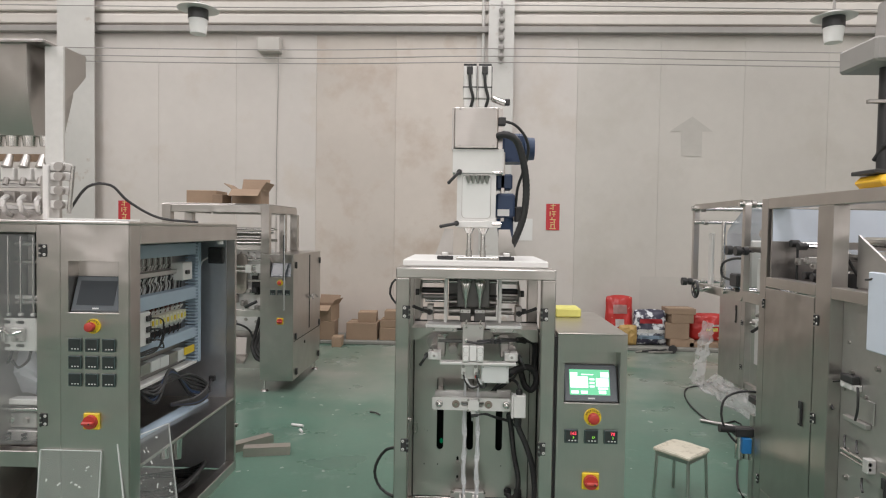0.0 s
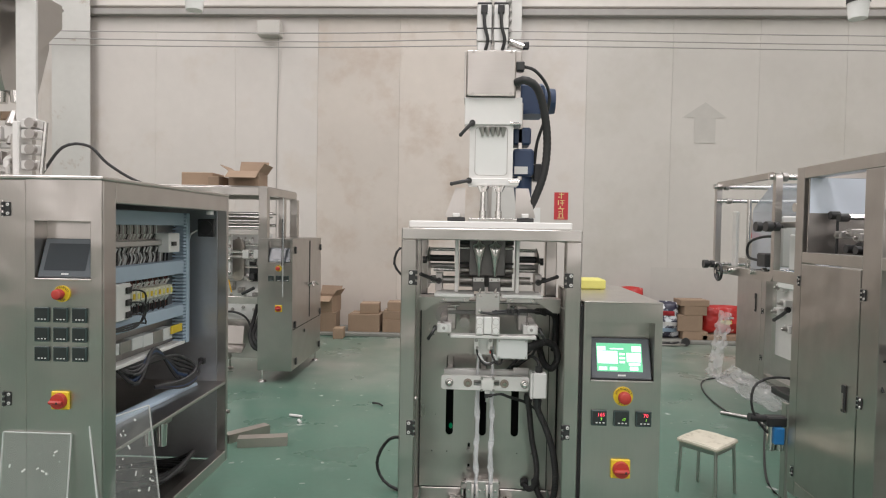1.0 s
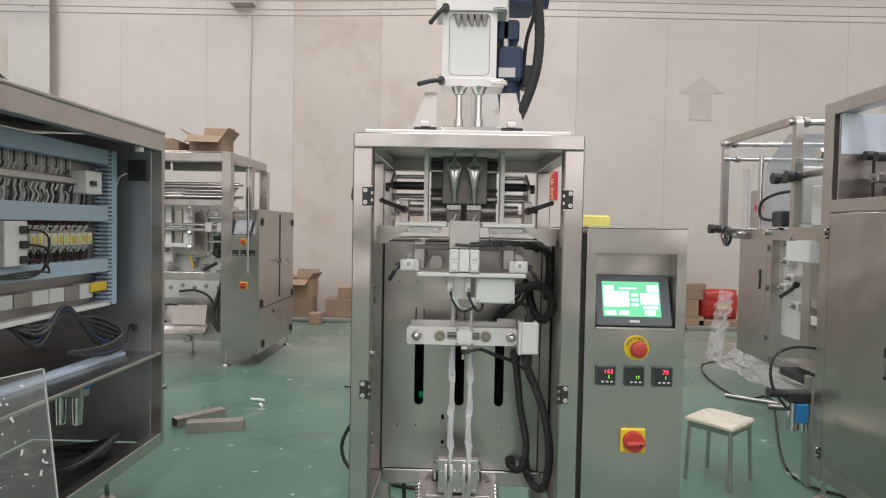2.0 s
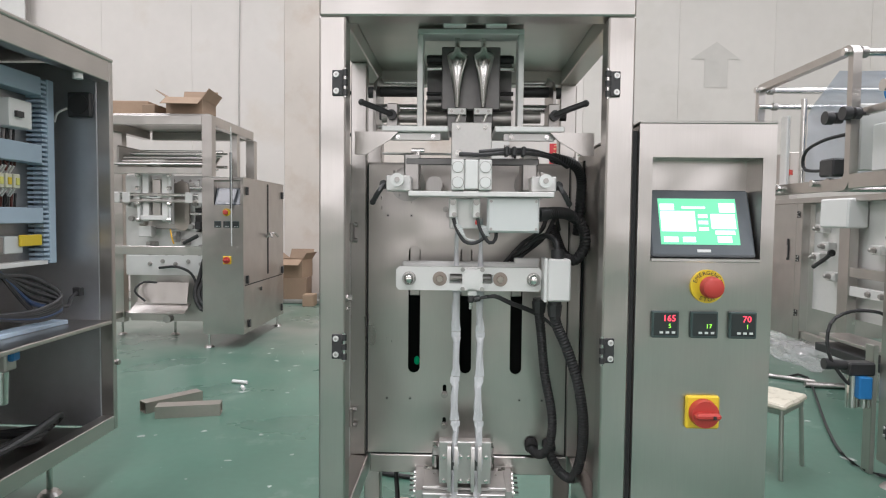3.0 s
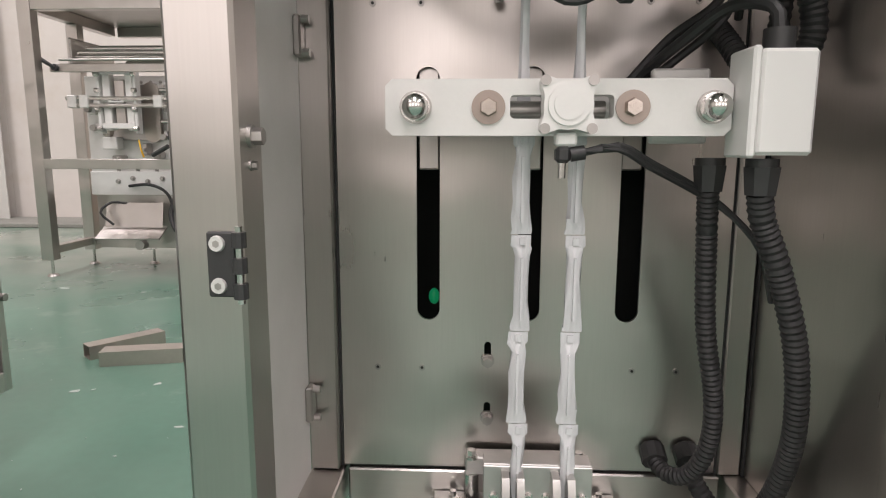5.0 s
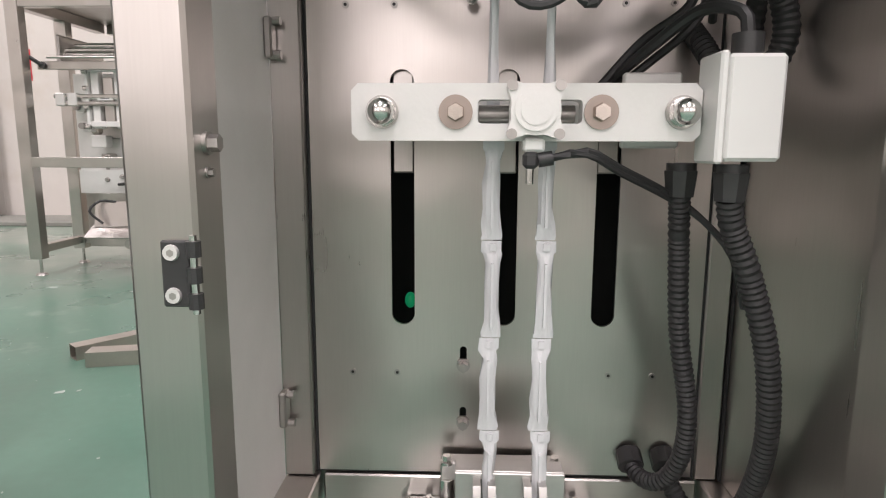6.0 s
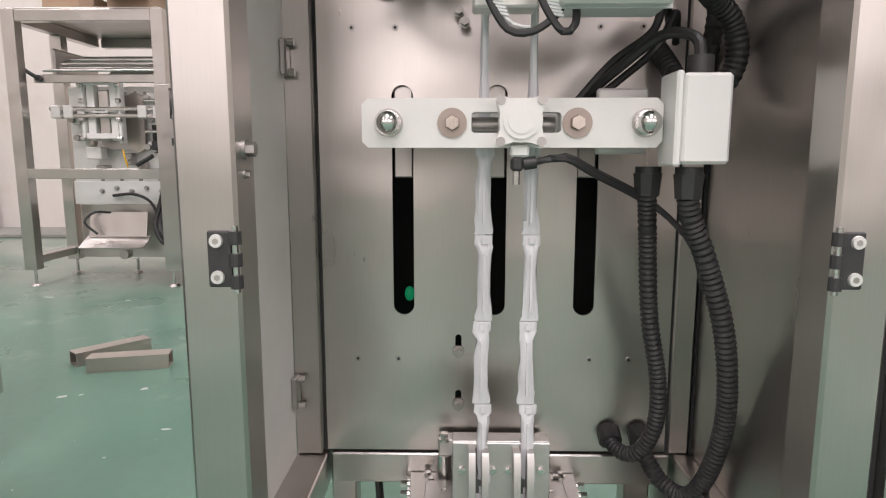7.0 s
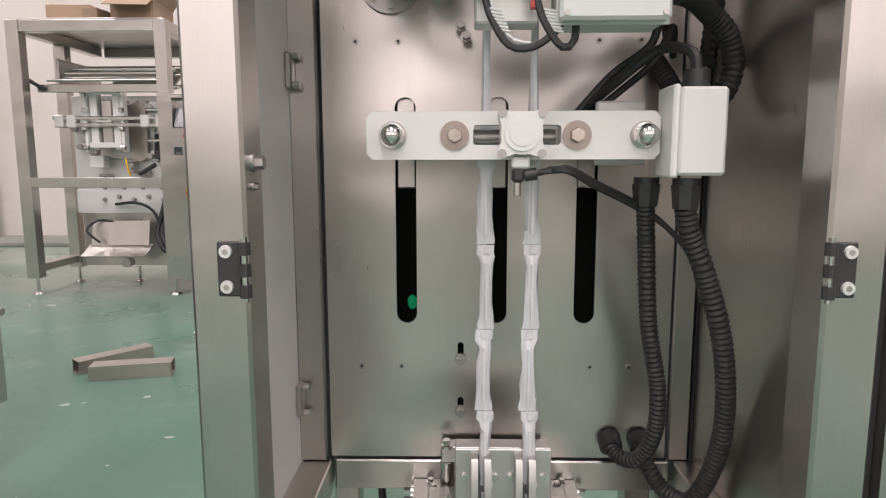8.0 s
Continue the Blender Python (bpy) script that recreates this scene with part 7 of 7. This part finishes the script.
for y, z in ((4.44, 1.155), (3.70, 1.40), (3.58, 1.40)):
    bm = rod(B(), (X0 - 0.085, y, z), (X0 - 0.055, y, z), 0.028, seg=12)
    rod(bm, (X0 - 0.040, y, z), (X0 - 0.016, y, z), 0.024, seg=12)
    rod(bm, (X0 - 0.06, y, z), (X0 + 0.02, y, z), 0.008, seg=8)
    part("lobed_knob", bm, BLACK, FS)
for y in (3.72, 3.9):
    part("stand_leg", box(B(), X0 + 0.66, X0 + 0.70, y, y + 0.05, 0.0, 1.099, bevel=0.002), STEEL, FS)

# ---- the far machine on that side ----
QX = 2.50
RB = thing("far_machine", (3.0, 5.5, 0.0), "stainless packing machine wrapped at its base in plastic", "machine")
part("cabinet", box(B(), QX, QX + 0.7, 5.68, 6.16, 0.11, 1.10, bevel=0.004), STEEL, RB)
door_handle((QX, 5.78, 0.76), RB, 0.16)
frame_bar(QX, QX + 0.06, 5.60, 5.679, 0.11, 1.10, RB, "post")
for z in (1.02, 0.70, 0.30):
    hinge((QX, 5.64, z), RB, 1, axis="side")
frame_bar(QX, QX + 0.06, 5.05, 5.16, 0.11, 1.10, RB, "post")
frame_bar(QX, QX + 0.06, 4.30, 4.38, 0.11, 1.10, RB, "post")
part("machine_plate", box(B(), QX + 0.09, QX + 0.10, 4.38, 5.598, 0.34, 1.10), ALUW, RB, "pale machine plate with mechanisms")
frame_bar(QX + 0.005, QX + 0.055, 4.381, 5.049, 0.62, 0.68, RB, "rail", STEELH)
frame_bar(QX + 0.01, QX + 0.05, 4.381, 5.049, 0.50, 0.56, RB, "rail", ALUW)
frame_bar(QX + 0.01, QX + 0.05, 4.381, 5.599, 0.12, 0.17, RB, "rail", STEELH)
frame_bar(QX, QX + 0.7, 4.30, 6.16, 1.101, 1.14, RB, "top_plate", STEELH)
part("white_case", box(B(), QX - 0.05, QX + 0.085, 5.00, 5.30, 0.93, 1.12, bevel=0.01), WHITEP, RB, "white plastic case")
part("upper_frame", box(B(), QX + 0.05, QX + 0.12, 5.9, 6.1, 1.141, 1.5, bevel=0.004), STEEL, RB)
part("red_lamp", box(B(), QX + 0.02, QX + 0.08, 5.90, 5.96, 1.32, 1.37, bevel=0.004), RED, RB)
for y, z in ((5.45, 0.92), (5.38, 0.80), (5.48, 0.72), (5.30, 0.60), (4.85, 0.80), (4.70, 0.88), (4.60, 0.72)):
    part("mechanism", box(B(), QX + 0.03, QX + 0.09, y - 0.05, y + 0.05, z - 0.03, z + 0.03, bevel=0.006), ALU, RB)
    bolt("mechanism_bolt", (QX + 0.03, y, z), 0.014, RB, axis=(-1, 0, 0), depth=0.03, dome=True)
handle_lever((QX + 0.02, 5.28, 0.76), (QX - 0.02, 5.40, 0.66), RB, 0.014)
for y in (4.5, 4.62, 4.74, 4.86):
    bolt("rail_bolt", (QX + 0.01, y, 0.53), 0.014, RB, axis=(-1, 0, 0), depth=0.02)
part("low_tray", box(B(), 2.30, QX - 0.01, 4.4, 5.0, 0.25, 0.27, bevel=0.003), STEELH, RB)
part("dark_belt", box(B(), 2.28, QX, 4.4, 5.0, 0.16, 0.21, bevel=0.004), BLACK, RB)
for c in ((QX + 0.04, 5.62, 0), (QX + 0.04, 6.10, 0), (QX + 0.04, 4.34, 0), (QX + 0.04, 5.10, 0)):
    levelling_foot(c, RB, 0.112)


def crumpled(name, x0, x1, y0, y1, z, lift, material, label, category, n=26, seed=0):
    """A crumpled sheet that lies on the floor and rises where lift says."""
    bm = B()
    vs = []
    for i in range(n + 1):
        row = []
        for k in range(n + 1):
            u, v = i / n, k / n
            w = noise.noise((u * 5 + seed, v * 5, 1.7)) + 0.6 * noise.noise((u * 13, v * 13 + seed, 4.1))
            e = 0.06 * noise.noise((u * 4, v * 4, seed + 9))
            row.append(bm.verts.new((x0 + (x1 - x0) * u + e, y0 + (y1 - y0) * v + e, z + max(0.003, lift(u, v) + 0.045 * abs(w)))))
        vs.append(row)
    for i in range(n):
        for k in range(n):
            bm.faces.new((vs[i][k], vs[i + 1][k], vs[i + 1][k + 1], vs[i][k + 1]))
    return solid(name, bm, material, ((x0 + x1) / 2, (y0 + y1) / 2, z), label, category)


crumpled("plastic_wrap", 2.28, 2.49, 5.0, 6.2, 0.0, lambda u, v: 0.10 * u ** 2, WRAP, "crumpled clear plastic wrap lying at the machine base", "plastic wrap", seed=2)
nx, nz = 10, 22
bm = B()
vs = [[bm.verts.new((2.40 - 0.10 * (1 - k / nz) + 0.05 * noise.noise((i * 0.9, k * 0.45, 5)), 6.02 + 0.30 * i / nx, 0.003 + 0.62 * k / nz)) for k in range(nz + 1)] for i in range(nx + 1)]
for i in range(nx):
    for k in range(nz):
        bm.faces.new((vs[i][k], vs[i + 1][k], vs[i + 1][k + 1], vs[i][k + 1]))
solid("plastic_wrap", bm, WRAP, (2.4, 6.15, 0), "clear plastic wrap hanging down beside the cabinet", "plastic wrap")

# ---- things on the floor ----
ST = thing("stool", (1.240, 3.495, 0.0), "small square steel stool with a worn cream padded seat", "stool")
rot = Matrix.Translation((1.240, 3.495, 0)) @ Matrix.Rotation(radians(43), 4, "Z")
bm = box(B(), -0.116, 0.116, -0.110, 0.110, 0.264, 0.288, bevel=0.007)
bmesh.ops.subdivide_edges(bm, edges=bm.edges[:], cuts=3, use_grid_fill=True)
for v in bm.verts:
    v.co += Vector((0.4, 0.4, 1)) * 0.006 * noise.noise(v.co * 22)
bmesh.ops.transform(bm, matrix=rot, verts=bm.verts)
part("seat", bm, SEAT, ST, "worn cream padded seat")
for u in (-1, 1):
    for w in (-1, 1):
        part("leg", rod(B(), rot @ Vector((u * 0.108, w * 0.102, 0.0)), rot @ Vector((u * 0.098, w * 0.092, 0.2635)), 0.0085, seg=10), STEEL, ST)
    part("apron", box(B(), u * 0.102 - 0.006, u * 0.102 + 0.006, -0.092, 0.092, 0.245, 0.2635, m=rot), STEEL, ST)
    part("apron", box(B(), -0.10, 0.10, u * 0.096 - 0.006, u * 0.096 + 0.006, 0.245, 0.2635, m=rot), STEEL, ST)


def square_tube(length, w, h, at, rz, label):
    t = 0.003
    bm = plate(B(), [(-w / 2, 0), (w / 2, 0), (w / 2, h), (-w / 2, h)], length, Matrix(((0, 0, 1, -length / 2), (1, 0, 0, 0), (0, 1, 0, 0), (0, 0, 0, 1))), holes=[[(-w / 2 + t, t), (w / 2 - t, t), (w / 2 - t, h - t), (-w / 2 + t, h - t)]])
    ob = new("steel_tube", finish("steel_tube", bm, TUBEM))
    ob.matrix_world = pose(*at, 0, 0, rz)
    return tagged(ob, label, "tube", "steel tubes on the floor")


square_tube(0.295, 0.075, 0.056, (-1.279, 3.978, 0.0), 13, "cut square steel tube lying on the green floor")
square_tube(0.29, 0.07, 0.054, (-1.425, 4.110, 0.0), 50, "cut square steel tube lying askew behind another")
for k, (x, y, rz, ln) in enumerate(((-1.235, 4.55, -18, 0.10), (-1.175, 4.43, 120, 0.05))):
    solid("film_scrap", rod(B(), Matrix.Rotation(radians(rz), 3, "Z") @ Vector((-ln / 2, 0, 0)) + Vector((x, y, 0.010)), Matrix.Rotation(radians(rz), 3, "Z") @ Vector((ln / 2, 0, 0)) + Vector((x, y, 0.012)), 0.010, seg=8), WHITEP, (x, y, 0), "rolled scrap of white film on the floor", "scrap", "white film scraps")
solid("cable_tie", hose(B(), [(-0.75, 4.95, 0.006), (-0.70, 4.92, 0.012), (-0.66, 4.88, 0.006)], 0.006, step=0.02), BLACK, (-0.7, 4.92, 0), "short black cable end on the floor", "cable")
solid("wire_ring", hose(B(), [(-1.72, 3.62, 0.006), (-1.65, 3.58, 0.012), (-1.60, 3.62, 0.006), (-1.66, 3.66, 0.008), (-1.70, 3.61, 0.012)], 0.005, step=0.02), BLACK, (-1.66, 3.62, 0), "loose ring of black wire on the floor", "wire")
solid("floor_cable", hose(B(), [(0.10, 3.25, 0.009), (-0.20, 3.30, 0.009), (-0.42, 3.40, 0.02), (-0.485, 3.42, 0.13), (-0.42, 3.40, 0.26), (-0.30, 3.25, 0.31), (-0.225, 2.95, 0.30), (-0.215, 2.749, 0.30)], 0.0085, step=0.03), RUBBER, (-0.3, 3.2, 0), "black cable looping from the machine to the floor", "cable")
solid("floor_cable", hose(B(), [(2.52, 6.20, 0.008), (2.539, 6.282, 0.008), (2.327, 6.118, 0.008), (2.117, 5.939, 0.008), (1.981, 5.484, 0.008), (1.957, 4.984, 0.008), (2.064, 4.898, 0.008), (2.180, 4.887, 0.008), (1.62, 3.62, 0.008), (1.72, 3.30, 0.008)], 0.0065, step=0.05), RUBBER, (2.0, 5, 0), "black cable lying in a curve on the green floor", "cable")
AR = thing("air_unit", (1.60, 3.50, 0.0), "air preparation unit with black hoses on a steel bracket", "air unit")
part("bracket", box(B(), 1.60, 1.62, 3.42, 3.47, 0.0, 0.50, bevel=0.003), STEEL, AR)
part("block", box(B(), 1.50, 1.60, 3.40, 3.46, 0.385, 0.435, bevel=0.006), BLACK, AR)
part("valve", rod(B(), (1.42, 3.43, 0.425), (1.50, 3.43, 0.42), 0.022, 0.018, seg=12), BLACK, AR)
part("gauge_block", box(B(), 1.53, 1.58, 3.385, 3.42, 0.30, 0.384, bevel=0.004), BLUEBR, AR)
for x in (1.53, 1.575):
    part("bowl", rod(B(), (x, 3.43, 0.26), (x, 3.43, 0.385), 0.022, seg=14), CHROME, AR)
part("arch_hose", hose(B(), [(1.60, 3.44, 0.30), (1.50, 3.42, 0.36), (1.43, 3.42, 0.47), (1.44, 3.43, 0.58), (1.52, 3.44, 0.625), (1.64, 3.46, 0.62), (1.72, 3.48, 0.58)], 0.0065, step=0.03), RUBBER, AR)
for k, (x, y, rz, ln, r) in enumerate(((2.02, 4.85, -35, 0.32, 0.014), (2.22, 4.66, -8, 0.34, 0.018))):
    d = Vector((math.cos(radians(rz)), math.sin(radians(rz)), 0)) * ln / 2
    solid("steel_rod", rod(B(), Vector((x, y, r)) - d, Vector((x, y, r)) + d, r, seg=12), DARKSTEEL, (x, y, 0), "dark steel rod lying on the floor", "rod", "rods on the floor")

g = random.Random(41)
bm = B()
for k in range(420):
    x, y = g.uniform(-3.4, 2.6), g.uniform(2.6, 7.6)
    n, r = g.randint(4, 7), 0.003 + 0.020 * g.random() ** 3.2
    sx, turn = g.uniform(0.35, 1.6), g.uniform(0, 3.14)
    low, top = [], []
    for i in range(n):
        a = 2 * math.pi * i / n
        u, w = r * sx * g.uniform(0.5, 1.2) * math.cos(a), r * g.uniform(0.4, 1.1) * math.sin(a)
        px, py = x + u * math.cos(turn) - w * math.sin(turn), y + u * math.sin(turn) + w * math.cos(turn)
        low.append(bm.verts.new((px, py, 0.0)))
        top.append(bm.verts.new((px, py, 0.0012)))
    bm.faces.new(top)
    for i in range(n):
        bm.faces.new((low[i], low[(i + 1) % n], top[(i + 1) % n], top[i]))
solid("paint_flecks", bm, FLECK, (0, 5, 0), "scattered pale flecks of paint and plaster on the green floor", "debris", kind="stuff")

# ---- along the wall ----
KZ = 0.0452
carton(-1.665, -1.545, 7.66, 7.85, 0.0, 0.125, 2)
carton(-1.53, -1.13, 7.95, 8.30, KZ, 0.22, -2)
carton(-1.40, -1.16, 8.0, 8.25, KZ + 0.2215, 0.13, 3)
carton(-1.10, -0.86, 7.95, 8.25, KZ, 0.16, 0)
carton(-1.10, -0.80, 7.97, 8.28, KZ + 0.1615, 0.10, 0)
carton(-1.05, -0.82, 8.0, 8.25, KZ + 0.263, 0.11, 2)
carton(-2.00, -1.69, 7.90, 8.25, KZ, 0.24, 4, label="dark brown cardboard box against the wall")
carton(-1.98, -1.70, 7.92, 8.22, KZ + 0.2415, 0.20, -9, opened=True, label="open brown cardboard box with raised flaps")
carton(2.62, 2.92, 7.95, 8.25, KZ, 0.10, 0)
carton(2.57, 2.86, 7.95, 8.25, KZ + 0.1015, 0.20, -4)
carton(2.62, 2.90, 7.95, 8.25, KZ + 0.303, 0.11, 3)
carton(2.58, 2.93, 7.95, 8.22, KZ + 0.4145, 0.075, 1)
carton(2.86, 3.40, 7.95, 8.25, KZ, 0.06, 0)


PALEPINK = mat("pale_pink_print", (0.72, 0.45, 0.42), 0.35, 0.0, grain=0.15)
PALEBLUE = mat("pale_blue_print", (0.42, 0.56, 0.68), 0.35, 0.0, grain=0.15)
REDSACK = mat("glossy_red_sack", (0.55, 0.035, 0.03), 0.32, 0.0, grain=0.2, bump=0.5, scale=22, spots=((0.80, 0.70, 0.58), 11, 0.66, 0.70))
DARKSACK = mat("dark_printed_sack", (0.06, 0.06, 0.10), 0.35, 0.0, grain=0.3, bump=0.6, scale=20, spots=((0.72, 0.75, 0.78), 8, 0.50, 0.56))
YELSACK = mat("yellow_brown_sack", (0.55, 0.36, 0.12), 0.4, 0.0, grain=0.2, bump=0.5, scale=20)
def pillow(x, y, z, w, d, h, material, label, seed, lean=0.0, tilt=0.0, bands=()):
    """A filled flat plastic sack standing against the wall: pillow-shaped, with pinched corners, creases and printed bands."""
    ob = thing("sack", (x, y, z), label, "sack", "sacks by the wall")
    def surface(u, v, side):
        edge = max(0.0, (1 - abs(u) ** 3.0) * (1 - abs(v) ** 3.0)) ** 0.5
        n1 = noise.noise((u * 2.2 + seed, v * 2.2, side)) + 0.5 * noise.noise((u * 6.0, v * 6.0 + seed, side * 2.0))
        pinch = 1 - 0.07 * (abs(u * v)) - 0.05 * noise.noise((u * 3.0, v * 3.0, seed + 5.0))
        px = u * w / 2 * pinch + lean * (v + 1) * h / 2
        pz = (v + 1) * h / 2 * (1 - 0.04 * abs(u) ** 2)
        py = side * (d / 2 * edge + 0.022 * n1 * edge) + tilt * (v + 1) * h / 2
        return (x + px, y + py, z + max(0.002, pz))
    def sheet(u0, u1, v0, v1, off, n=26):
        bm = B()
        for side in (-1, 1) if off == 0 else (-1,):
            g2 = [[bm.verts.new(Vector(surface(u0 + (u1 - u0) * a / n, v0 + (v1 - v0) * b / n, side)) + Vector((0, -off, 0))) for b in range(n + 1)] for a in range(n + 1)]
            for a in range(n):
                for b in range(n):
                    bm.faces.new((g2[a][b], g2[a + 1][b], g2[a + 1][b + 1], g2[a][b + 1]))
        if off == 0:
            bmesh.ops.remove_doubles(bm, verts=bm.verts[:], dist=0.0015)
        else:
            bmesh.ops.solidify(bm, geom=bm.faces[:], thickness=0.001)
        return bm
    part("bag", sheet(-1, 1, -1, 1, 0), material, ob)
    for u0, u1, v0, v1, m_ in bands:
        part("printed_mark", sheet(u0, u1, v0, v1, 0.003, 12), m_, ob)
    return ob


pillow(2.02, 8.16, KZ, 0.36, 0.16, 0.62, REDSACK, "shiny red printed plastic sack leaning at the wall", 1, 0.02, 0.15, bands=((-0.5, 0.5, 0.25, 0.62, PALEPINK), (-0.35, 0.30, -0.30, 0.02, PAPER)))
pillow(2.10, 8.03, KZ, 0.24, 0.13, 0.26, YELSACK, "yellow-brown plastic sack by the wall", 5)
pillow(2.40, 8.08, KZ, 0.44, 0.22, 0.46, DARKSACK, "dark printed plastic sack with pale stripes", 3, 0.0, 0.08, bands=((-0.8, 0.8, -0.28, -0.08, PAPER), (-0.8, 0.8, -0.62, -0.42, PALEBLUE), (-0.7, 0.6, 0.25, 0.5, REDPAPER)))
pillow(3.14, 8.12, KZ + 0.0615, 0.48, 0.20, 0.36, REDSACK, "glossy red printed plastic sack on a flat box", 7, bands=((-0.2, 0.4, -0.25, 0.0, PALEYELLOW), (0.1, 0.5, 0.1, 0.25, PAPER)))
for k in range(5):
    solid("scrap_rod", rod(B(), (2.12 + 0.08 * k, 7.72 + 0.03 * (k % 2), 0.015), (2.34 + 0.06 * k, 7.80 - 0.05 * (k % 3), 0.02 + 0.02 * (k % 2)), 0.012, seg=6), BLACK if k % 2 else DARKSTEEL, (2.2, 7.75, 0), "dark scrap rod lying below the kerb", "rod", "scrap rods")
solid("scrap_ring", rod(B(), (2.58, 7.74, 0.05), (2.60, 7.78, 0.05), 0.05, seg=18), BLACK, (2.58, 7.75, 0), "small black wheel lying by the kerb", "wheel")


STROKES = (((-0.7, 0.8, 0.35, 0.55), (-0.1, 0.15, -0.8, 0.9), (-0.9, -0.3, -0.5, -0.25)),
           ((-0.9, -0.65, -0.7, 0.7), (-0.3, 0.9, 0.5, 0.7), (0.2, 0.42, -0.8, 0.5), (-0.3, 0.8, -0.2, 0.0)),
           ((-0.8, 0.9, 0.1, 0.3), (-0.35, -0.1, 0.3, 0.9), (0.3, 0.55, -0.9, 0.1), (-0.7, 0.1, -0.75, -0.55)),
           ((-0.6, 0.6, 0.6, 0.8), (-0.6, -0.35, -0.3, 0.6), (0.35, 0.6, -0.3, 0.6), (-0.9, 0.9, -0.6, -0.38)))


def red_paper(x0, x1, z0, z1):
    ob = thing("red_paper", ((x0 + x1) / 2, WY1 - 0.006, z0), "red paper strip with gold writing on the wall", "paper", "red papers on the wall")
    part("sheet", box(B(), x0, x1, WY1 - 0.0075, WY1 - 0.0055, z0, z1), REDPAPER, ob)
    n = 4
    for k in range(n):
        zc = z1 - (k + 0.5) * (z1 - z0) / n
        s = (x1 - x0) * 0.26
        for a, b, c, d in STROKES[k]:
            part("brush_bar", box(B(), (x0 + x1) / 2 + a * s, (x0 + x1) / 2 + b * s, WY1 - 0.009, WY1 - 0.0078, zc + c * s, zc + d * s), GOLD, ob)
    return ob


red_paper(1.080, 1.262, 1.506, 1.864)
red_paper(-4.86, -4.69, 1.50, 1.826)
solid("wall_notice", box(B(), 0.62, 0.90, WY1 - 0.0075, WY1 - 0.0055, 1.36, 1.66), PAPER, (0.76, WY1 - 0.007, 1.36), "plain white paper notice on the wall", "paper")
bm = plate(B(), [(2.87, 2.53), (3.14, 2.53), (3.14, 2.86), (3.28, 2.86), (3.005, 3.06), (2.71, 2.86), (2.87, 2.86)], 0.0015, front(WY1 - 0.0045))
part("arrow_stain", bm, ARROW, north, "faded grey arrow mark")
part("stain", box(B(), 2.36, 3.6, WY1 - 0.0058, WY1 - 0.0045, 0.02, 0.90), DIRT, north, "grey damp stain")


def bell_lamp(x, y, z):
    ob = thing("pendant_lamp", (x, y, z), "hanging factory lamp with a flat shade and glass jar", "lamp", "hanging lamps")
    part("shade", rod(B(), (x, y, z + 0.235), (x, y, z + 0.285), 0.195, 0.07, seg=32), WHITEP, ob)
    part("housing", rod(B(), (x, y, z + 0.14), (x, y, z + 0.234), 0.095, seg=24), BLACK, ob)
    part("glass_jar", rod(B(), (x, y, z), (x, y, z + 0.139), 0.075, 0.090, seg=24), WHITEP, ob, "frosted glass jar")
    part("stem", rod(B(), (x, y, z + 0.285), (x, y, TOP - 0.001), 0.014, seg=8), GIRDER, ob)
    return ob


bell_lamp(-2.64, 6.0, 3.36)
bell_lamp(3.41, 6.0, 3.30)
